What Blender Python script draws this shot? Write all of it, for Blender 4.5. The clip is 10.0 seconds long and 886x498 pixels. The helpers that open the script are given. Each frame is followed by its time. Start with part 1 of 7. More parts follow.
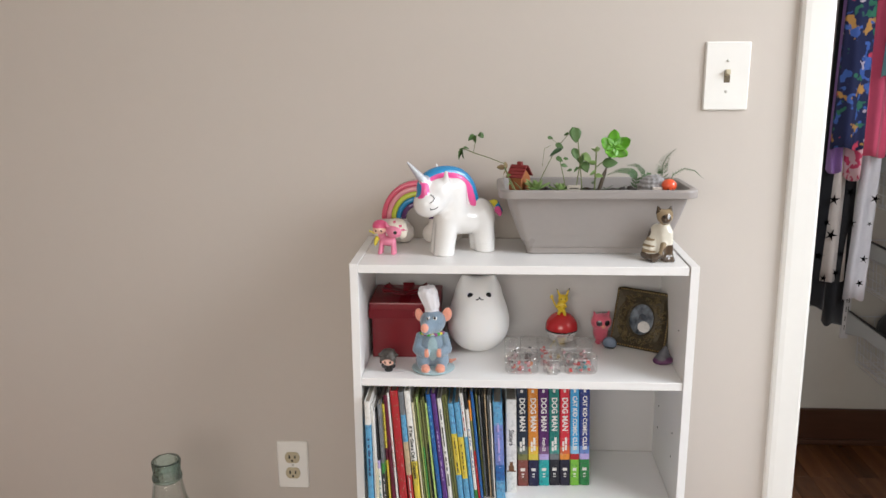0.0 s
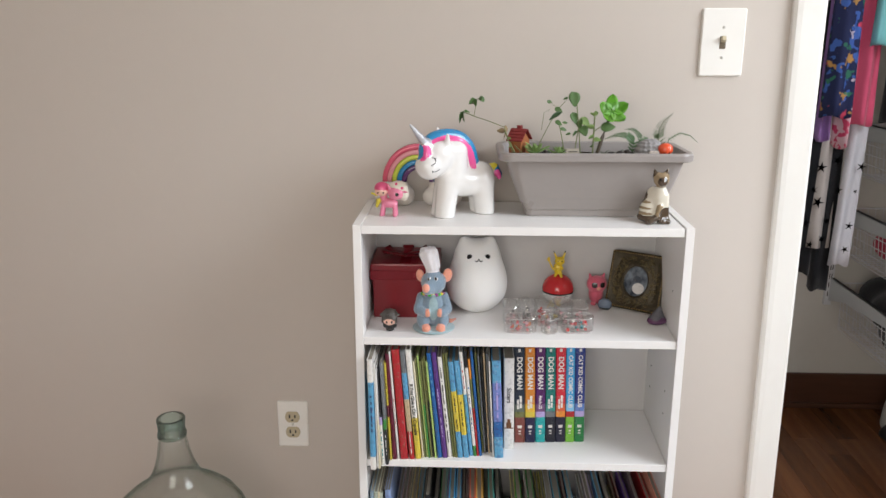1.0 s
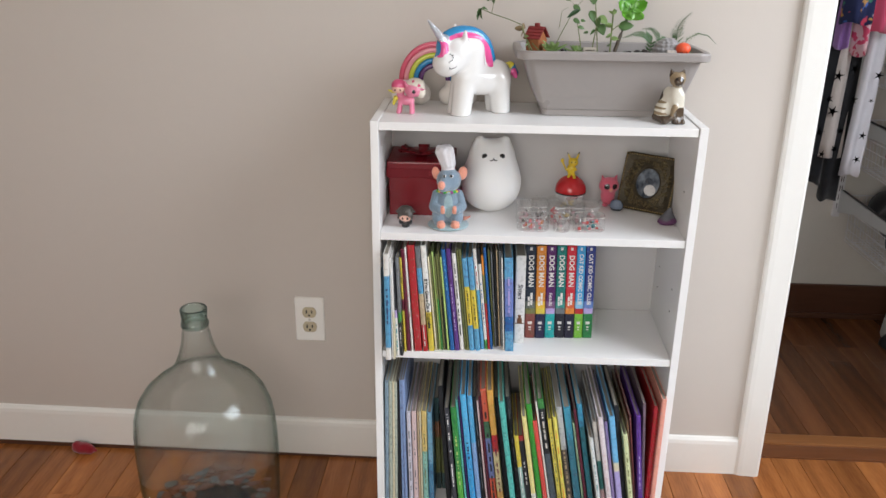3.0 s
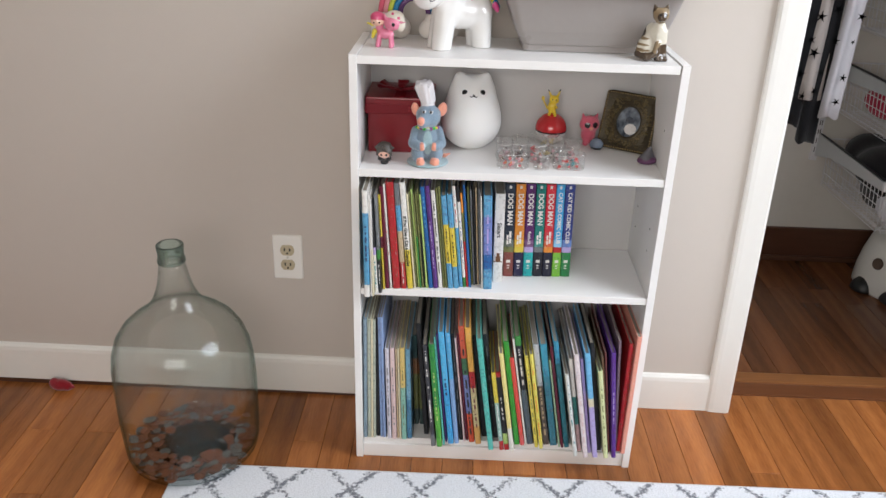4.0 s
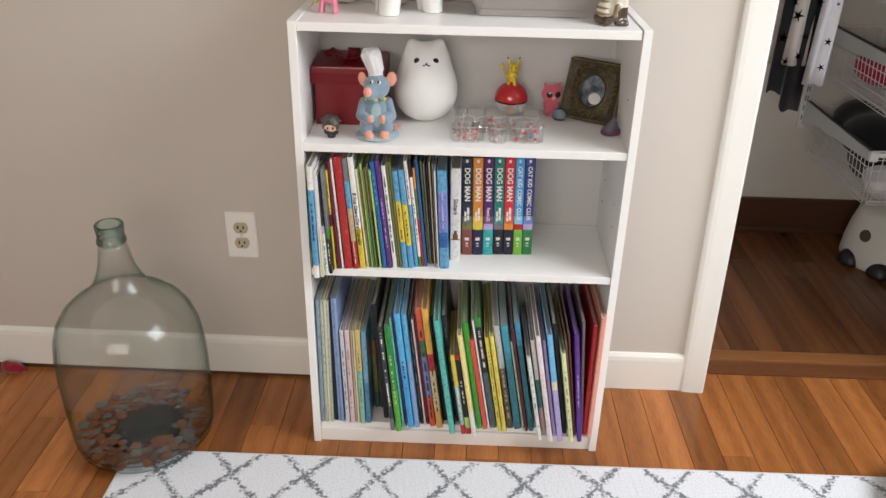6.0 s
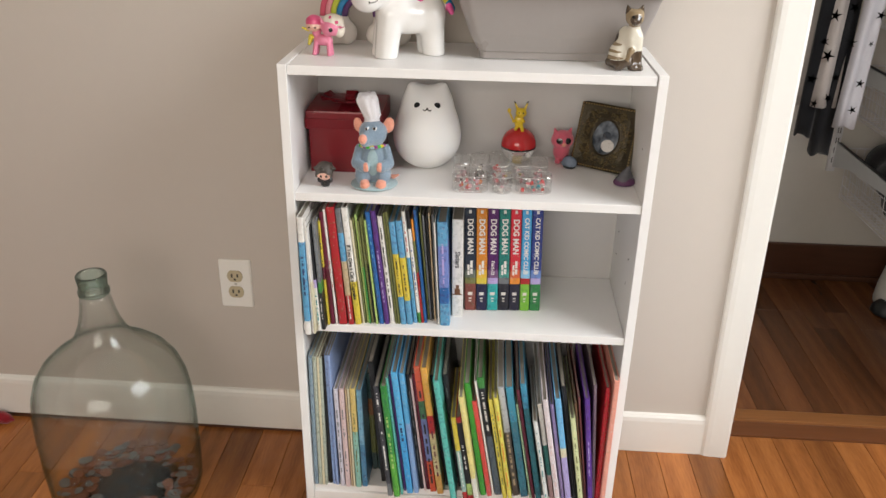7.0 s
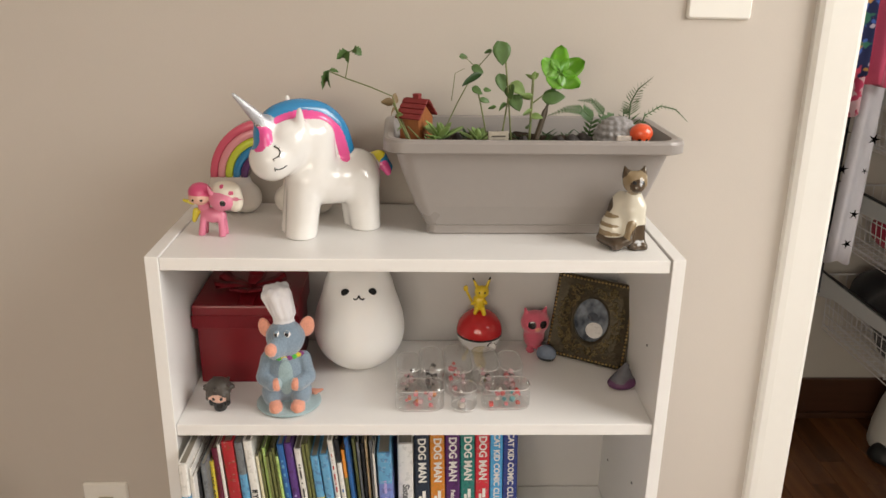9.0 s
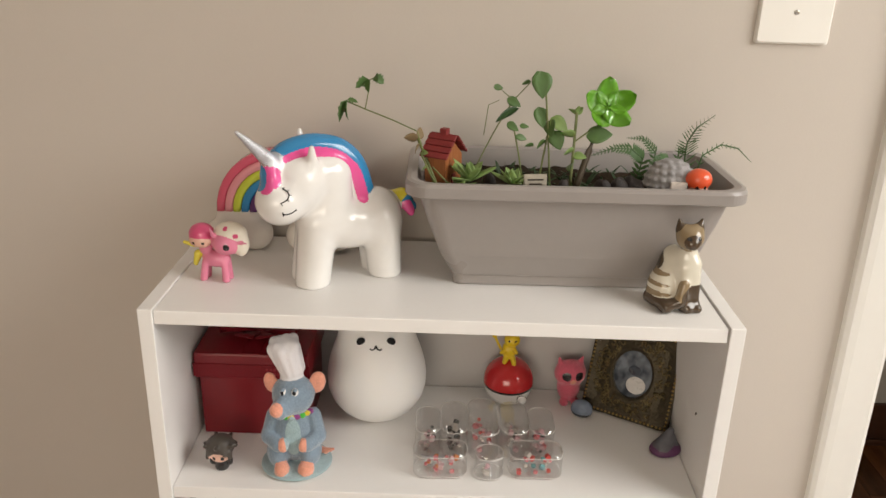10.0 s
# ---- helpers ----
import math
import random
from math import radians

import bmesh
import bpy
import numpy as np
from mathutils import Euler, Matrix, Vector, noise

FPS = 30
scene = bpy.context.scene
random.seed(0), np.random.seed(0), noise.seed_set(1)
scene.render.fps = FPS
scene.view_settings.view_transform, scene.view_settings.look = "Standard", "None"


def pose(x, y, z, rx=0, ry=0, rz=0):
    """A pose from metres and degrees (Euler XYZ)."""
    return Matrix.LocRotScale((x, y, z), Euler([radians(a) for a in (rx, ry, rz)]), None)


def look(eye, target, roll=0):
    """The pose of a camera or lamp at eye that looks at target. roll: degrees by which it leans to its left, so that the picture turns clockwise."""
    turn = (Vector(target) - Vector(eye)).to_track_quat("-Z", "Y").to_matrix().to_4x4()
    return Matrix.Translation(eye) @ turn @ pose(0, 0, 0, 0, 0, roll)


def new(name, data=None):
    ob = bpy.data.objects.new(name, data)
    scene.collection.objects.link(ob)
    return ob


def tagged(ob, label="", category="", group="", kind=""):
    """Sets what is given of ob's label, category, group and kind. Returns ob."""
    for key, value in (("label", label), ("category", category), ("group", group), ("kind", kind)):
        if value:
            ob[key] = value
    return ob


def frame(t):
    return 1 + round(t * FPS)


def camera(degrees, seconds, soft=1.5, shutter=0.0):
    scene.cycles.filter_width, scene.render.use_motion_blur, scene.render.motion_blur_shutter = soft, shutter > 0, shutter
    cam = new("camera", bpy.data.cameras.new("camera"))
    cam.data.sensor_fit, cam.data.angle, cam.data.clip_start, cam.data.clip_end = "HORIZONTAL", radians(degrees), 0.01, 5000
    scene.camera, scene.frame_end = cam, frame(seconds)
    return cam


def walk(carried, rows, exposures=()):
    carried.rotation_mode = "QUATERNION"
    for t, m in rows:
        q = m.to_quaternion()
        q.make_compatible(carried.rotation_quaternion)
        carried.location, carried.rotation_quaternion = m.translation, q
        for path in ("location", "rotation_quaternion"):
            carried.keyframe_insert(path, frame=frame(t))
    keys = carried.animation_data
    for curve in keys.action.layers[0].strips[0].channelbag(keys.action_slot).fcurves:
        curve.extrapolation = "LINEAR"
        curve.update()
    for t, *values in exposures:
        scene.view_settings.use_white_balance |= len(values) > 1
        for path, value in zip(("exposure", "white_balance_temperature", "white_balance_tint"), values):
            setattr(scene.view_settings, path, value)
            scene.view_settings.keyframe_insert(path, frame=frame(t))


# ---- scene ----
import colorsys

cam = camera(57.7, 10.0)
PATH = [
    (0, (0.261, -1.683, 1.314), (0.144, 0.259, 0.851), -0.4),
    (0.5, (0.244, -1.698, 1.305), (0.141, 0.237, 0.812), -0.2),
    (1, (0.227, -1.719, 1.299), (0.154, 0.209, 0.772), 0.1),
    (1.5, (0.22, -1.739, 1.288), (0.148, 0.181, 0.732), 0.6),
    (2, (0.216, -1.756, 1.274), (0.136, 0.153, 0.683), 0.1),
    (3.5, (0.214, -1.764, 1.263), (0.14, 0.074, 0.479), 1.4),
    (4, (0.214, -1.764, 1.251), (0.184, 0.049, 0.409), 1.8),
    (4.5, (0.22, -1.758, 1.239), (0.21, 0.025, 0.333), 2.1),
    (5, (0.24, -1.742, 1.243), (0.238, 0.02, 0.297), 1.9),
    (5.5, (0.275, -1.711, 1.239), (0.266, 0.055, 0.301), 1.6),
    (7, (0.354, -1.56, 1.235), (0.253, 0.248, 0.384), 1.1),
    (7.5, (0.289, -1.457, 1.246), (0.239, 0.371, 0.437), -0.9),
    (8, (0.238, -1.358, 1.259), (0.293, 0.511, 0.55), -1.5),
    (8.5, (0.253, -1.265, 1.258), (0.369, 0.619, 0.596), -0.4),
    (9, (0.316, -1.143, 1.269), (0.386, 0.742, 0.605), 1.1),
    (9.5, (0.351, -1.067, 1.284), (0.354, 0.81, 0.594), 2.0),
    (10, (0.326, -1.01, 1.317), (0.312, 0.854, 0.592), 1.7),
]
EXPOSURES = [(0, -0.08, 6350, 10), (2, -0.09, 6250, 10), (3.5, -0.02, 6150, 10), (4.5, 0.01, 6200, 10), (5.5, -0.02, 6400, 10), (7.5, -0.06, 6850, 10), (8.5, -0.17, 7200, 11), (10, -0.31, 7350, 11)]
walk(cam, [(t, look(eye, target, roll)) for t, eye, target, roll in PATH], EXPOSURES)

# ---- light ----
def area_lamp(name, eye, target, wide, high, watts, colour):
    data = bpy.data.lights.new(name, "AREA")
    data.shape, data.size, data.size_y = "RECTANGLE", wide, high
    data.energy, data.color = watts, colour
    ob = new(name, data)
    ob.matrix_world = look(eye, target)
    return ob


world = bpy.data.worlds.new("daylight")
scene.world = world
world.use_nodes = True
wn = world.node_tree.nodes
sky = wn.new("ShaderNodeTexSky")
sky.sky_type, sky.sun_disc = "NISHITA", False
sky.sun_elevation, sky.sun_rotation = radians(40), radians(100)
world.node_tree.links.new(sky.outputs[0], wn["Background"].inputs[0])
wn["Background"].inputs[1].default_value = 0.12

# daylight that enters through the two windows, and the plain ceiling lamp
area_lamp("window_light_east", (1.98, -0.95, 1.82), (0.0, -0.9, -0.2), 1.25, 1.05, 50, (0.925, 0.96, 1.0))
area_lamp("window_light_south", (-0.15, -2.62, 1.32), (0.2, -0.8, 0.0), 1.35, 0.85, 23.5, (1.0, 0.92, 0.81))


# ---- materials ----
def mat(name):
    m = bpy.data.materials.new(name)
    m.use_nodes = True
    return m, m.node_tree.nodes, m.node_tree.links, m.node_tree.nodes["Principled BSDF"]


def hsv_shift(n, l, src, random_out, spread):
    hv = n.new("ShaderNodeHueSaturation")
    mp = n.new("ShaderNodeMapRange")
    mp.inputs[3].default_value, mp.inputs[4].default_value = 1 - spread, 1 + spread
    l.new(random_out, mp.inputs[0])
    l.new(mp.outputs[0], hv.inputs["Value"])
    l.new(src, hv.inputs["Color"])
    return hv.outputs[0]


def surface(name, colour, rough=0.5, grain=0.06, scale=40, bump=0.05, spec=0.5, metal=0.0, coat=0.0, sheen=0.0, blotch=0.05, stretch=(1, 1, 1)):
    """Colour with variation at two scales, and fine relief."""
    m, n, l, b = mat(name)
    tc = n.new("ShaderNodeTexCoord")
    mp = n.new("ShaderNodeMapping")
    mp.inputs["Scale"].default_value = stretch
    l.new(tc.outputs["Object"], mp.inputs[0])
    fine, big = n.new("ShaderNodeTexNoise"), n.new("ShaderNodeTexNoise")
    fine.inputs["Scale"].default_value, fine.inputs["Detail"].default_value = scale, 5
    big.inputs["Scale"].default_value, big.inputs["Detail"].default_value = scale / 9, 3
    l.new(mp.outputs[0], fine.inputs[0]), l.new(mp.outputs[0], big.inputs[0])
    f1, f2 = n.new("ShaderNodeMapRange"), n.new("ShaderNodeMapRange")
    f1.inputs[3].default_value, f1.inputs[4].default_value = 1 - grain, 1 + grain
    f2.inputs[3].default_value, f2.inputs[4].default_value = 1 - blotch, 1 + blotch
    l.new(fine.outputs[0], f1.inputs[0]), l.new(big.outputs[0], f2.inputs[0])
    mul = n.new("ShaderNodeMath")
    mul.operation = "MULTIPLY"
    l.new(f1.outputs[0], mul.inputs[0]), l.new(f2.outputs[0], mul.inputs[1])
    hv = n.new("ShaderNodeHueSaturation")
    hv.inputs["Color"].default_value = (*colour, 1)
    l.new(mul.outputs[0], hv.inputs["Value"])
    l.new(hv.outputs[0], b.inputs["Base Color"])
    rr = n.new("ShaderNodeMapRange")
    rr.inputs[3].default_value, rr.inputs[4].default_value = max(rough - 0.08, 0.02), min(rough + 0.08, 1)
    l.new(big.outputs[0], rr.inputs[0])
    l.new(rr.outputs[0], b.inputs["Roughness"])
    b.inputs["Specular IOR Level"].default_value = spec
    b.inputs["Metallic"].default_value = metal
    b.inputs["Coat Weight"].default_value = coat
    b.inputs["Coat Roughness"].default_value = 0.12
    b.inputs["Sheen Weight"].default_value = sheen
    if bump:
        bp = n.new("ShaderNodeBump")
        bp.inputs["Strength"].default_value, bp.inputs["Distance"].default_value = bump, 0.002
        l.new(fine.outputs[0], bp.inputs["Height"])
        l.new(bp.outputs[0], b.inputs["Normal"])
    return m


def wood_floor(name, dark, light):
    m, n, l, b = mat(name)
    tc, oi = n.new("ShaderNodeTexCoord"), n.new("ShaderNodeObjectInfo")
    mp = n.new("ShaderNodeMapping")
    mp.inputs["Scale"].default_value = (1, 0.09, 1)
    off = n.new("ShaderNodeVectorMath")
    off.operation = "SCALE"
    cmb = n.new("ShaderNodeCombineXYZ")
    l.new(oi.outputs["Random"], cmb.inputs[0]), l.new(oi.outputs["Random"], cmb.inputs[1])
    l.new(cmb.outputs[0], off.inputs[0])
    off.inputs["Scale"].default_value = 37
    add = n.new("ShaderNodeVectorMath")
    l.new(tc.outputs["Object"], mp.inputs[0])
    l.new(mp.outputs[0], add.inputs[0]), l.new(off.outputs[0], add.inputs[1])
    warp = n.new("ShaderNodeTexNoise")
    warp.inputs["Scale"].default_value, warp.inputs["Detail"].default_value = 9, 3
    l.new(add.outputs[0], warp.inputs[0])
    wave = n.new("ShaderNodeTexWave")
    wave.wave_type, wave.bands_direction = "BANDS", "X"
    wave.inputs["Scale"].default_value = 6
    wave.inputs["Distortion"].default_value, wave.inputs["Detail"].default_value = 9, 3
    wave.inputs["Detail Scale"].default_value = 1.4
    l.new(add.outputs[0], wave.inputs[0])
    fine = n.new("ShaderNodeTexNoise")
    fine.inputs["Scale"].default_value, fine.inputs["Detail"].default_value = 260, 4
    l.new(add.outputs[0], fine.inputs[0])
    mix1 = n.new("ShaderNodeMix")
    mix1.inputs[0].default_value = 0.76
    l.new(wave.outputs["Fac"], mix1.inputs[2]), l.new(warp.outputs[0], mix1.inputs[3])
    mix2 = n.new("ShaderNodeMix")
    mix2.inputs[0].default_value = 0.4
    l.new(mix1.outputs[0], mix2.inputs[2]), l.new(fine.outputs[0], mix2.inputs[3])
    ramp = n.new("ShaderNodeValToRGB")
    ramp.color_ramp.elements[0].color, ramp.color_ramp.elements[1].color = (*dark, 1), (*light, 1)
    ramp.color_ramp.elements[0].position, ramp.color_ramp.elements[1].position = 0.2, 0.78
    l.new(mix2.outputs[0], ramp.inputs[0])
    l.new(hsv_shift(n, l, ramp.outputs[0], oi.outputs["Random"], 0.36), b.inputs["Base Color"])
    b.inputs["Roughness"].default_value = 0.26
    b.inputs["Specular IOR Level"].default_value = 0.45
    bp = n.new("ShaderNodeBump")
    bp.inputs["Strength"].default_value, bp.inputs["Distance"].default_value = 0.12, 0.001
    l.new(mix2.outputs[0], bp.inputs["Height"])
    l.new(bp.outputs[0], b.inputs["Normal"])
    return m


def clear_glass(name, tint, share, rough=0.0, wob=0.05, edge=(5.0, 0.6, 0.0), rim=(0.92, 0.97, 0.96)):
    """Thin glass: most light passes straight on, the rest bends, and gloss grows at grazing angles (power, amount, least)."""
    m, n, l, b = mat(name)
    tr, gl, fr, rf = n.new("ShaderNodeBsdfTransparent"), n.new("ShaderNodeBsdfGlossy"), n.new("ShaderNodeLayerWeight"), n.new("ShaderNodeBsdfRefraction")
    n.remove(b)
    tr.inputs[0].default_value = rf.inputs[0].default_value = (*tint, 1)
    rf.inputs["IOR"].default_value, rf.inputs["Roughness"].default_value = 1.46, rough
    gl.inputs["Roughness"].default_value = 0.03 + rough
    gl.inputs[0].default_value = (*rim, 1)
    shine, last = n.new("ShaderNodeBsdfGlossy"), n.new("ShaderNodeMixShader")
    shine.inputs["Roughness"].default_value, last.inputs[0].default_value = 0.03 + rough, 0.016
    fr.inputs["Blend"].default_value = 0.5
    pw, ad = n.new("ShaderNodeMath"), n.new("ShaderNodeMath")
    pw.operation, ad.operation = "POWER", "MULTIPLY_ADD"
    pw.inputs[1].default_value, ad.inputs[1].default_value, ad.inputs[2].default_value = edge
    l.new(fr.outputs["Facing"], pw.inputs[0]), l.new(pw.outputs[0], ad.inputs[0])
    mx, top = n.new("ShaderNodeMixShader"), n.new("ShaderNodeMixShader")
    mx.inputs[0].default_value = share
    l.new(rf.outputs[0], mx.inputs[1]), l.new(tr.outputs[0], mx.inputs[2])
    l.new(ad.outputs[0], top.inputs[0]), l.new(mx.outputs[0] if share < 1 else tr.outputs[0], top.inputs[1]), l.new(gl.outputs[0], top.inputs[2])
    l.new(top.outputs[0], last.inputs[1]), l.new(shine.outputs[0], last.inputs[2])
    l.new(last.outputs[0], n["Material Output"].inputs[0])
    noi, tc, bp = n.new("ShaderNodeTexNoise"), n.new("ShaderNodeTexCoord"), n.new("ShaderNodeBump")
    noi.inputs["Scale"].default_value, noi.inputs["Detail"].default_value = 14, 1
    l.new(tc.outputs["Object"], noi.inputs[0])
    bp.inputs["Strength"].default_value, bp.inputs["Distance"].default_value = wob, 0.01
    l.new(noi.outputs[0], bp.inputs["Height"])
    for nd in (rf, gl, shine):
        l.new(bp.outputs[0], nd.inputs["Normal"])
    return m


M_WALL = surface("greige_wall_paint", (0.555, 0.502, 0.448), 0.62, 0.012, 300, 0.06, 0.3, blotch=0.015)
M_TRIM = surface("white_trim_paint", (0.80, 0.78, 0.73), 0.38, 0.015, 60, 0.04, 0.45, blotch=0.02)
M_CEIL = surface("ceiling_paint", (0.82, 0.81, 0.78), 0.8, 0.01, 120, 0.05)
M_CLOSET = surface("closet_wall_paint", (0.66, 0.63, 0.57), 0.7, 0.03, 30, 0.05)
M_FLOOR = wood_floor("orange_oak_boards", (0.150, 0.044, 0.012), (0.455, 0.170, 0.046))
# the floor's oak again, with the closet's dimness put into its colour
M_CLOSET_FLOOR = wood_floor("closet_shade_oak_boards", (0.075, 0.026, 0.011), (0.21, 0.080, 0.030))
M_FLOOR_GAP = surface("dark_floor_joint", (0.04, 0.018, 0.008), 0.8)
M_DARKWOOD = surface("dark_stained_wood", (0.085, 0.034, 0.018), 0.4, 0.25, 60, 0.1, stretch=(0.15, 1, 1))
M_THRESH = surface("oak_threshold", (0.24, 0.095, 0.03), 0.35, 0.25, 90, 0.1, stretch=(0.08, 1, 1))
M_CASE = surface("white_melamine", (0.84, 0.825, 0.805), 0.36, 0.012, 220, 0.03, 0.5, blotch=0.015)
# the white back board is greyed to carry the shade inside the compartments
M_CASEBACK = surface("shade_greyed_hardboard", (0.545, 0.53, 0.52), 0.5, 0.015, 220, 0.03, 0.4, blotch=0.02)
M_PLATE = surface("white_plastic_plate", (0.83, 0.81, 0.76), 0.3, 0.01, 60, 0.01)
M_IVORY = surface("ivory_plastic", (0.50, 0.43, 0.29), 0.32, 0.02, 60, 0.01)
M_BLACK = surface("black_plastic", (0.012, 0.012, 0.013), 0.45, 0.05, 60, 0.02)
M_SCREW = surface("steel_screw", (0.6, 0.58, 0.53), 0.35, 0.05, 200, 0.03, metal=1.0)
# paper set darker than its own tone, for the shade beneath the shelves
M_PAPER = surface("shaded_book_paper", (0.25, 0.225, 0.185), 0.85, 0.2, 900, 0.25, 0.2, stretch=(1, 0.02, 0.02))


# ---- mesh helpers ----
def mesh_of(name, bm, material, smooth=False):
    me = bpy.data.meshes.new(name)
    bm.to_mesh(me)
    bm.free()
    for m in material if isinstance(material, (list, tuple)) else [material]:
        me.materials.append(m)
    if smooth:
        me.polygons.foreach_set("use_smooth", [True] * len(me.polygons))
    return me


def part(name, bm, material, parent=None, label="", smooth=False, m=None):
    """One mesh object, under a thing or a part."""
    ob = new(name, mesh_of(name, bm, material, smooth) if isinstance(bm, bmesh.types.BMesh) else bm)
    if parent is not None:
        ob.parent = parent
    if m is not None:
        ob.matrix_basis = m
    if label:
        ob["label"] = label
    return ob


def thing(name, label, category, m=None, group="", kind=""):
    ob = new(name)
    ob.empty_display_size = 0.05
    if m is not None:
        ob.matrix_basis = m
    return tagged(ob, label, category, group, kind)


def add_box(bm, lo, hi, bevel=0.0, seg=2, index=0):
    r = bmesh.ops.create_cube(bm, size=1.0)
    vs = r["verts"]
    for v in vs:
        v.co = Vector([lo[i] + (v.co[i] + 0.5) * (hi[i] - lo[i]) for i in range(3)])
    fs = {f for v in vs for f in v.link_faces}
    for f in fs:
        f.material_index = index
    if bevel:
        es = {e for v in vs for e in v.link_edges}
        bmesh.ops.bevel(bm, geom=list(es), offset=bevel, segments=seg, affect="EDGES", profile=0.6, material=-1)


def box(lo, hi, bevel=0.0, seg=2):
    bm = bmesh.new()
    add_box(bm, lo, hi, bevel, seg)
    return bm


def loft(loops, cap_lo=True, cap_hi=True, bm=None, index=0):
    """Skin between loops of the same number of points."""
    bm = bm or bmesh.new()
    rows = [[bm.verts.new(p) for p in lp] for lp in loops]
    k = len(rows[0])
    for a, b in zip(rows, rows[1:]):
        for i in range(k):
            f = bm.faces.new((a[i], a[(i + 1) % k], b[(i + 1) % k], b[i]))
            f.material_index = index
    if cap_lo:
        bm.faces.new(rows[0][::-1]).material_index = index
    if cap_hi:
        bm.faces.new(rows[-1]).material_index = index
    return bm


def lathe(profile, seg=48, cap_lo=True, cap_hi=True, bm=None, centre=(0, 0), index=0):
    """Rings of (radius, height) about an upright axis."""
    loops = [[(centre[0] + r * math.cos(2 * math.pi * i / seg), centre[1] + r * math.sin(2 * math.pi * i / seg), z) for i in range(seg)] for r, z in profile]
    return loft(loops, cap_lo, cap_hi, bm, index)


def tube(pts, radius, seg=6, bm=None, index=0):
    """A round rod along points; radius is one number or one for each point."""
    pts = [Vector(p) for p in pts]
    rad = radius if isinstance(radius, (list, tuple)) else [radius] * len(pts)
    loops = []
    for i, p in enumerate(pts):
        d = (pts[min(i + 1, len(pts) - 1)] - pts[max(i - 1, 0)]).normalized()
        u = d.cross(Vector((0.13, 0.3, 0.94)))
        if u.length < 0.2:
            u = d.cross(Vector((1, 0, 0)))
        u.normalize()
        w = d.cross(u)
        loops.append([p + rad[i] * (u * math.cos(2 * math.pi * k / seg) + w * math.sin(2 * math.pi * k / seg)) for k in range(seg)])
    return loft(loops, True, True, bm, index)


def rounded(cx, cy, hx, hy, r, z, seg=5):
    """A rectangle with round corners, as points."""
    out = []
    for sx, sy, a0 in ((1, 1, 0), (-1, 1, 90), (-1, -1, 180), (1, -1, 270)):
        for i in range(seg + 1):
            a = radians(a0 + 90 * i / seg)
            out.append((cx + sx * (hx - r) + r * math.cos(a), cy + sy * (hy - r) + r * math.sin(a), z))
    return out


TEXTS = {}


def text_mesh(words, size, bold=0.0, material=None):
    """Raised letters lying in the xy plane, as a mesh."""
    key = (words, size, bold, material.name)
    if key not in TEXTS:
        cu = bpy.data.curves.new("lettering", "FONT")
        cu.body, cu.size, cu.extrude, cu.offset, cu.align_x, cu.align_y = words, size, 0.00012, bold, "CENTER", "CENTER"
        cu.resolution_u = 3
        ob = bpy.data.objects.new("lettering", cu)
        scene.collection.objects.link(ob)
        me = bpy.data.meshes.new_from_object(ob.evaluated_get(bpy.context.evaluated_depsgraph_get()))
        bpy.data.objects.remove(ob)
        me.materials.clear()
        me.materials.append(material)
        TEXTS[key] = me
    return TEXTS[key]


# ---- the room ----
NX0, NX1 = -2.2, 2.05          # room from west to east
SY = -2.7                     # south wall
CEIL = 2.45
DOOR0, DOOR1, DOORH = 0.942, 1.56, 2.04
CLB = 0.97                    # closet's back wall


def walls(name, boxes, material):
    bm = bmesh.new()
    for lo, hi in boxes:
        add_box(bm, lo, hi)
    return tagged(part(name, bm, material), kind="structure")


walls("wall_north", [((NX0, 0, 0), (DOOR0 - 0.025, 0.11, CEIL)), ((DOOR1, 0, 0), (NX1, 0.11, CEIL)), ((DOOR0 - 0.025, 0, DOORH), (DOOR1, 0.11, CEIL))], M_WALL)
walls("wall_west", [((NX0 - 0.1, SY - 0.1, 0), (NX0, 0.11, CEIL))], M_WALL)
EW0, EW1, WZ0, WZ1 = -1.6, -0.3, 1.05, 2.35
walls("wall_east", [((NX1, SY, 0), (NX1 + 0.1, EW0, CEIL)), ((NX1, EW1, 0), (NX1 + 0.1, 0.11, CEIL)), ((NX1, EW0, 0), (NX1 + 0.1, EW1, WZ0)), ((NX1, EW0, WZ1), (NX1 + 0.1, EW1, CEIL))], M_WALL)
SW0, SW1 = -0.85, 0.55
SWZ = 0.80                    # the south window sits lower
walls("wall_south", [((NX0, SY - 0.1, 0), (SW0, SY, CEIL)), ((SW1, SY - 0.1, 0), (NX1 + 0.1, SY, CEIL)), ((SW0, SY - 0.1, 0), (SW1, SY, SWZ)), ((SW0, SY - 0.1, SWZ + 1.3), (SW1, SY, CEIL))], M_WALL)
walls("ceiling", [((NX0 - 0.1, SY - 0.1, CEIL), (NX1 + 0.1, 1.1, CEIL + 0.1))], M_CEIL)
walls("closet_wall_back", [((0.5, CLB, 0), (NX1 + 0.1, CLB + 0.1, CEIL))], M_CLOSET)
walls("closet_wall_west", [((0.5, 0.11, 0), (0.6, CLB, CEIL))], M_CLOSET)
walls("closet_wall_east", [((NX1, 0.11, 0), (NX1 + 0.1, CLB, CEIL))], M_CLOSET)


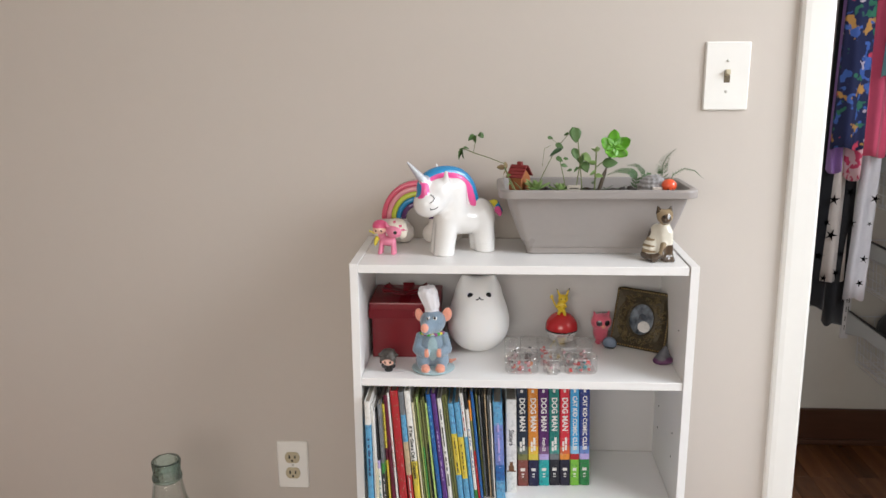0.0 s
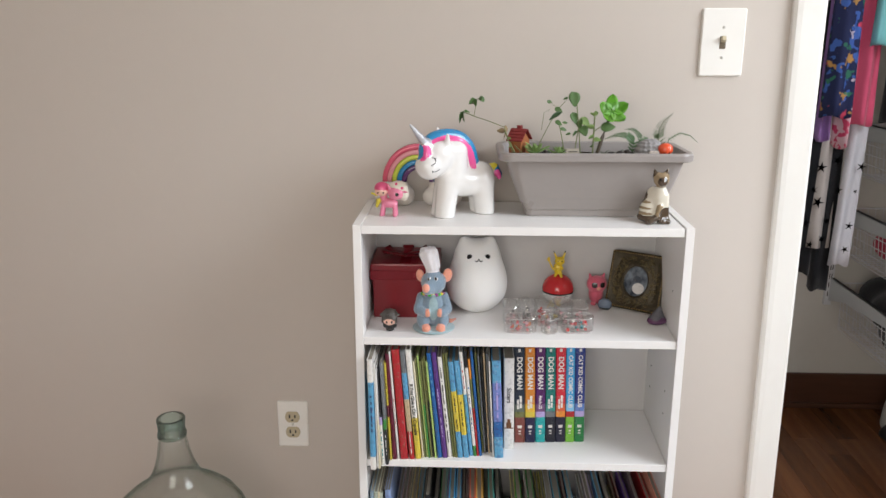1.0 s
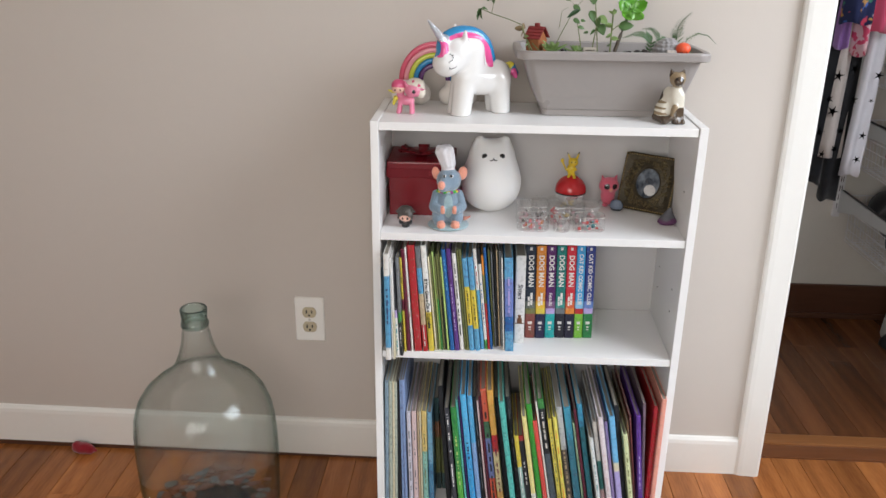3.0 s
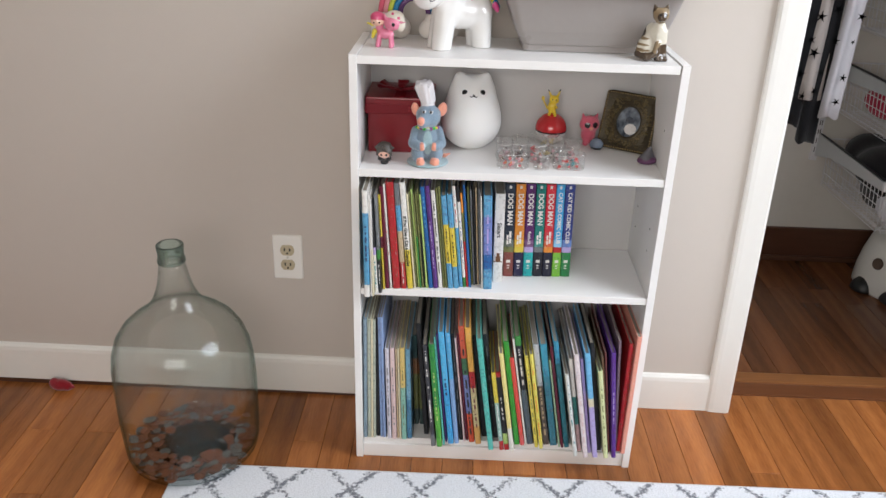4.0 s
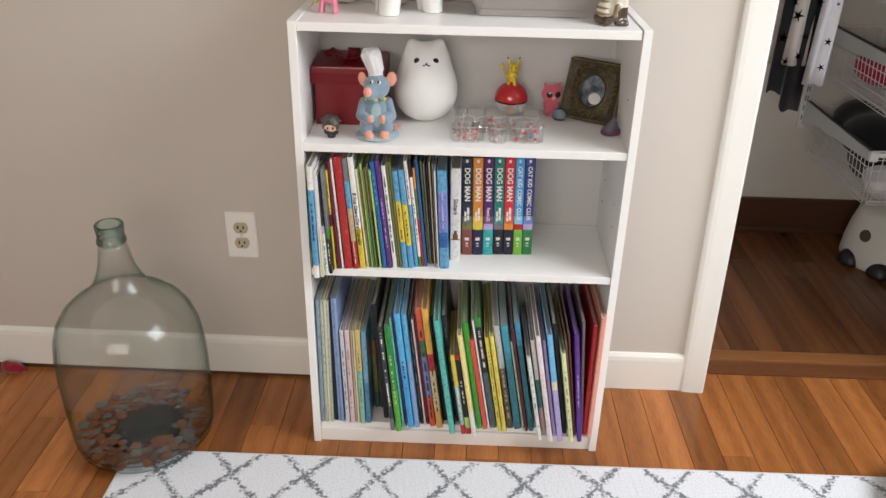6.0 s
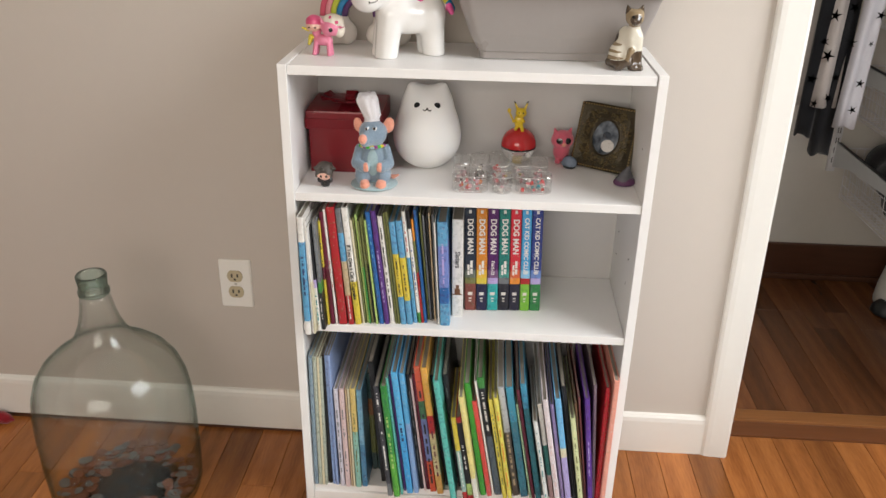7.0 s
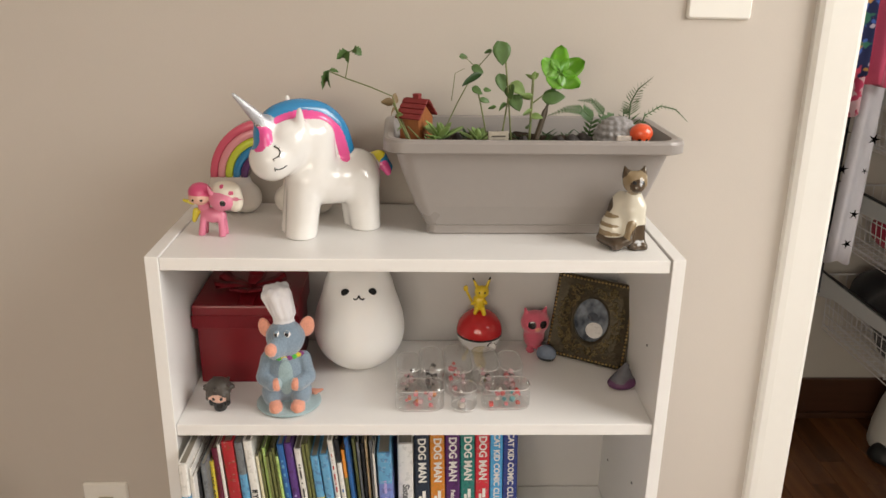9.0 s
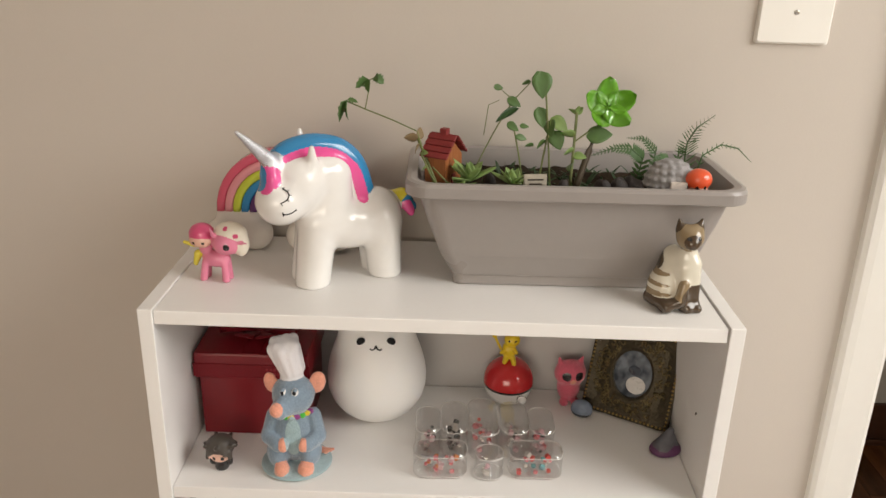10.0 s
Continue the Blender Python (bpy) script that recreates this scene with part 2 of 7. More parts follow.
def window(name, m, wide):
    w = tagged(part(name, box((-wide / 2, -0.05, 0), (wide / 2, 0.05, 0.03), 0.004), M_TRIM), "white painted sash window in daylight", "window", kind="structure")
    w.matrix_basis = m
    for x in (-wide / 2 + 0.025, wide / 2 - 0.025):
        part("window_frame", box((x - 0.025, -0.03, 0.03), (x + 0.025, 0.03, 1.3), 0.004), M_TRIM, w)
    for z in (0.055, 0.65, 1.275):
        part("window_frame", box((-wide / 2 + 0.05, -0.025, z - 0.025), (wide / 2 - 0.05, 0.025, z + 0.025), 0.004), M_TRIM, w)
    return w


window("window_1", pose(NX1 + 0.06, (EW0 + EW1) / 2, WZ0, 0, 0, 90), EW1 - EW0)
window("window_2", pose((SW0 + SW1) / 2, SY - 0.06, SWZ), SW1 - SW0)

floor = tagged(part("floor", box((NX0 - 0.1, SY - 0.1, -0.06), (NX1 + 0.1, CLB + 0.1, -0.004)), M_FLOOR_GAP), kind="structure")


def baseboard(x0, x1, lift0=0.0, lift1=0.0):
    """White board with a rounded lip, along the north wall; it may stand off a sloping floor, the gap's shade put in as
    a dark strip.
    """
    prof = [(0, 0), (-0.012, 0), (-0.012, 0.086), (-0.0105, 0.096), (-0.006, 0.102), (0, 0.104)]
    bm = loft([[(x, y, z + lift) for y, z in prof] for x, lift in ((x0, lift0), (x1, lift1))])
    bmesh.ops.recalc_face_normals(bm, faces=bm.faces)
    board_ob = tagged(part("baseboard", bm, M_TRIM), kind="structure")
    if lift0:
        bm = loft([[(x, y, z) for y, z in ((-0.001, 0), (-0.0085, 0), (-0.0085, lift - 0.0005), (-0.001, lift - 0.0005))] for x, lift in ((x0, lift0), (x1, lift1))])
        bmesh.ops.recalc_face_normals(bm, faces=bm.faces)
        # added dark strip: colours the gap below the board as if in shade
        part("shadow_gap_filler", bm, M_DARKWOOD, board_ob, "dark strip standing in for shade under the board")
    return board_ob


baseboard(NX0, 0.02, 0.024, 0.008)
baseboard(0.021, 0.8835)


def casing(x0, x1, z1, lean0=0.0, lean1=0.0):
    """Door casing; an old one may lean: its edges drift by so much a metre of height."""
    loops = []
    for z in (0, z1):
        a, b = x0 + lean0 * z, x1 + lean1 * z
        loops.append([(x, y, z) for x, y in ((a, 0), (a, -0.011), (a + 0.006, -0.016), (a + 0.016, -0.018), (b - 0.008, -0.02), (b - 0.002, -0.017), (b, -0.011), (b, 0))])
    bm = loft(loops)
    bmesh.ops.recalc_face_normals(bm, faces=bm.faces)
    return tagged(part("trim", bm, M_TRIM), kind="structure")


casing(0.884, 0.945, DOORH + 0.06, -0.0135, -0.0105)
casing(DOOR1 - 0.002, DOOR1 + 0.064, DOORH + 0.06)
bm = loft([[(x - 0.0105 * z, y, z) for x, y in ((DOOR0 - 0.02, -0.004), (DOOR0 + 0.002, -0.004), (DOOR0 + 0.002, 0.114), (DOOR0 - 0.02, 0.114))] for z in (0, DOORH)])
bmesh.ops.recalc_face_normals(bm, faces=bm.faces)
tagged(part("door_jamb", bm, M_TRIM), kind="structure")
walls("door_jamb", [((DOOR1 - 0.012, -0.004, 0), (DOOR1 + 0.001, 0.114, DOORH)), ((DOOR0 + 0.012, -0.004, DOORH - 0.012), (DOOR1 - 0.012, 0.114, DOORH + 0.001))], M_TRIM)
walls("door_head_trim", [((DOOR0 - 0.064, -0.018, DOORH + 0.001), (DOOR1 + 0.064, 0, DOORH + 0.062))], M_TRIM)
tagged(part("threshold", box((DOOR0 + 0.012, 0.122, -0.003), (DOOR1 - 0.012, 0.168, 0.010), 0.004), M_THRESH), kind="structure")
tagged(part("threshold", box((DOOR0 + 0.012, 0.066, -0.003), (DOOR1 - 0.012, 0.1215, 0.004), 0.002), surface("dark_oak_threshold", (0.15, 0.052, 0.018), 0.35, 0.25, 90, 0.1, stretch=(0.08, 1, 1))), kind="structure")
cb = tagged(part("closet_baseboard", box((0.6, CLB - 0.016, 0), (NX1, CLB, 0.126), 0.004), M_DARKWOOD), kind="structure")
part("shoe_moulding", box((0.6, CLB - 0.03, 0), (NX1, CLB - 0.017, 0.02), 0.006), M_DARKWOOD, cb)

# ---- bookcase ----
BW, BH, BD, BB = 0.6405, 0.943, 0.252, -0.0125
Z1, Z2, Z3 = 0.716, 0.449, 0.052     # tops of the shelves
TILT = 1.7                           # the two loose shelves rise to the back
case = thing("bookcase", "white melamine bookcase with three shelves, against the wall", "bookcase")
for x in (0.0, BW - 0.016):
    part("side_panel", box((x, -BD, 0), (x + 0.016, BB, BH), 0.0012), M_CASE, case)
part("top_panel", box((0.0165, -BD + 0.002, BH - 0.018), (BW - 0.0180, BB - 0.004, BH - 0.002), 0.0012), M_CASE, case)
for z in (Z1, Z2):
    part("shelf", box((0.0165, 0, -0.016), (BW - 0.0165, BB - 0.0055 + BD - 0.003, 0), 0.0012), M_CASE, case, m=pose(0, -BD + 0.003, z, TILT, 0, 0))
part("bottom_shelf", box((0.0165, -BD + 0.012, Z3 - 0.016), (BW - 0.0165, BB - 0.005, Z3), 0.0012), M_CASE, case)
part("kick_panel", box((0.0165, -BD + 0.006, 0.0), (BW - 0.0165, -BD + 0.02, Z3 - 0.0165), 0.0012), M_CASE, case)
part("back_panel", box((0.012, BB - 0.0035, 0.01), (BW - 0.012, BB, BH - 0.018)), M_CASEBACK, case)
for y in (-0.06, -0.19):
    for z in (0.535, 0.585, 0.80):
        part("peg_hole", lathe([(0.0019, 0), (0.0019, 0.0006)], 10), M_FLOOR_GAP, case, m=pose(BW - 0.0162, y, z, 0, -90, 0))

# ---- wall plates ----
def outlet():
    t = thing("wall_outlet", "white duplex wall outlet with ivory sockets", "outlet", pose(-0.193, 0, 0.396))
    part("cover_plate", loft([rounded(0, 0, 0.0360, 0.0585, 0.004, 0), rounded(0, 0, 0.0360, 0.0585, 0.004, 0.0035), rounded(0, 0, 0.0335, 0.056, 0.004, 0.006)]), M_PLATE, t, m=pose(0, 0, 0, 90, 0, 0))
    for z in (0.0195, -0.0195):
        bm = lathe([(0.0172, 0.004), (0.0172, 0.0078), (0.0165, 0.0085)], 32)
        for v in bm.verts:
            v.co.y = max(-0.0135, min(0.0135, v.co.y))
        s = part("socket", bm, M_IVORY, t, m=pose(0, 0, z, 90, 0, 0))
        for x, hy in ((-0.0064, 0.0045), (0.0064, 0.0038)):
            part("slot", box((x - 0.0017, 0.002 - hy, 0.0084), (x + 0.0017, 0.002 + hy, 0.0089)), M_BLACK, s)
        part("slot", lathe([(0.0026, 0.0084), (0.0026, 0.0089)], 12, centre=(0, -0.0075)), M_BLACK, s)
    part("screw", lathe([(0.003, 0.004), (0.003, 0.0066), (0.002, 0.0072)], 14), M_SCREW, t, m=pose(0, 0, 0, 90, 0, 0))


def switch():
    t = thing("light_switch", "white toggle light switch on an oversized plate", "light switch", pose(0.732, 0, 1.274))
    part("cover_plate", loft([rounded(0, 0, 0.0445, 0.0675, 0.004, 0), rounded(0, 0, 0.0445, 0.0675, 0.004, 0.0035), rounded(0, 0, 0.042, 0.065, 0.004, 0.0065)]), M_PLATE, t, m=pose(0, 0, 0, 90, 0, 0))
    # brown face stands in for the shade inside the toggle's recess
    part("toggle_slot", box((-0.006, -0.0072, -0.0125), (0.006, -0.006, 0.0125), 0.0004), surface("slot_shade_brown", (0.13, 0.10, 0.06), 0.4), t)
    part("toggle", box((-0.0045, -0.018, -0.004), (0.0045, -0.006, 0.006), 0.0014), M_IVORY, t, m=pose(0, 0, 0.001, -24, 0, 0))
    for z in (0.03, -0.03):
        part("screw", lathe([(0.003, 0.004), (0.003, 0.007), (0.002, 0.0076)], 14), M_SCREW, t, m=pose(0, 0, z, 90, 0, 0))


outlet()
switch()

# ---- books ----
PAINTS = {}


def paint(c, rough=0.34):
    """Printed board: the ground colour with small blots of a second and a third ink."""
    key = (c, rough)
    if key not in PAINTS:
        m = surface("printed_cover", c, rough, 0.10, 160, 0.02, 0.28, blotch=0.10)
        if rough < 0.4:
            n, l = m.node_tree.nodes, m.node_tree.links
            b = n["Principled BSDF"]
            out = b.inputs["Base Color"].links[0].from_socket
            tc, oi = n.new("ShaderNodeTexCoord"), n.new("ShaderNodeObjectInfo")
            mv, add = n.new("ShaderNodeVectorMath"), n.new("ShaderNodeVectorMath")
            mv.operation, mv.inputs["Scale"].default_value = "SCALE", 9.0
            l.new(oi.outputs["Random"], mv.inputs[0])
            l.new(tc.outputs["Object"], add.inputs[0]), l.new(mv.outputs[0], add.inputs[1])
            h, sat, v = colorsys.rgb_to_hsv(*c)
            inks = (colorsys.hsv_to_rgb((h + 0.09) % 1, min(1, sat * 0.8 + 0.1), max(0.02, v * 0.35)), colorsys.hsv_to_rgb((h + 0.45) % 1, sat * 0.35, min(0.75, v * 1.3 + 0.16)))
            for scale, cut, ink, share in ((150, 0.58, inks[0], 0.45 if v < 0.6 else 0.22), (190, 0.64, inks[1], 0.18)):
                no, mp, mx = n.new("ShaderNodeTexNoise"), n.new("ShaderNodeMapRange"), n.new("ShaderNodeMixRGB")
                no.inputs["Scale"].default_value, no.inputs["Detail"].default_value = scale, 2
                mp.inputs[1].default_value, mp.inputs[2].default_value, mp.inputs[4].default_value = cut, cut + 0.03, share
                mx.inputs[2].default_value = (*ink, 1)
                l.new(add.outputs[0], no.inputs[0]), l.new(no.outputs[0], mp.inputs[0])
                l.new(mp.outputs[0], mx.inputs[0]), l.new(out, mx.inputs[1])
                out = mx.outputs[0]
            l.new(out, b.inputs["Base Color"])
        PAINTS[key] = m
    return PAINTS[key]


WHITE, CREAM, BLACK, NAVY, RED = (0.74, 0.72, 0.68), (0.66, 0.60, 0.42), (0.018, 0.018, 0.02), (0.02, 0.03, 0.10), (0.40, 0.022, 0.028)
YELLOW, GREEN, TEAL, BLUE, SKY = (0.64, 0.50, 0.06), (0.05, 0.22, 0.05), (0.03, 0.24, 0.27), (0.025, 0.12, 0.34), (0.11, 0.33, 0.53)
PURPLE, ORANGE, OLIVE, GREY, MAROON = (0.10, 0.04, 0.20), (0.70, 0.25, 0.04), (0.16, 0.17, 0.06), (0.16, 0.17, 0.18), (0.12, 0.015, 0.035)
LILAC, PINK, MINT, LIME, SALMON, TAN = (0.45, 0.36, 0.65), (0.66, 0.50, 0.50), (0.10, 0.52, 0.44), (0.42, 0.58, 0.18), (0.75, 0.32, 0.24), (0.50, 0.38, 0.24)


def book(x, w, y, h, lean, z, bands, label, depth=0.19, words=(), bars=None, hard=False, group=""):
    """A book standing with its spine to the front. bands: (share of the height from the foot, colour). words: (text, height share, size, colour)."""
    if len(label.split()) < 4:
        label += " standing upright"
    t = thing("book", label, "book", pose(x, y, z + 0.0004, 0, lean, 0), group)
    depth = min(depth, -BB - 0.008 - y - 0.001)
    th = 0.0022 if hard and w > 0.008 else max(0.0009, min(0.0019, w * 0.2))
    bm = bmesh.new()
    rows, z0 = [], 0.0
    mats = []
    for share, c in bands:
        mats.append(paint(c))
        rows.append((z0 * h, (z0 + share) * h))
        z0 += share
    # cover: back strip slightly rounded, and two boards
    b = min(0.0016, w * 0.2)
    outer = [(0, depth), (0, b), (b * 0.4, b * 0.35), (b, 0), (w / 2, -b * 0.25), (w - b, 0), (w - b * 0.4, b * 0.35), (w, b), (w, depth)]
    inner = [(w - th, depth), (w - th, th + b), (th, th + b), (th, depth)]
    loop = outer + inner
    for i, (a, c) in enumerate(rows):
        lo = [bm.verts.new((px, py, a)) for px, py in loop]
        hi = [bm.verts.new((px, py, c)) for px, py in loop]
        k = len(loop)
        for j in range(k):
            f = bm.faces.new((lo[j], lo[(j + 1) % k], hi[(j + 1) % k], hi[j]))
            f.material_index = i
        if i == 0:
            bm.faces.new(lo[::-1]).material_index = i
        if i == len(rows) - 1:
            bm.faces.new(hi).material_index = i
    bmesh.ops.recalc_face_normals(bm, faces=bm.faces)
    part("cover", bm, mats, t)
    gap = 0.003 if hard else 0.0006
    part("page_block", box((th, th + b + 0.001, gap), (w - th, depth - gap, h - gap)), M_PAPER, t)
    for text, share, size, c in words:
        me = text_mesh(text, size, size * 0.03, paint(c, 0.4))
        m = Matrix(((0, 1, 0, w * 0.5), (0, 0, -1, -b * 0.25 - 0.0003), (-1, 0, 0, h * share), (0, 0, 0, 1)))
        part("title", me, None, t, m=m)
    if bars:
        c, spans = bars
        for a0, a1, q in spans:
            part("print", box((w * (0.5 - q / 2), -b * 0.25 - 0.0004, h * a0), (w * (0.5 + q / 2), b, h * a1)), paint(c, 0.4), t)
    return t


def lines(seed, a, b, q=0.4, n=5):
    """Spans of unreadable print between two heights."""
    r = random.Random(seed)
    n *= 2
    cuts = sorted(r.uniform(a, b) for _ in range(n * 2))
    return [(cuts[2 * i], cuts[2 * i + 1], q * 0.62) for i in range(n)]


U = "books on the upper shelf"
Z = Z2
book(0.029, 0.011, -0.290, 0.236, -0.7, Z, [(.12, WHITE), (.30, SKY), (.38, SKY), (.20, WHITE)], "thin picture book with pale blue spine", bars=(NAVY, lines(1, .35, .7)), group=U)
book(0.042, 0.003, -0.285, 0.226, -1.1, Z, [(1, WHITE)], "thin white paperback picture book", group=U)
book(0.0455, 0.003, -0.286, 0.216, -1.4, Z, [(.5, CREAM), (.5, WHITE)], "thin cream paperback picture book", group=U)
book(0.0495, 0.006, -0.272, 0.212, -2.6, Z, [(.42, WHITE), (.08, LILAC), (.5, BLACK)], "thin picture book, white and black spine", bars=(TEAL, lines(2, .05, .35, .6)), group=U)
book(0.057, 0.006, -0.270, 0.222, -2.4, Z, [(.35, BLACK), (.1, GREEN), (.55, GREY)], "thin dark picture book", bars=(WHITE, lines(3, .1, .3, .4)), group=U)
book(0.064, 0.004, -0.252, 0.214, -2.6, Z, [(.45, YELLOW), (.12, MAROON), (.43, YELLOW)], "thin picture book with a yellow spine", bars=(BLACK, lines(4, .5, .95, .5, 7)), group=U)
book(0.0695, 0.008, -0.248, 0.231, -3.2, Z, [(1, MAROON)], "dark maroon picture book", group=U)
book(0.079, 0.004, -0.247, 0.236, -3.8, Z, [(1, WHITE)], "thin white picture book", bars=(RED, lines(5, .3, .6, .5)), group=U)
book(0.0855, 0.015, -0.247, 0.240, -3.9, Z, [(1, RED)], "red hardcover picture book", hard=True, group=U)
book(0.1035, 0.010, -0.246, 0.238, -4.4, Z, [(.26, RED), (.30, TAN), (.24, SKY), (.2, GREY)], "picture book with red, tan and blue spine", bars=(WHITE, lines(6, .05, .3, .3)), group=U)
book(0.116, 0.011, -0.245, 0.240, -4.7, Z, [(.38, YELLOW), (.62, WHITE)], "white and yellow hardcover picture book", words=[("If You Give a Cat a Cupcake", .46, .0098, BLACK)], hard=True, group=U)
for i, (w, c) in enumerate(((.0035, CREAM), (.003, OLIVE), (.004, LIME), (.003, GREEN), (.004, OLIVE), (.0035, BLACK), (.0035, LIME))):
    book(0.1295 + i * 0.0043, w, -0.240 + 0.002 * (i % 3), 0.214 + 0.005 * (i % 3), -5.1, Z, [(.06, c), (.5, c), (.44, OLIVE if i % 2 else c)], "very thin picture book with a green spine", group=U)
book(0.1615, 0.0085, -0.239, 0.231, -5.8, Z, [(.2, BLUE), (.8, BLUE)], "blue picture book", bars=(SKY, lines(8, .6, .9, .5)), group=U)
book(0.1715, 0.009, -0.239, 0.233, -5.9, Z, [(1, PURPLE)], "purple picture book", bars=(LILAC, lines(9, .2, .7, .35, 7)), group=U)
book(0.182, 0.0085, -0.235, 0.222, -5.8, Z, [(.04, WHITE), (.96, WHITE)], "white picture book", bars=(BLACK, lines(10, .15, .9, .4, 8)), group=U)
book(0.192, 0.004, -0.235, 0.229, -5.7, Z, [(1, OLIVE)], "thin olive picture book", group=U)
book(0.197, 0.004, -0.236, 0.231, -5.7, Z, [(1, OLIVE)], "thin olive picture book", group=U)
book(0.2025, 0.0105, -0.237, 0.212, -5.9, Z, [(.28, SKY), (.42, YELLOW), (.30, SKY)], "sky blue and yellow picture book", bars=(BLACK, lines(11, .3, .66, .35, 6)), group=U)
book(0.2145, 0.0105, -0.236, 0.214, -5.9, Z, [(.24, SKY), (.42, YELLOW), (.34, SKY)], "sky blue and yellow picture book", bars=(BLACK, lines(12, .28, .62, .35, 6)), group=U)
book(0.2265, 0.007, -0.229, 0.231, -6.0, Z, [(.6, SKY), (.4, WHITE)], "white and light blue picture book", bars=(RED, lines(13, .65, .95, .4, 6)), group=U)
book(0.2345, 0.006, -0.229, 0.232, -5.8, Z, [(.1, GREEN), (.75, WHITE), (.15, BLACK)], "white picture book with a black cap", bars=(BLUE, lines(14, .2, .7, .5, 6)), group=U)
book(0.2415, 0.004, -0.228, 0.216, -5.7, Z, [(.5, RED), (.3, OLIVE), (.2, ORANGE)], "thin red picture book", group=U)
book(0.2465, 0.005, -0.228, 0.234, -5.5, Z, [(1, BLUE)], "thin blue picture book", group=U)
for i, (w, c) in enumerate(((.004, OLIVE), (.0035, GREY), (.004, BLACK), (.003, TAN), (.004, GREY))):
    book(0.2525 + i * 0.0042, w, -0.214 - 0.002 * (i % 2), 0.224 - 0.004 * (i % 3), -5.0 + 0.4 * i, Z, [(1, c)], "very thin grey picture book", group=U)
book(0.2735, 0.003, -0.232, 0.212, -3.2, Z, [(1, WHITE)], "thin white picture book", group=U)
book(0.2775, 0.018, -0.234, 0.214, -2.6, Z, [(.22, SKY), (.16, BLUE), (.4, (0.16, 0.22, 0.52)), (.22, SKY)], "thick blue and violet hardcover book", hard=True, bars=(LILAC, lines(15, .35, .8, .3, 5)), group=U)
book(0.2975, 0.021, -0.198, 0.205, -1.0, Z, [(.2, WHITE), (.8, WHITE)], "white paperback with a small brown picture on its spine", words=[("Sisters", .6, .0130, (0.12, 0.12, 0.12))], bars=((0.16, 0.07, 0.03), [(.245, .30, .5), (.30, .34, .3), (.235, .245, .9)]), group=U)
G2 = "matching comic books"
SER = (0.66, 0.64, 0.6)


def comic(x, w, y, foot, mid, top, title, sub, lean, art):
    c = book(x, w, y, 0.216, lean, Z + 0.0025, [(.27, foot), (.06, art), (.08, mid), (.59, top)], "hardcover comic book with a bright banded spine", 0.14, hard=True, group=G2,
             words=[(title, .735 if len(title) < 10 else .645, .0152 if len(title) < 10 else .0116, WHITE)] + ([(sub, .43, .0085, WHITE)] if sub else []),
             bars=(SER, [(.155, .185, .42), (.09, .10, .25), (.115, .13, .25), (.955, .985, .24)]))
    if not sub and len(title) < 10:
        for a0, a1, x0, x1 in ((.37, .42, .5, .72), (.43, .5, .5, .72), (.36, .40, .25, .44), (.41, .46, .25, .44)):
            part("subtitle", box((w * x0, -0.0009, .216 * a0), (w * x1, 0.001, .216 * a1)), paint(WHITE, 0.4), c)


comic(0.3215, 0.0215, -0.173, (0.20, 0.06, 0.05), (0.12, 0.14, 0.12), (0.02, 0.03, 0.05), "DOG MAN", "", -1.6, OLIVE)
comic(0.3440, 0.0205, -0.172, (0.02, 0.02, 0.06), (0.72, 0.45, 0.05), (0.62, 0.22, 0.03), "DOG MAN", "", -1.6, YELLOW)
comic(0.3655, 0.0205, -0.170, (0.03, 0.36, 0.36), (0.20, 0.10, 0.22), (0.09, 0.02, 0.12), "DOG MAN", "Fetch-22", -1.6, LILAC)
comic(0.3870, 0.0205, -0.168, (0.02, 0.02, 0.03), (0.06, 0.30, 0.25), (0.02, 0.20, 0.17), "DOG MAN", "", -1.6, GREY)
comic(0.4085, 0.0200, -0.167, (0.02, 0.02, 0.04), (0.62, 0.12, 0.05), (0.60, 0.03, 0.05), "DOG MAN", "", -1.6, ORANGE)
comic(0.4295, 0.0180, -0.166, (0.18, 0.45, 0.05), (0.24, 0.52, 0.75), (0.07, 0.35, 0.65), "CAT KID COMIC CLUB", "", -1.6, RED)
comic(0.4485, 0.0205, -0.164, (0.03, 0.20, 0.06), (0.14, 0.24, 0.55), (0.03, 0.05, 0.22), "CAT KID COMIC CLUB", "", -1.6, LILAC)

U, Z = "books on the bottom shelf", Z3
D = 0.225
PALE = (0.42, 0.46, 0.38)
book(0.0175, 0.008, -0.245, 0.320, 0.4, Z, [(1, (0.22, 0.30, 0.36))], "tall slate blue picture book", D, group=U)
book(0.0265, 0.0075, -0.245, 0.318, 0.3, Z, [(1, PALE)], "tall pale green picture book", D, group=U)
book(0.0345, 0.005, -0.245, 0.318, 0.3, Z, [(1, CREAM)], "tall thin cream picture book", D, group=U)
book(0.040, 0.0055, -0.245, 0.316, 0.1, Z, [(1, PALE)], "tall thin pale green picture book", D, group=U)
book(0.0465, 0.008, -0.238, 0.318, -0.2, Z, [(1, BLACK)], "tall black picture book", D, group=U)
book(0.056, 0.006, -0.241, 0.320, -0.9, Z, [(1, (0.24, 0.34, 0.58))], "tall light blue picture book", D, group=U)
book(0.063, 0.006, -0.243, 0.322, -1.2, Z, [(1, (0.26, 0.36, 0.60))], "tall light blue picture book", D, group=U)
book(0.0735, 0.009, -0.246, 0.245, -1.6, Z, [(1, (0.60, 0.58, 0.66))], "white and lilac picture book", D, bars=(GREY, lines(21, .15, .8, .35, 6)), group=U)
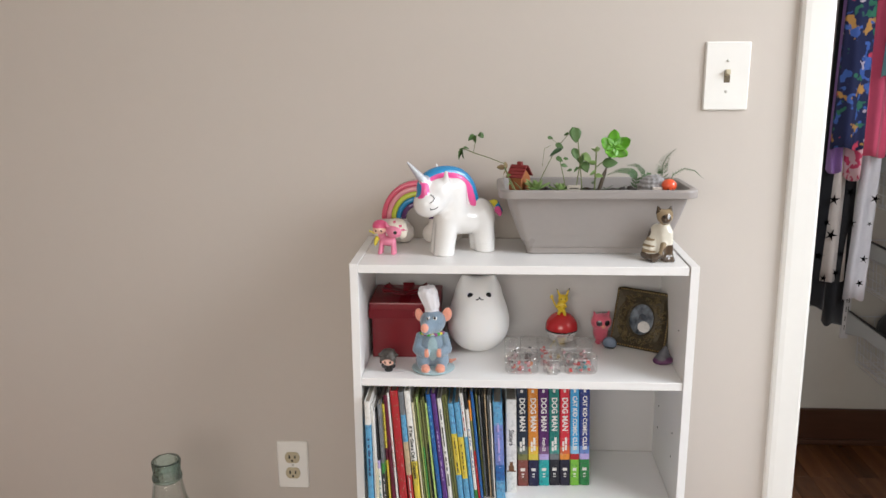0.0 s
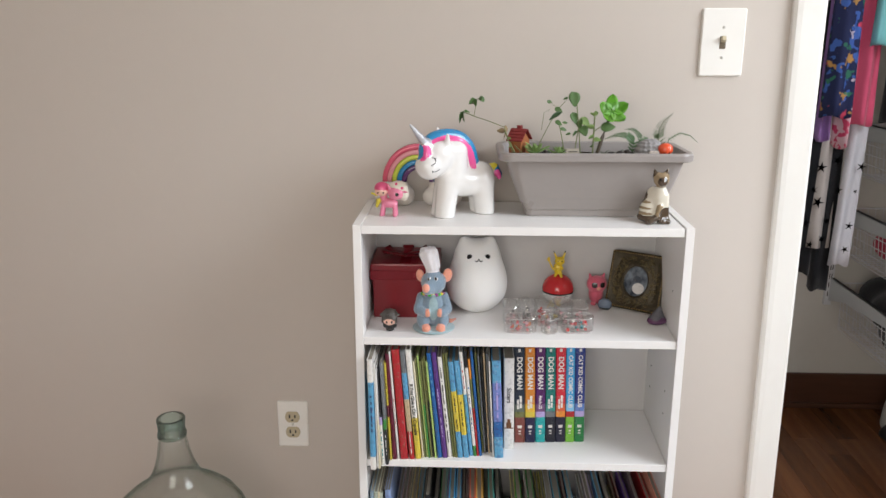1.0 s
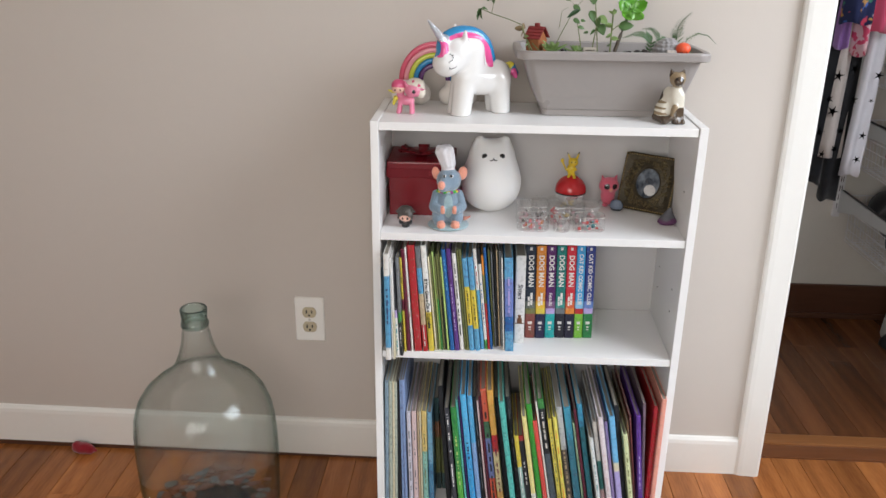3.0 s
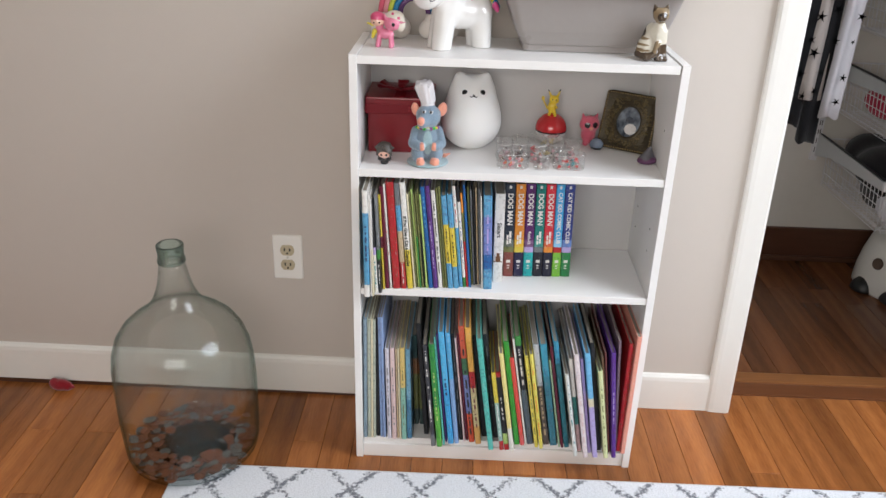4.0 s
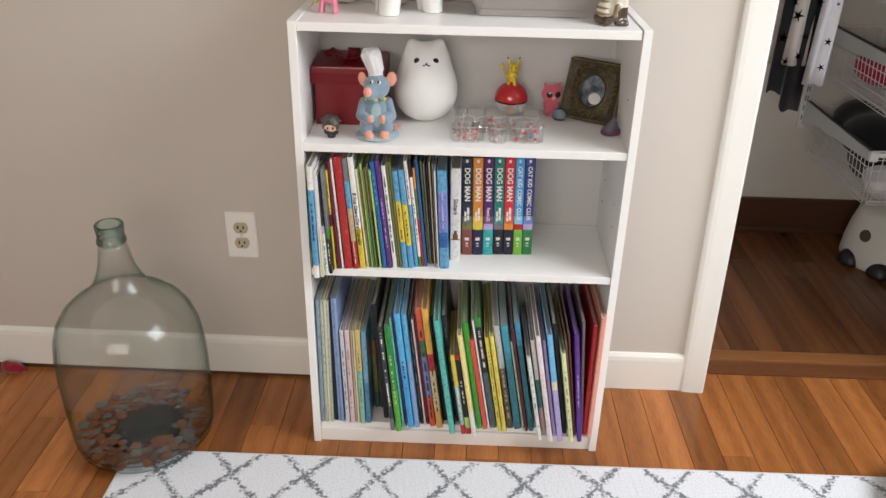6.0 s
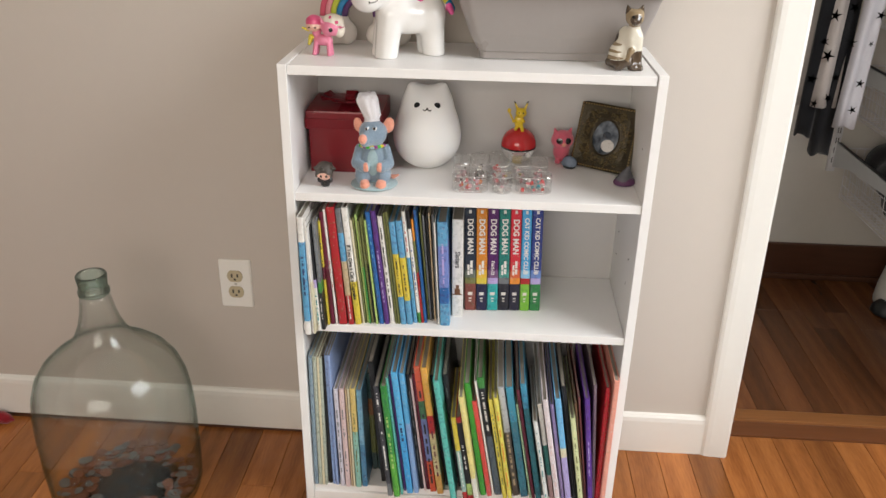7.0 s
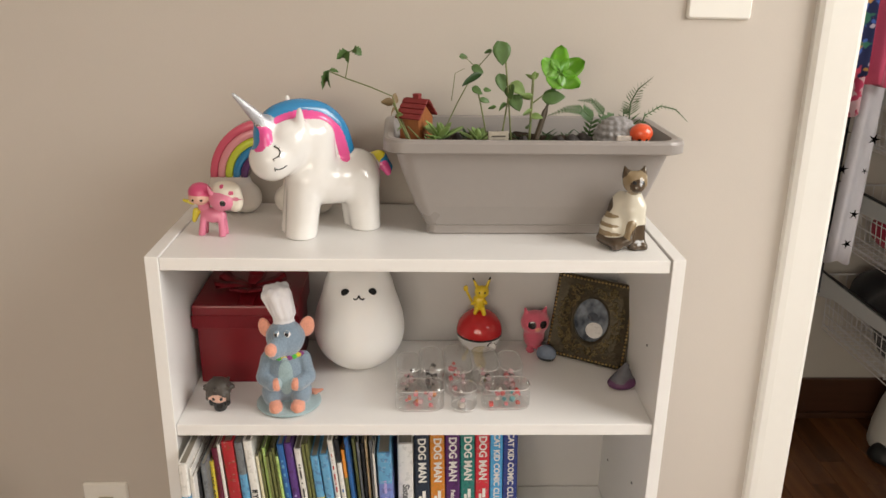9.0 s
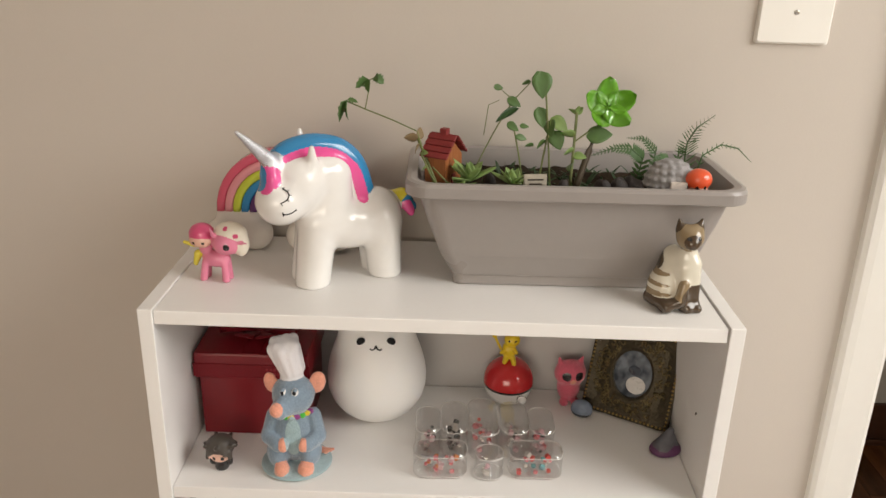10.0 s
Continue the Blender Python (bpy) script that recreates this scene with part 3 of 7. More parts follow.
book(0.0845, 0.010, -0.247, 0.247, -1.6, Z, [(1, PINK)], "pale pink picture book", D, bars=(GREY, lines(22, .15, .8, .35, 6)), group=U)
book(0.096, 0.004, -0.245, 0.246, -1.5, Z, [(1, TAN)], "thin tan picture book", D, group=U)
book(0.101, 0.004, -0.246, 0.247, -1.5, Z, [(1, CREAM)], "thin cream picture book", D, group=U)
book(0.1065, 0.011, -0.247, 0.248, -1.6, Z, [(.58, (0.25, 0.48, 0.40)), (.42, (0.66, 0.50, 0.18))], "picture book with green and yellow spine", D, bars=(OLIVE, lines(23, .15, .8, .3, 6)), group=U)
book(0.1195, 0.011, -0.244, 0.244, -1.8, Z, [(.45, (0.08, 0.22, 0.36)), (.55, (0.18, 0.38, 0.52))], "blue picture book", D, group=U)
for i in range(2):
    book(0.133 + 0.0125 * i, 0.0105, -0.187, 0.246, -2.2, Z, [(.18, (0.05, 0.08, 0.08)), (.40, OLIVE), (.17, (0.26, 0.11, 0.05)), (.25, (0.03, 0.07, 0.07))], "dark green and brown picture book pushed further back", 0.16, group=U)
book(0.1575, 0.011, -0.225, 0.300, -4.6, Z, [(1, BLACK)], "black picture book", 0.2, group=U)
book(0.1765, 0.010, -0.268, 0.272, -5.4, Z, [(.12, GREY), (.88, (0.05, 0.05, 0.06))], "dark picture book with white lettering", D, bars=(WHITE, lines(24, .2, .95, .45, 9)), group=U)
book(0.1895, 0.012, -0.270, 0.275, -5.3, Z, [(.4, (0.10, 0.36, 0.05)), (.6, (0.04, 0.24, 0.05))], "green picture book", D, bars=(LIME, lines(25, .25, .75, .5, 7)), group=U)
book(0.2035, 0.004, -0.262, 0.29, -5.8, Z, [(1, (0.12, 0.45, 0.40))], "thin mint picture book", D, group=U)
book(0.209, 0.004, -0.250, 0.292, -5.9, Z, [(1, PURPLE)], "thin purple picture book", D, group=U)
book(0.2155, 0.0125, -0.257, 0.300, -6.1, Z, [(.5, (0.06, 0.34, 0.68)), (.5, (0.10, 0.42, 0.72))], "bright blue picture book", D, hard=True, bars=(NAVY, lines(26, .35, .6, .55, 4)), group=U)
book(0.230, 0.010, -0.255, 0.297, -6.0, Z, [(.6, (0.22, 0.36, 0.62)), (.4, (0.10, 0.38, 0.66))], "blue picture book", D, group=U)
book(0.2415, 0.008, -0.241, 0.286, -6.2, Z, [(1, BLACK)], "black picture book", D, bars=(GREY, lines(27, .1, .9, .3, 4)), group=U)
book(0.251, 0.004, -0.246, 0.281, -6.4, Z, [(1, PINK)], "thin pale pink picture book", D, group=U)
book(0.2565, 0.006, -0.242, 0.29, -6.5, Z, [(1, MAROON)], "maroon picture book", D, group=U)
book(0.264, 0.0125, -0.248, 0.311, -6.8, Z, [(.26, (0.56, 0.08, 0.04)), (.34, (0.16, 0.20, 0.42)), (.14, (0.06, 0.16, 0.08)), (.26, (0.62, 0.11, 0.06))], "red and blue hardcover story book", D, hard=True, bars=(BLACK, lines(28, .05, .9, .5, 6)), group=U)
book(0.279, 0.013, -0.254, 0.312, -7.0, Z, [(.16, (0.62, 0.34, 0.10)), (.34, (0.58, 0.48, 0.26)), (.14, RED), (.36, (0.72, 0.38, 0.08))], "orange and cream hardcover story book", D, hard=True, bars=(MAROON, lines(29, .1, .6, .4, 5)), group=U)
book(0.294, 0.012, -0.225, 0.277, -7.6, Z, [(1, BLACK)], "black hardcover book", 0.2, group=U)
book(0.3085, 0.0115, -0.273, 0.298, -8.0, Z, [(1, (0.10, 0.46, 0.40))], "mint green hardcover book", D, hard=True, group=U)
book(0.322, 0.011, -0.228, 0.282, -8.1, Z, [(1, (0.03, 0.03, 0.035))], "black hardcover book", 0.2, bars=(GREY, lines(30, .3, .9, .3, 4)), group=U)
book(0.3345, 0.0095, -0.272, 0.212, -8.4, Z, [(.12, RED), (.5, (0.30, 0.46, 0.42)), (.38, YELLOW)], "small yellow and grey-green book", 0.18, bars=(WHITE, lines(31, .15, .6, .4, 6)), group=U)
book(0.3455, 0.011, -0.271, 0.213, -8.8, Z, [(.08, RED), (.14, LIME), (.72, BLACK), (.06, RED)], "small black book with red and green bands", 0.18, bars=(WHITE, lines(32, .4, .7, .4, 4)), group=U)
book(0.358, 0.0095, -0.277, 0.265, -8.8, Z, [(.25, (0.68, 0.66, 0.60)), (.75, (0.74, 0.64, 0.25))], "pale yellow picture book", D, group=U)
book(0.3695, 0.012, -0.250, 0.280, -8.8, Z, [(1, (0.05, 0.30, 0.04))], "green picture book", D, group=U)
book(0.3835, 0.0095, -0.252, 0.240, -9.6, Z, [(.12, (0.6, 0.1, 0.1)), (.88, (0.60, 0.07, 0.06))], "red picture book", 0.2, group=U)
book(0.3945, 0.004, -0.250, 0.288, -9.6, Z, [(1, WHITE)], "thin white picture book", D, group=U)
book(0.4005, 0.013, -0.247, 0.293, -9.7, Z, [(.52, (0.10, 0.13, 0.16)), (.40, (0.02, 0.02, 0.025)), (.08, GREEN)], "dark grey hardcover book with a green cap", D, hard=True, bars=(WHITE, lines(33, .55, .9, .5, 6)), group=U)
book(0.4165, 0.0085, -0.257, 0.250, -9.5, Z, [(1, (0.70, 0.60, 0.10))], "yellow picture book", D, bars=(OLIVE, lines(34, .1, .9, .4, 6)), group=U)
book(0.427, 0.0085, -0.261, 0.257, -9.4, Z, [(1, (0.72, 0.63, 0.12))], "yellow picture book", D, bars=(ORANGE, lines(35, .1, .9, .4, 6)), group=U)
book(0.4375, 0.013, -0.246, 0.273, -9.5, Z, [(.6, (0.10, 0.08, 0.07)), (.4, (0.45, 0.47, 0.50))], "grey and dark brown picture book", D, bars=(TAN, lines(36, .1, .6, .5, 7)), group=U)
book(0.4535, 0.015, -0.248, 0.275, -9.5, Z, [(.7, (0.05, 0.20, 0.28)), (.3, (0.06, 0.30, 0.44))], "teal blue picture book", D, group=U)
book(0.472, 0.004, -0.252, 0.24, -10.0, Z, [(1, (0.34, 0.50, 0.32))], "thin pale green picture book", D, group=U)
book(0.4775, 0.006, -0.254, 0.275, -10.1, Z, [(1, MAROON)], "thin maroon picture book", D, group=U)
book(0.4855, 0.011, -0.253, 0.288, -10.0, Z, [(.8, (0.03, 0.16, 0.20)), (.2, (0.05, 0.26, 0.40))], "dark teal picture book", D, group=U)
book(0.504, 0.0085, -0.283, 0.224, -10.4, Z, [(1, (0.66, 0.68, 0.66))], "white picture book", 0.2, bars=(TEAL, lines(37, .1, .9, .4, 7)), group=U)
book(0.5145, 0.009, -0.264, 0.252, -10.0, Z, [(.3, (0.55, 0.36, 0.36)), (.3, (0.05, 0.20, 0.18)), (.4, WHITE)], "white and dark green picture book", D, group=U)
book(0.5255, 0.0105, -0.286, 0.277, -9.9, Z, [(1, (0.70, 0.62, 0.64))], "pinkish white hardcover picture book", D, hard=True, bars=(PINK, lines(38, .1, .9, .5, 7)), group=U)
book(0.538, 0.007, -0.268, 0.256, -9.7, Z, [(1, LILAC)], "lilac picture book", D, group=U)
book(0.547, 0.0115, -0.284, 0.279, -9.4, Z, [(.5, (0.40, 0.34, 0.62)), (.08, CREAM), (.42, (0.16, 0.44, 0.70))], "light blue and lilac hardcover picture book", D, hard=True, group=U)
book(0.5605, 0.010, -0.258, 0.29, -9.2, Z, [(1, BLACK)], "black picture book", D, group=U)
book(0.5725, 0.0095, -0.286, 0.236, -9.3, Z, [(1, (0.62, 0.66, 0.36))], "pale yellow-green picture book", D, hard=True, bars=(OLIVE, lines(39, .1, .9, .35, 7)), group=U)
book(0.581, 0.004, -0.270, 0.262, -8.6, Z, [(.1, BLACK), (.9, (0.24, 0.13, 0.07))], "thin brown picture book", D, group=U)
book(0.5858, 0.0038, -0.262, 0.27, -8.0, Z, [(1, (0.30, 0.10, 0.10))], "thin reddish picture book", D, group=U)
book(0.5905, 0.0095, -0.283, 0.281, -6.6, Z, [(1, (0.10, 0.035, 0.26))], "purple hardcover book", D, hard=True, bars=(LILAC, lines(40, .3, .65, .35, 6)), group=U)
book(0.5998, 0.006, -0.257, 0.296, -4.6, Z, [(1, (0.20, 0.14, 0.17))], "mauve grey picture book", D, group=U)
wire = book(0.6045, 0.0085, -0.259, 0.290, -0.9, Z, [(1, (0.45, 0.02, 0.03))], "red spiral-bound notebook", D, group=U)
coil = bmesh.new()
for i in range(30):
    zc = 0.01 + i * 0.0092
    tube([(0.004 + 0.0052 * math.cos(a), -0.003 + 0.0052 * math.sin(a), zc + 0.0006 * a) for a in (0, 1.05, 2.1, 3.14, 4.2, 5.25, 6.28)], 0.0007, 5, coil)
part("spiral_wire", coil, paint((0.50, 0.02, 0.03)), wire, "red wire spiral")
book(0.6135, 0.0100, -0.2665, 0.312, -0.1, Z, [(1, SALMON)], "salmon pink picture book against the side panel", D, group=U)

# ---- moulded figures: rounded solids blended into one skin ----
def ell(c, r, index=0, rot=(0, 0, 0)):
    return ("e", Vector(c), Vector(r), index, Euler([radians(a) for a in rot]).to_matrix())


def cap(a, b, ra, rb, index=0):
    return ("c", Vector(a), Vector(b), index, ra, rb)


def solid(prim, p):
    """Distance of the points p to one rounded solid."""
    if prim[0] == "e":
        q = (p - np.array(prim[1])) @ np.array(prim[4])
        r = np.array(prim[2])
        k0 = np.linalg.norm(q / r, axis=1)
        k1 = np.linalg.norm(q / (r * r), axis=1) + 1e-9
        return k0 * (k0 - 1.0) / k1
    a, b = np.array(prim[1]), np.array(prim[2])
    ab = b - a
    h = np.clip(((p - a) @ ab) / (ab @ ab), 0, 1)
    return np.linalg.norm(p - a - h[:, None] * ab, axis=1) - (prim[4] + (prim[5] - prim[4]) * h)


def blend(prims, p, k):
    d = None
    for pr in prims:
        s = solid(pr, p)
        if d is None:
            d = s
        else:
            h = np.clip(0.5 + 0.5 * (d - s) / k, 0, 1)
            d = d * (1 - h) + s * h - k * h * (1 - h)
    return d


def on_skin(prims, k, origin, towards):
    """The point of the skin met on the way from an inner point towards another one."""
    o, d = np.array(origin, float), np.array(towards, float) - np.array(origin, float)
    d /= np.linalg.norm(d)
    t = np.linspace(0, 0.12, 500)
    v = blend(prims, o + t[:, None] * d, k)
    i = int(np.argmax(v > 0))
    return o + t[i] * d


def skin(prims, paints, cell, k, flat=True):
    """A mesh (vertices, quads, colour of each quad) round the blended solids; it is cut flat at z = 0."""
    pts = []
    for pr in prims:
        if pr[0] == "e":
            m = max(pr[2])
            pts += [pr[1] - Vector((m, m, m)), pr[1] + Vector((m, m, m))]
        else:
            for c, r in ((pr[1], pr[4]), (pr[2], pr[5])):
                pts += [c - Vector((r, r, r)), c + Vector((r, r, r))]
    lo = np.min([list(q) for q in pts], axis=0) - 3 * cell
    hi = np.max([list(q) for q in pts], axis=0) + 3 * cell
    if flat:
        lo[2] = -3 * cell
    n = np.ceil((hi - lo) / cell).astype(int) + 1
    gx, gy, gz = np.meshgrid(*[lo[i] + cell * np.arange(n[i]) for i in range(3)], indexing="ij")
    p = np.stack([gx.ravel(), gy.ravel(), gz.ravel()], 1)
    d = blend(prims, p, k)
    if flat:
        d = np.maximum(d, -p[:, 2])
    d = d.reshape(n)
    cells = n - 1
    acc, cnt = np.zeros((*cells, 3)), np.zeros(cells)
    offs = [(a, b, c) for a in (0, 1) for b in (0, 1) for c in (0, 1)]

    def sub(o):
        return d[o[0]:o[0] + cells[0], o[1]:o[1] + cells[1], o[2]:o[2] + cells[2]]
    for i, oa in enumerate(offs):
        for ob in offs[i + 1:]:
            if sum(abs(oa[j] - ob[j]) for j in range(3)) != 1:
                continue
            da, db = sub(oa), sub(ob)
            cross = (da < 0) != (db < 0)
            t = np.where(cross, da / np.where(cross, da - db, 1), 0)
            for j in range(3):
                acc[..., j] += np.where(cross, oa[j] + t * (ob[j] - oa[j]), 0)
            cnt += cross
    used = cnt > 0
    ids = np.full(cells, -1)
    ids[used] = np.arange(used.sum())
    base = np.stack(np.nonzero(used), 1)
    verts = lo + cell * (base + acc[used] / cnt[used][:, None])
    quads = []
    for ax in range(3):
        u, v = (ax + 1) % 3, (ax + 2) % 3
        sl = [slice(1, -1)] * 3
        sl[ax] = slice(0, -1)
        sl2 = list(sl)
        sl2[ax] = slice(1, None)
        a, b = d[tuple(sl)], d[tuple(sl2)]
        cr = np.stack(np.nonzero((a < 0) != (b < 0)), 1)
        if not len(cr):
            continue
        inside = a[tuple(cr.T)] < 0
        g = cr + np.array([0 if i == ax else 1 for i in range(3)])
        du, dv = np.eye(3, dtype=int)[u], np.eye(3, dtype=int)[v]
        q = np.stack([ids[tuple((g - du - dv).T)], ids[tuple((g - dv).T)], ids[tuple(g.T)], ids[tuple((g - du).T)]], 1)
        q[~inside] = q[~inside][:, ::-1]
        quads.append(q)
    quads = np.concatenate(quads)
    for _ in range(3):
        tot, num = np.zeros_like(verts), np.zeros(len(verts))
        for i in range(4):
            for j in (1, 3):
                np.add.at(tot, quads[:, i], verts[quads[:, (i + j) % 4]])
                np.add.at(num, quads[:, i], 1)
        verts = 0.5 * verts + 0.5 * tot / np.maximum(num, 1)[:, None]
    if flat:
        verts[:, 2] = np.maximum(verts[:, 2], 0.0)
    mid = verts[quads].mean(axis=1)
    ds = np.stack([solid(pr, mid) for pr in prims], 1)
    colour = np.array([pr[3] for pr in prims])[np.argmin(ds, axis=1)]
    for pr in paints:
        colour = np.where(solid(pr, mid) < 0, pr[3], colour)
    return verts, quads, colour


def figure(name, label, category, m, prims, materials, paints=(), cell=0.0016, k=0.006, extra=None, flat=True, group=""):
    """One moulded mesh. extra: a bmesh of fine painted lines laid on the skin."""
    v, q, c = skin(prims, paints, cell, k, flat)
    me = bpy.data.meshes.new(name)
    me.from_pydata(v.tolist(), [], q.tolist())
    me.polygons.foreach_set("material_index", c.astype(int).tolist())
    for mt in materials:
        me.materials.append(mt)
    if extra:
        bm = bmesh.new()
        bm.from_mesh(me)
        tmp = bpy.data.meshes.new("lines")
        extra.to_mesh(tmp)
        extra.free()
        bm.from_mesh(tmp)
        bpy.data.meshes.remove(tmp)
        bm.to_mesh(me)
        bm.free()
    me.polygons.foreach_set("use_smooth", [True] * len(me.polygons))
    ob = new(name, me)
    ob.matrix_basis = m
    return tagged(ob, label, category, group)


def stroke(bm, prims, k, origin, targets, radius, index):
    tube([on_skin(prims, k, origin, t) for t in targets], radius, 5, bm, index)


def gloss(name, c, rough=0.12):
    return surface(name, c, rough, 0.03, 90, 0.01, 0.5, coat=0.4, blotch=0.03)


def plush(name, c):
    return surface(name, c, 0.95, 0.28, 420, 0.6, 0.1, sheen=0.5, blotch=0.08)


C_WHITE = gloss("white_glaze", (0.80, 0.785, 0.765))
C_PINK = gloss("hot_pink_glaze", (0.80, 0.10, 0.33), 0.2)
C_BLUE = gloss("blue_glaze", (0.02, 0.22, 0.46), 0.2)
C_SILVER = surface("silver_glitter", (0.62, 0.64, 0.68), 0.3, 0.35, 700, 0.5, metal=0.8)
C_DARK = gloss("black_paint", (0.012, 0.011, 0.012), 0.25)
C_YELLOW = gloss("yellow_glaze", (0.72, 0.62, 0.06), 0.2)
C_PURPLE = gloss("purple_glaze", (0.09, 0.03, 0.13), 0.2)
C_ROSE = gloss("rose_glaze", (0.66, 0.10, 0.17), 0.25)
C_BLUSH = gloss("blush_glaze", (0.74, 0.30, 0.34), 0.25)
C_LIME = gloss("lime_glaze", (0.52, 0.60, 0.06), 0.25)
C_CLOUD = surface("matt_white_glaze", (0.72, 0.68, 0.63), 0.5, 0.05, 120, 0.05)

TOP = BH - 0.0018
MID = Z1 + 0.0002


def on_shelf(x, y, turn=0.0):
    """A place on the tilted middle shelf."""
    return pose(x, y, MID + math.tan(radians(TILT)) * (y + BD - 0.003), TILT, 0, 0) @ pose(0, 0, 0, 0, 0, turn)



# unicorn
def curve_through(pts, n):
    """Points along a smooth line through the given ones."""
    pts = [Vector(p) for p in pts]
    ext = [pts[0] * 2 - pts[1]] + pts + [pts[-1] * 2 - pts[-2]]
    out = []
    for i in range(len(pts) - 1):
        a, b, c, d = ext[i:i + 4]
        for k in range(n):
            t = k / n
            out.append(0.5 * (2 * b + (c - a) * t + (2 * a - 5 * b + 4 * c - d) * t * t + (3 * b - a - 3 * c + d) * t ** 3))
    return out + [pts[-1]]


UK = 0.010
uni = [ell((-0.006, 0, 0.066), (0.060, 0.030, 0.031)), ell((-0.036, 0, 0.070), (0.030, 0.029, 0.034)),
       cap((0.046, 0.012, -0.004), (0.036, 0.009, 0.07), 0.0195, 0.022), cap((0.044, -0.013, -0.004), (0.034, -0.009, 0.07), 0.0195, 0.022),
       cap((-0.044, 0.011, -0.004), (-0.040, 0.008, 0.06), 0.0190, 0.023), cap((-0.043, -0.013, -0.004), (-0.038, -0.008, 0.06), 0.0190, 0.023),
       cap((0.024, 0, 0.078), (0.020, 0, 0.126), 0.032, 0.0255), cap((0.022, 0, 0.128), (0.052, 0.006, 0.126), 0.0255, 0.026),
       ell((0.058, 0.006, 0.117), (0.030, 0.029, 0.034)), ell((0.078, 0.012, 0.103), (0.0275, 0.0275, 0.0265)),
       cap((0.044, 0.020, 0.138), (0.046, 0.027, 0.163), 0.0085, 0.0030), cap((0.044, -0.019, 0.140), (0.044, -0.027, 0.170), 0.0080, 0.0030)]
lines_bm = bmesh.new()
hc = (0.062, 0.008, 0.114)
eye = [(0.102, 0.060, 0.133), (0.093, 0.066, 0.128), (0.089, 0.068, 0.119), (0.092, 0.066, 0.110), (0.101, 0.060, 0.105)]
stroke(lines_bm, uni, UK, hc, curve_through(eye, 4), 0.0007, 4)
for a, b in ((eye[0], (0.099, 0.062, 0.137)), (eye[1], (0.089, 0.068, 0.131)), (eye[2], (0.084, 0.070, 0.119)), (eye[3], (0.088, 0.068, 0.107)), (eye[4], (0.098, 0.062, 0.101))):
    stroke(lines_bm, uni, UK, hc, [a, b], 0.0005, 4)
stroke(lines_bm, uni, UK, (0.072, 0.010, 0.104), [(0.092, 0.066, 0.089), (0.084, 0.070, 0.087), (0.074, 0.072, 0.089), (0.062, 0.072, 0.095)], 0.0008, 4)
stroke(lines_bm, uni, UK, (0.072, 0.010, 0.104), [(0.093, 0.066, 0.094), (0.092, 0.066, 0.084)], 0.0008, 4)
crest = [(0.078, 0.144), (0.060, 0.152), (0.038, 0.155), (0.012, 0.149), (-0.006, 0.132), (-0.014, 0.110), (-0.019, 0.088)]
mane = []
for s, idx, rr, dz in ((0.0105, 1, 0.0068, -0.0005), (-0.0105, 1, 0.0068, -0.0005), (0.0, 2, 0.0110, 0.0035)):
    run = curve_through([(u0 - 0.7 * dz, s, w0 + dz) for u0, w0 in crest], 5)
    for p0, p1 in zip(run, run[1:]):
        mane.append(cap(p0, p1, rr, rr, idx))
        if s == 0:
            uni.append(cap(p0, p1, 0.0105, 0.0105, 2))
uni += [ell((0.090, 0.010, 0.132), (0.0085, 0.013, 0.0165), 2), ell((0.0875, 0.017, 0.1285), (0.0075, 0.0125, 0.0165), 1),
        cap((0.082, 0.010, 0.143), (0.124, 0.030, 0.186), 0.0102, 0.0022, 3),
        cap((-0.060, -0.006, 0.088), (-0.070, -0.006, 0.090), 0.008, 0.008, 5), cap((-0.074, -0.006, 0.085), (-0.083, -0.006, 0.074), 0.009, 0.007, 2), cap((-0.074, 0.002, 0.079), (-0.080, 0.002, 0.068), 0.005, 0.004, 1)]
figure("unicorn_figurine", "glossy white ceramic unicorn with pink and blue mane", "figurine", pose(0.207, -0.136, TOP, 0, 0, 206), uni, [C_WHITE, C_PINK, C_BLUE, C_SILVER, C_DARK, C_YELLOW], [ell((0.092, 0.020, 0.128), (0.011, 0.011, 0.018), 1), ell((0.095, 0.010, 0.131), (0.013, 0.014, 0.017), 2)] + mane, cell=0.0013, k=0.0070, extra=lines_bm)

# rainbow between two clouds
rb = thing("rainbow_ornament", "ceramic rainbow ornament standing on two white clouds", "ornament", pose(0.112, -0.060, TOP))
for i, c in enumerate((C_ROSE, C_BLUSH, C_LIME, C_BLUE, C_PURPLE)):
    r1, r0 = 0.074 - 0.0101 * i, 0.074 - 0.0101 * (i + 1)
    loops = []
    for j in range(25):
        a = math.pi * j / 24
        ca, sa = math.cos(a), math.sin(a)
        prof = [(r0, -0.011), (r0 + 0.0015, -0.0135), (r1 - 0.0015, -0.0135), (r1, -0.011), (r1, 0.011), (r1 - 0.0015, 0.0135), (r0 + 0.0015, 0.0135), (r0, 0.011)]
        loops.append([(r * ca, y, 0.052 + r * sa * 1.05) for r, y in prof])
    bm = loft(loops)
    bmesh.ops.recalc_face_normals(bm, faces=bm.faces)
    part("band", bm, c, rb, smooth=True)
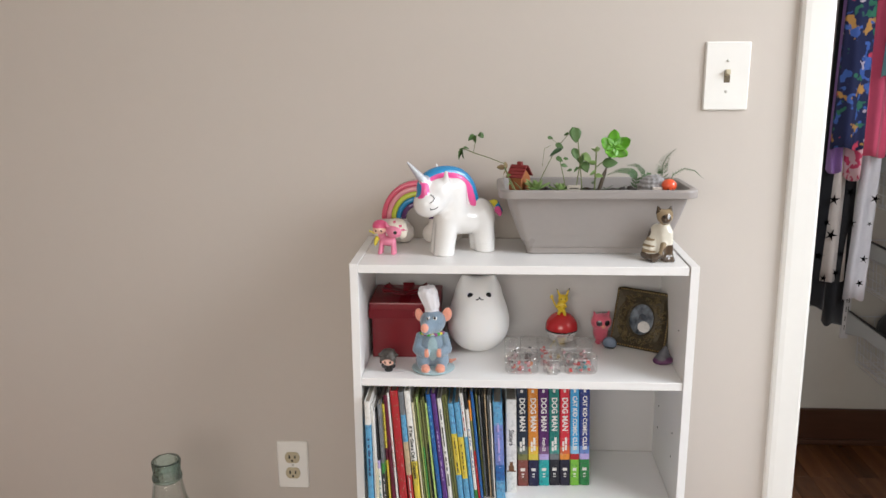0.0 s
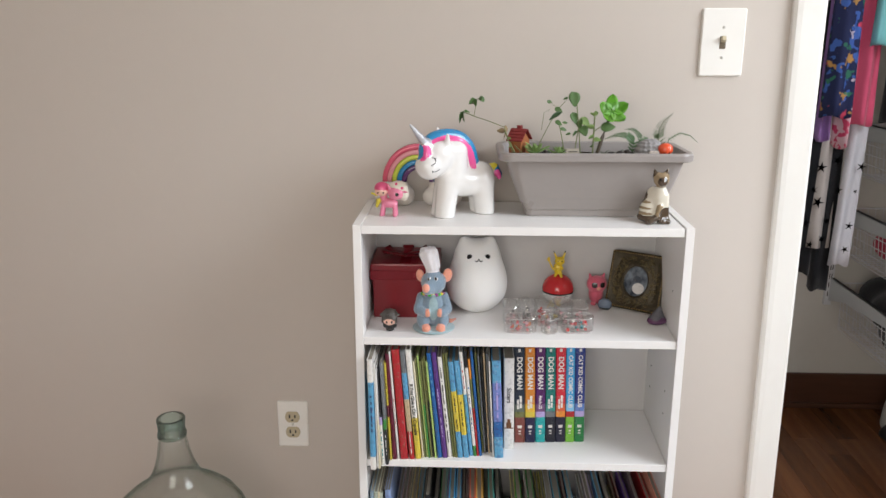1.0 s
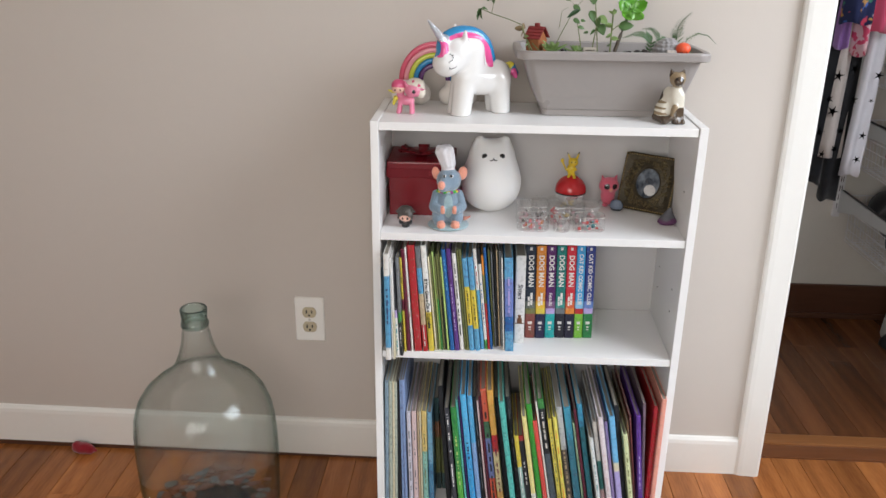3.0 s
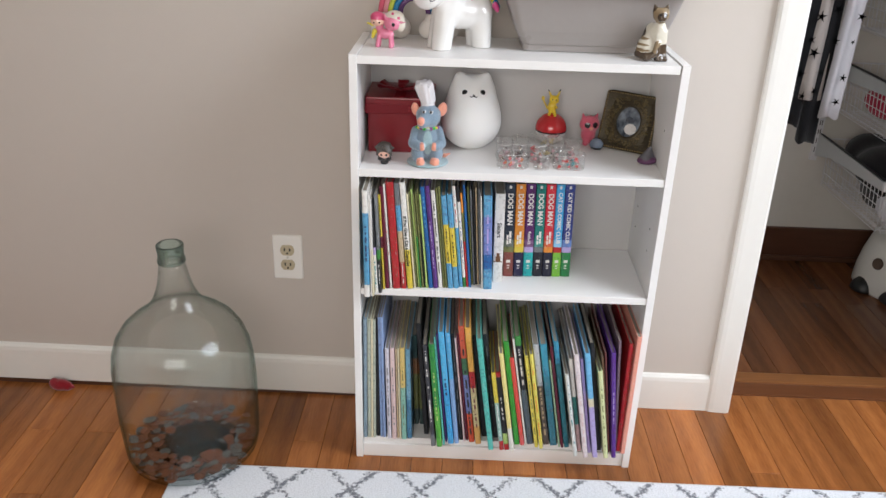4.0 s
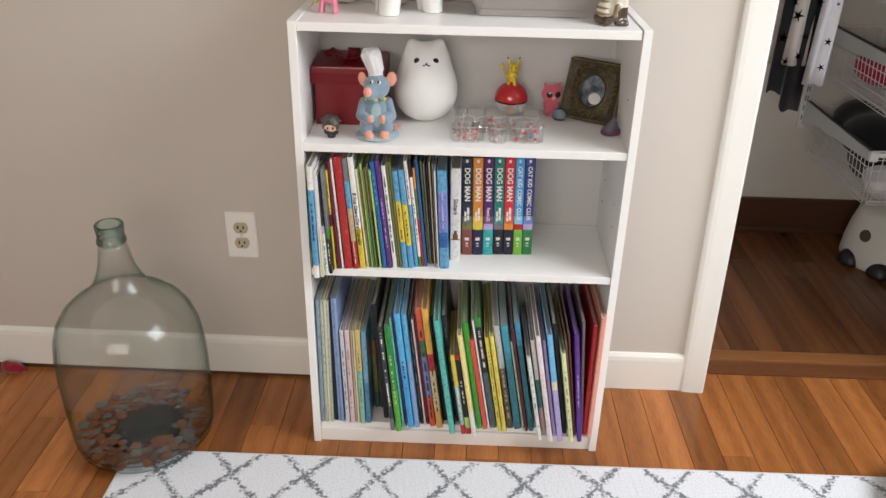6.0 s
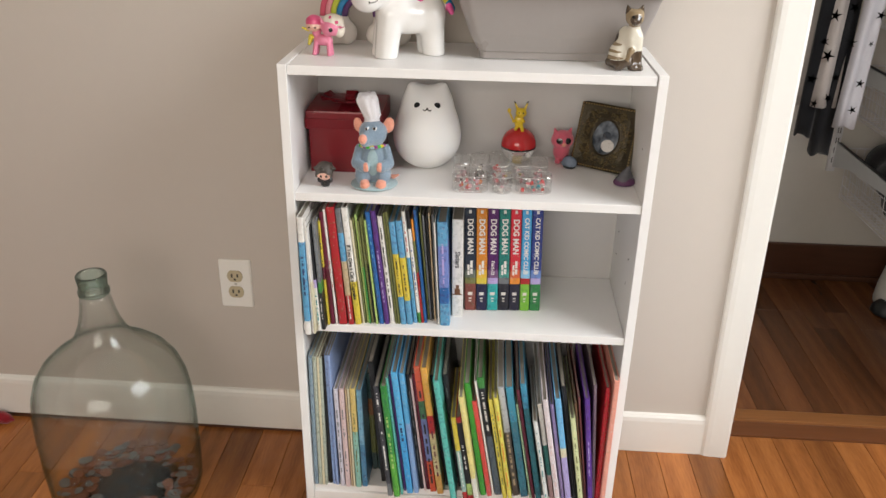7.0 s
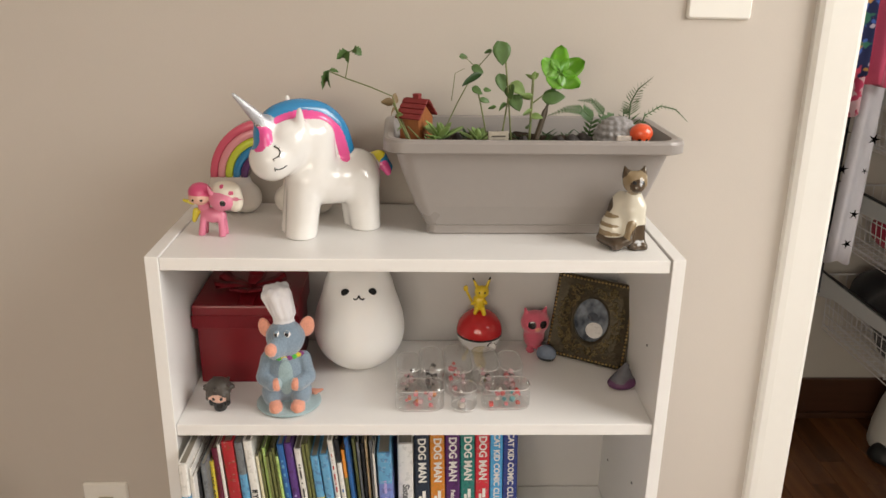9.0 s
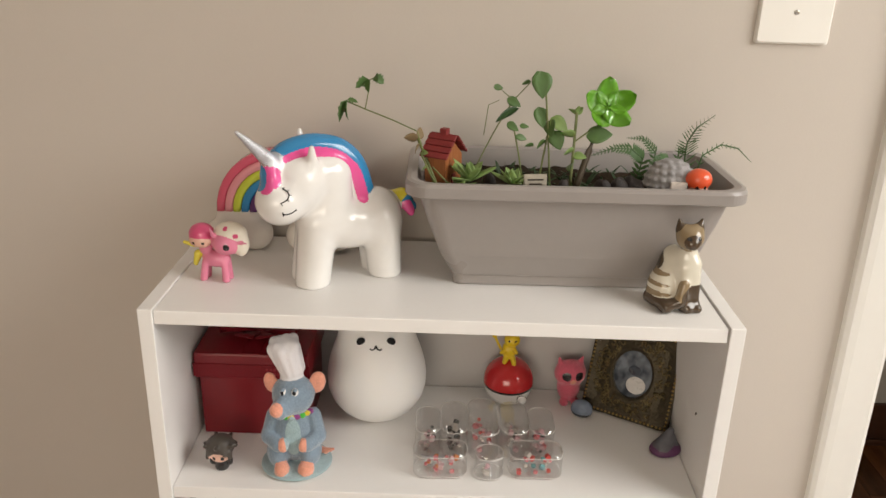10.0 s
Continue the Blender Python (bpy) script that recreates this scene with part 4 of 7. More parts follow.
for sx in (-1, 1):
    cl = [ell((sx * 0.050 + dx, dy, dz), (r, r * 0.8, r)) for dx, dy, dz, r in ((0, 0, 0.026, 0.027), (-0.021, -0.003, 0.020, 0.020), (0.021, -0.004, 0.022, 0.022), (-0.01, 0, 0.042, 0.018), (0.012, -0.002, 0.043, 0.017))]
    v, q, _ = skin(cl, (), 0.0025, 0.004)
    me = bpy.data.meshes.new("cloud")
    me.from_pydata(v.tolist(), [], q.tolist())
    me.materials.append(C_CLOUD)
    me.polygons.foreach_set("use_smooth", [True] * len(me.polygons))
    part("cloud", me, None, rb)

# small pink pony with a rider
T_PINK = gloss("pink_vinyl", (0.74, 0.22, 0.34), 0.35)
T_DEEP = gloss("deep_pink_vinyl", (0.66, 0.08, 0.20), 0.35)
T_SKIN = gloss("peach_vinyl", (0.76, 0.46, 0.36), 0.4)
T_CREAM = gloss("cream_vinyl", (0.76, 0.70, 0.60), 0.4)
pony = [ell((0, 0, 0.026), (0.017, 0.009, 0.010)), cap((0.012, -0.005, 0.002), (0.011, -0.004, 0.022), 0.0045, 0.0042), cap((0.012, 0.005, 0.002), (0.011, 0.004, 0.022), 0.0045, 0.0042),
        cap((-0.015, -0.005, 0.002), (-0.012, -0.004, 0.022), 0.0045, 0.0042), cap((-0.015, 0.005, 0.002), (-0.012, 0.004, 0.022), 0.0045, 0.0042),
        ell((0.014, -0.002, 0.047), (0.017, 0.014, 0.014)), ell((0.018, 0.002, 0.058), (0.019, 0.013, 0.013), 1), ell((0.029, 0.002, 0.046), (0.010, 0.010, 0.015), 1),
        cap((0.031, -0.006, 0.050), (0.043, -0.010, 0.051), 0.0022, 0.0006), cap((0.002, -0.010, 0.058), (0.000, -0.013, 0.067), 0.003, 0.001),
        ell((-0.012, 0, 0.040), (0.008, 0.007, 0.010), 0), ell((-0.015, -0.001, 0.055), (0.015, 0.013, 0.013), 2), ell((-0.015, -0.007, 0.049), (0.013, 0.008, 0.008), 3),
        cap((-0.022, 0, 0.03), (-0.026, 0.0, 0.018), 0.005, 0.003, 5), cap((-0.024, -0.004, 0.042), (-0.034, -0.008, 0.046), 0.0028, 0.002, 5)]
figure("pony_figurine", "tiny pink vinyl pony with a white mane and rider", "figurine", pose(0.062, -0.163, TOP, 0, 0, -8), pony, [T_PINK, T_CREAM, T_DEEP, T_SKIN, C_DARK, C_YELLOW],
       [ell((0.019, -0.018, 0.046), (0.0042, 0.006, 0.0045), 4), ell((-0.02, -0.02, 0.048), (0.0018, 0.01, 0.0022), 4), ell((-0.009, -0.02, 0.048), (0.0018, 0.01, 0.0022), 4), ell((0.016, -0.012, 0.067), (0.004, 0.006, 0.004), 2), ell((0.028, -0.010, 0.058), (0.003, 0.006, 0.003), 2)], cell=0.001, k=0.002)

# siamese cat
S_CREAM = gloss("cream_glaze", (0.68, 0.64, 0.54), 0.14)
S_BROWN = gloss("brown_glaze", (0.070, 0.046, 0.028), 0.14)
S_TAN = gloss("tan_glaze", (0.26, 0.19, 0.11), 0.14)
cat = [ell((-0.003, 0.008, 0.034), (0.017, 0.020, 0.034), 0), ell((-0.013, 0.002, 0.021), (0.0175, 0.020, 0.023)), ell((0.006, -0.006, 0.054), (0.0135, 0.013, 0.021)),
       ell((0.004, -0.012, 0.084), (0.0150, 0.0140, 0.0140), 2), ell((0.003, -0.0235, 0.079), (0.0060, 0.005, 0.0050), 1),
       cap((-0.006, -0.008, 0.093), (-0.009, -0.007, 0.103), 0.0058, 0.0014, 1), cap((0.014, -0.008, 0.093), (0.017, -0.007, 0.103), 0.0058, 0.0014, 1),
       cap((0.012, -0.012, 0.052), (0.016, -0.016, 0.006), 0.009, 0.0062), cap((0.003, -0.012, 0.048), (0.006, -0.018, 0.006), 0.009, 0.0062),
       cap((0.016, -0.018, 0.005), (0.019, -0.023, 0.004), 0.0062, 0.005, 1), cap((0.006, -0.018, 0.005), (0.008, -0.023, 0.004), 0.0062, 0.005, 1),
       cap((-0.028, 0.0, 0.010), (-0.016, -0.022, 0.007), 0.007, 0.0062, 1), cap((-0.016, -0.022, 0.007), (-0.003, -0.025, 0.014), 0.0062, 0.005, 1), cap((-0.003, -0.025, 0.014), (0.001, -0.022, 0.033), 0.005, 0.004, 2)]
figure("cat_figurine", "glazed porcelain siamese cat sitting upright", "figurine", pose(0.578, -0.190, TOP, 0, 0, 6), cat, [S_CREAM, S_BROWN, S_TAN, C_DARK],
       [ell((0.014, -0.02, 0.014), (0.02, 0.02, 0.018), 1), ell((-0.02, 0.02, 0.048), (0.018, 0.02, 0.013), 1), ell((-0.03, 0.0, 0.019), (0.022, 0.04, 0.0030), 2), ell((-0.03, 0.0, 0.029), (0.019, 0.04, 0.0025), 2), ell((-0.03, 0.006, 0.040), (0.020, 0.04, 0.0028), 2), ell((0.003, -0.026, 0.082), (0.0095, 0.012, 0.0085), 1), ell((-0.002, -0.026, 0.0865), (0.0024, 0.008, 0.0024), 3), ell((0.009, -0.026, 0.0865), (0.0024, 0.008, 0.0024), 3), ell((-0.01, 0.034, 0.06), (0.02, 0.016, 0.05), 1)], cell=0.0012, k=0.006)

# things on the middle shelf
P_BLUE, P_PALE, P_PEACH, P_WHITE = plush("blue_grey_plush", (0.22, 0.295, 0.37)), plush("pale_blue_plush", (0.33, 0.45, 0.48)), plush("peach_plush", (0.78, 0.34, 0.24)), surface("white_cotton", (0.78, 0.76, 0.78), 0.85, 0.04, 300, 0.15, 0.2)
P_GREEN = plush("green_felt", (0.06, 0.42, 0.06))
rat = [ell((0.002, -0.004, 0.003), (0.054, 0.046, 0.005), 1), ell((0, 0.002, 0.044), (0.033, 0.028, 0.042)),
       ell((-0.023, -0.010, 0.022), (0.018, 0.021, 0.019)), ell((0.023, -0.010, 0.022), (0.018, 0.021, 0.019)), ell((-0.017, -0.032, 0.010), (0.011, 0.013, 0.008), 2), ell((0.019, -0.032, 0.010), (0.012, 0.013, 0.008), 2),
       cap((-0.030, -0.002, 0.066), (-0.037, -0.010, 0.044), 0.011, 0.011), cap((-0.037, -0.010, 0.044), (-0.021, -0.028, 0.041), 0.011, 0.009), ell((-0.013, -0.031, 0.042), (0.008, 0.008, 0.009), 2),
       cap((0.030, -0.002, 0.066), (0.037, -0.010, 0.044), 0.011, 0.011), cap((0.037, -0.010, 0.044), (0.023, -0.028, 0.041), 0.011, 0.009), ell((0.016, -0.031, 0.042), (0.008, 0.008, 0.009), 2),
       ell((0.002, -0.006, 0.099), (0.031, 0.027, 0.024)), cap((-0.004, -0.020, 0.097), (-0.014, -0.033, 0.094), 0.018, 0.013), ell((-0.018, -0.043, 0.098), (0.0095, 0.0085, 0.0085), 2),
       ell((-0.031, 0.0, 0.112), (0.010, 0.005, 0.014), 2, (0, -18, 0)), ell((0.037, 0.0, 0.112), (0.012, 0.005, 0.015), 2, (0, 22, 0)),
       cap((0.0, 0.002, 0.119), (-0.001, 0.004, 0.132), 0.0170, 0.0170, 3), ell((-0.005, 0.004, 0.151), (0.016, 0.014, 0.016), 3),
       ell((-0.010, -0.0270, 0.1145), (0.0040, 0.0036, 0.0040), 4), ell((0.008, -0.0280, 0.1145), (0.0043, 0.0036, 0.0043), 4),
       cap((0.024, 0.012, 0.012), (0.046, 0.000, 0.014), 0.006, 0.004, 2), cap((0.046, 0.0, 0.014), (0.058, -0.006, 0.020), 0.004, 0.002, 2)]
hat = random.Random(4)
for i in range(11):
    a = 6.283 * i / 11
    ca, sa, w = math.cos(a), math.sin(a), hat.uniform(-0.002, 0.003)
    lean = (-0.007 + hat.uniform(-0.002, 0.002), 0.003, 0.158 + hat.uniform(-0.004, 0.005))
    rat.append(cap((0.0145 * ca, 0.003 + 0.0145 * sa, 0.131), (lean[0] + (0.0165 + w) * ca, lean[1] + (0.0145 + w) * sa, lean[2]), 0.0056, 0.0078, 3))
    if i % 4 == 0:
        rat.append(cap((lean[0] + 0.012 * ca, lean[1] + 0.012 * sa, 0.160), (lean[0] - 0.010 * ca, lean[1] - 0.010 * sa, 0.163), 0.0085, 0.0075, 3))
for i in range(9):
    a = radians(200 + 140 * i / 8)
    rat.append(ell((0.027 * math.cos(a), 0.026 * math.sin(a) + 0.001, 0.077), (0.005, 0.004, 0.003), (5, 6, 7)[i % 3]))
figure("plush_rat", "blue-grey plush rat in a white chef hat, sitting", "soft toy", on_shelf(0.149, -0.194, 4) @ Matrix.Diagonal((0.79, 0.86, 0.99, 1)), rat, [P_BLUE, P_PALE, P_PEACH, P_WHITE, C_WHITE, P_GREEN, plush("yellow_felt", (0.7, 0.55, 0.05)), plush("purple_felt", (0.25, 0.05, 0.2)), C_DARK],
       [ell((0.001, -0.028, 0.050), (0.0125, 0.014, 0.030), 1), ell((-0.0108, -0.0310, 0.1135), (0.0031, 0.0036, 0.0033), 8), ell((0.0068, -0.0320, 0.1135), (0.0032, 0.0036, 0.0034), 8), ell((-0.010, -0.030, 0.1185), (0.0055, 0.0065, 0.0030), 0), ell((0.008, -0.031, 0.1185), (0.0058, 0.0065, 0.0030), 0)], cell=0.0012, k=0.0026)

L_WHITE = surface("white_silicone", (0.86, 0.855, 0.84), 0.45, 0.01, 60, 0.01, 0.45, blotch=0.01)
L_WHITE.node_tree.nodes["Principled BSDF"].inputs["Subsurface Weight"].default_value = 0.15
L_WHITE.node_tree.nodes["Principled BSDF"].inputs["Subsurface Radius"].default_value = (0.02, 0.018, 0.015)
lamp = [ell((0, 0, 0.056), (0.0640, 0.0600, 0.060)), ell((0, 0, 0.098), (0.050, 0.047, 0.056)), cap((-0.025, 0.0, 0.136), (-0.029, 0.0, 0.152), 0.013, 0.006), cap((0.025, 0.0, 0.136), (0.029, 0.0, 0.152), 0.013, 0.006)]
lamp_lines = bmesh.new()
LO = (0, 0, 0.12)
for x in (-0.021, 0.021):
    c = on_skin(lamp, 0.03, (x * 0.8, 0, 0.127), (x, -0.1, 0.129))
    bmesh.ops.create_uvsphere(lamp_lines, u_segments=16, v_segments=10, radius=0.0058, matrix=Matrix.Translation(c) @ Matrix.Diagonal((1, 0.35, 1, 1)))
for f in lamp_lines.faces:
    f.material_index = 1
for s in (-1, 1):
    stroke(lamp_lines, lamp, 0.03, LO, [(0, -0.1, 0.132), (s * 0.004, -0.1, 0.123), (s * 0.011, -0.1, 0.120), (s * 0.017, -0.1, 0.123)], 0.0011, 1)
figure("cat_lamp", "round white silicone night lamp with cat ears", "lamp", on_shelf(0.2375, -0.086, 4), lamp, [L_WHITE, surface("black_eye_print", (0.010, 0.010, 0.011), 0.6, 0.02, 60, 0.0, 0.2)], cell=0.0024, k=0.03, extra=lamp_lines)

B_RED = gloss("red_ball_plastic", (0.52, 0.020, 0.024), 0.16)
T_YEL = gloss("yellow_vinyl", (0.74, 0.52, 0.02), 0.35)
ball = [ell((0, 0, 0.034), (0.0335, 0.0335, 0.0335)), ell((0.017, -0.0285, 0.022), (0.0065, 0.004, 0.0065), 1),
        ell((-0.002, -0.004, 0.082), (0.0095, 0.008, 0.013), 3), ell((0.001, -0.006, 0.098), (0.0105, 0.0095, 0.0095), 3), cap((-0.006, -0.004, 0.105), (-0.012, -0.002, 0.118), 0.0028, 0.0014, 3), cap((0.008, -0.004, 0.105), (0.013, -0.002, 0.119), 0.0028, 0.0014, 3),
        cap((-0.006, -0.008, 0.084), (-0.013, -0.014, 0.083), 0.003, 0.0025, 3), cap((0.004, -0.010, 0.086), (0.007, -0.015, 0.084), 0.003, 0.0025, 3), cap((-0.005, -0.007, 0.072), (-0.008, -0.013, 0.068), 0.004, 0.003, 3), cap((0.003, -0.008, 0.072), (0.005, -0.013, 0.067), 0.004, 0.003, 3),
        cap((-0.012, 0.004, 0.078), (-0.019, 0.006, 0.092), 0.002, 0.002, 3), ell((-0.021, 0.006, 0.098), (0.004, 0.002, 0.005), 3)]
figure("toy_ball", "red and white toy ball with a small yellow creature on top", "toy", on_shelf(0.413, -0.0510) @ Matrix.Scale(1.02, 4), ball, [B_RED, C_WHITE, C_DARK, T_YEL],
       [ell((0, 0, 0.0), (0.09, 0.09, 0.0365), 2), ell((0, 0, 0.0), (0.09, 0.09, 0.0325), 1), ell((0.017, -0.033, 0.022), (0.0085, 0.006, 0.0085), 2), ell((0.017, -0.0335, 0.022), (0.0068, 0.008, 0.0068), 1),
        cap((-0.012, -0.002, 0.122), (-0.010, -0.002, 0.115), 0.004, 0.002, 2), cap((0.013, -0.002, 0.123), (0.011, -0.002, 0.116), 0.004, 0.002, 2), ell((-0.003, -0.017, 0.100), (0.0015, 0.005, 0.0017), 2), ell((0.005, -0.017, 0.100), (0.0015, 0.005, 0.0017), 2)], cell=0.0011, k=0.0012)

O_PINK = plush("pink_plush", (0.66, 0.13, 0.19))
owl = [ell((0, 0, 0.026), (0.018, 0.016, 0.026)), ell((0, -0.002, 0.050), (0.0245, 0.019, 0.021)), cap((-0.014, 0, 0.062), (-0.018, 0, 0.075), 0.006, 0.002), cap((0.014, 0, 0.062), (0.018, 0, 0.075), 0.006, 0.002), ell((0, -0.018, 0.045), (0.005, 0.004, 0.005), 2), ell((-0.009, -0.012, 0.004), (0.007, 0.009, 0.005)), ell((0.009, -0.012, 0.004), (0.007, 0.009, 0.005))]
figure("plush_owl", "small pink plush owl with big dark eyes", "soft toy", on_shelf(0.497, -0.042, 8) @ Matrix.Scale(0.90, 4), owl, [O_PINK, C_DARK, P_PEACH], [ell((-0.0095, -0.018, 0.052), (0.0068, 0.010, 0.0068), 1), ell((0.0095, -0.018, 0.052), (0.0068, 0.010, 0.0068), 1)], cell=0.0013, k=0.004)

D_HAIR = surface("dark_vinyl_hair", (0.060, 0.050, 0.042), 0.45, 0.2, 200, 0.2)
doll = [ell((0, 0, 0.032), (0.0165, 0.015, 0.014)), cap((-0.010, -0.008, 0.028), (-0.013, -0.010, 0.022), 0.006, 0.003), cap((0.010, -0.008, 0.028), (0.013, -0.010, 0.022), 0.006, 0.003), ell((0, -0.004, 0.022), (0.012, 0.010, 0.009), 1), cap((0, 0, 0.004), (0, 0, 0.016), 0.0085, 0.006, 2), ell((-0.010, -0.002, 0.012), (0.004, 0.004, 0.006), 2), ell((0.010, -0.002, 0.012), (0.004, 0.004, 0.006), 2)]
doll += [cap((0.010 * math.cos(a), 0.009 * math.sin(a), 0.034), (0.0185 * math.cos(a), 0.0165 * math.sin(a), 0.033 + 0.006 * math.sin(7 * a)), 0.005, 0.0022) for a in np.arange(0, 6.2, 0.52)]
figure("mini_figure", "tiny dark-haired vinyl figure in a black robe", "figurine", on_shelf(0.064, -0.212), doll, [D_HAIR, T_SKIN, C_DARK, gloss("gold_paint", (0.55, 0.32, 0.08), 0.3)], [ell((0, -0.014, 0.0225), (0.0115, 0.010, 0.0068), 1), cap((-0.003, -0.012, 0.014), (0.004, -0.012, 0.006), 0.0022, 0.0018, 3), ell((-0.005, -0.014, 0.022), (0.0022, 0.006, 0.0024), 2), ell((0.005, -0.014, 0.022), (0.0022, 0.006, 0.0024), 2)], cell=0.0009, k=0.0015)


def stone(name, label, m, r, c, seed, base=None):
    rr = random.Random(seed)
    prims = [ell((0, 0, r[2] * 0.8), r)] + [ell((rr.uniform(-.4, .4) * r[0], rr.uniform(-.4, .4) * r[1], r[2] * rr.uniform(.5, 1.1)), [q * rr.uniform(.45, .65) for q in r]) for _ in range(6)]
    mats = [surface(name + "_face", c, 0.5, 0.3, 160, 0.4, blotch=0.35), surface(name + "_foot", base or c, 0.5, 0.2, 160, 0.2)]
    return figure(name, label, "stone", m, prims, mats, [ell((0, 0, 0), (0.1, 0.1, r[2] * 0.45), 1)] if base else [], cell=0.0016, k=0.004)


stone("painted_stone", "small blue-grey painted stone beside the picture frame", on_shelf(0.511, -0.080, -20), (0.015, 0.008, 0.014), (0.16, 0.20, 0.27), 3, (0.02, 0.02, 0.022))
figure("grey_stone", "wedge-shaped dark grey stone with a purple painted foot", "stone", on_shelf(0.606, -0.154, 12), [ell((0, 0, 0.006), (0.021, 0.015, 0.0085), 1), cap((-0.004, 0, 0.010), (0.005, 0.002, 0.031), 0.0125, 0.0045), cap((0.008, 0.002, 0.010), (0.009, 0.002, 0.022), 0.010, 0.004)],
       [surface("rough_grey_stone", (0.11, 0.11, 0.125), 0.6, 0.35, 160, 0.5, blotch=0.35), surface("purple_painted_foot", (0.10, 0.03, 0.09), 0.5, 0.2, 160, 0.2)], [ell((0, 0, 0), (0.1, 0.1, 0.0095), 1)], cell=0.0014, k=0.004)

# red gift box
R_BOX = surface("red_foil_paper", (0.19, 0.004, 0.010), 0.34, 0.08, 50, 0.05, 0.5)
R_RIB = surface("dark_red_ribbon", (0.17, 0.004, 0.010), 0.5, 0.15, 300, 0.3, 0.3)
gift = thing("gift_box", "dark red gift box with a ribbon round its lid", "box", on_shelf(0.0895, -0.086))
part("box_body", box((-0.066, -0.058, 0), (0.066, 0.058, 0.092), 0.002), R_BOX, gift)
lid = part("lid", box((-0.0705, -0.0615, 0.0825), (0.0705, 0.0615, 0.118), 0.003), R_BOX, gift)
part("ribbon", box((-0.0715, -0.0628, 0.086), (0.0715, -0.0617, 0.104), 0.0004), R_RIB, lid)
part("ribbon", box((-0.011, -0.0618, 0.1182), (0.011, 0.0618, 0.1194), 0.0004), R_RIB, lid)
bow_rr = random.Random(21)
for i, (head, ln, lift) in enumerate(((200, 0.052, 0.024), (335, 0.056, 0.022), (250, 0.040, 0.018), (290, 0.042, 0.020), (160, 0.046, 0.020), (20, 0.046, 0.022), (90, 0.04, 0.016))):
    ca, sa = math.cos(radians(head)), math.sin(radians(head))
    loops = []
    for j in range(11):
        t = j / 10
        out_r = ln * math.sin(math.pi * min(1, 0.12 + 0.83 * t)) if t < 0.6 else ln * (1 - (t - 0.6) * 2.2)
        up = 0.121 + 0.5 * lift * math.sin(math.pi * t) * (1.15 if t < 0.5 else 0.8) + 0.0015 * math.sin(9 * t + i)
        half = 0.012 * (0.55 + 0.45 * math.sin(math.pi * t)) * bow_rr.uniform(0.92, 1.08)
        cx, cy = out_r * ca, out_r * sa
        loops.append([(cx - sa * q, cy + ca * q, up + dz) for q, dz in ((-half, 0), (half, 0), (half, -0.0008), (-half, -0.0008))])
    bm = loft(loops)
    bmesh.ops.recalc_face_normals(bm, faces=bm.faces)
    part("bow_loop", bm, R_RIB, lid, smooth=True)
for i in range(9):
    for k in range(2):
        x0 = 0.018 + 0.0046 * i
        part("foil_print", box((x0, -0.0634, 0.0905 + 0.006 * k), (x0 + 0.0028, -0.0627, 0.0940 + 0.006 * k)), paint((0.30, 0.03, 0.04), 0.4), lid)

# ornate picture frame
F_GOLD = surface("dark_bronze", (0.050, 0.038, 0.020), 0.38, 0.5, 240, 0.9, metal=0.55, blotch=0.3)
F_BEAD = surface("gold_bead", (0.42, 0.29, 0.12), 0.32, 0.15, 200, 0.1, metal=0.8)
fw, fh = 0.0590, 0.0620
pf = thing("picture_frame", "ornate dark bronze picture frame with beaded edges", "picture frame", on_shelf(0.5660, -0.0860) @ pose(0, 0, 0.0015, -19, 0, -29))
bm = bmesh.new()
N = 48
ring_in, ring_out, ring_mid = [], [], []
for i in range(N):
    a = 2 * math.pi * i / N
    ca, sa = math.cos(a), math.sin(a)
    s = min(fw / abs(ca) if abs(ca) > 1e-6 else 9, fh / abs(sa) if abs(sa) > 1e-6 else 9)
    ring_out.append((s * ca, s * sa))
    ring_in.append((0.026 * ca, 0.032 * sa))
    ring_mid.append((0.5 * s * ca + 0.5 * 0.029 * ca, 0.5 * s * sa + 0.5 * 0.036 * sa))
loops = [[(x, 0.010, z + fh) for x, z in ring_out], [(x, -0.002, z + fh) for x, z in ring_out], [(x * 0.93, -0.004, z * 0.93 + fh) for x, z in ring_out], [(x, -0.001, z + fh) for x, z in ring_mid], [(x * 1.12, -0.004, z * 1.12 + fh) for x, z in ring_in], [(x, -0.002, z + fh) for x, z in ring_in], [(x, 0.004, z + fh) for x, z in ring_in]]
bm = loft(loops, False, False)
bmesh.ops.recalc_face_normals(bm, faces=bm.faces)
part("frame", bm, F_GOLD, pf)
part("backing", box((-fw + 0.001, 0.0095, 0.001), (fw - 0.001, 0.012, 2 * fh - 0.001)), M_BLACK, pf)
beads = bmesh.new()
for z0, x0, x1, z1 in ((0.004, -fw + .003, fw - .003, 0.004), (2 * fh - 0.004, -fw + .003, fw - .003, 2 * fh - 0.004), (0.004, -fw + .003, -fw + .003, 2 * fh - 0.004), (0.004, fw - .003, fw - .003, 2 * fh - 0.004)):
    n = int(max(abs(x1 - x0), abs(z1 - z0)) / 0.0052)
    for i in range(n + 1):
        bmesh.ops.create_icosphere(beads, subdivisions=1, radius=0.0019, matrix=Matrix.Translation((x0 + (x1 - x0) * i / n, -0.0045, z0 + (z1 - z0) * i / n)))
tagged(part("bead_edging", beads, F_BEAD, pf, smooth=True), kind="stuff")
rr = random.Random(5)
scroll = bmesh.new()
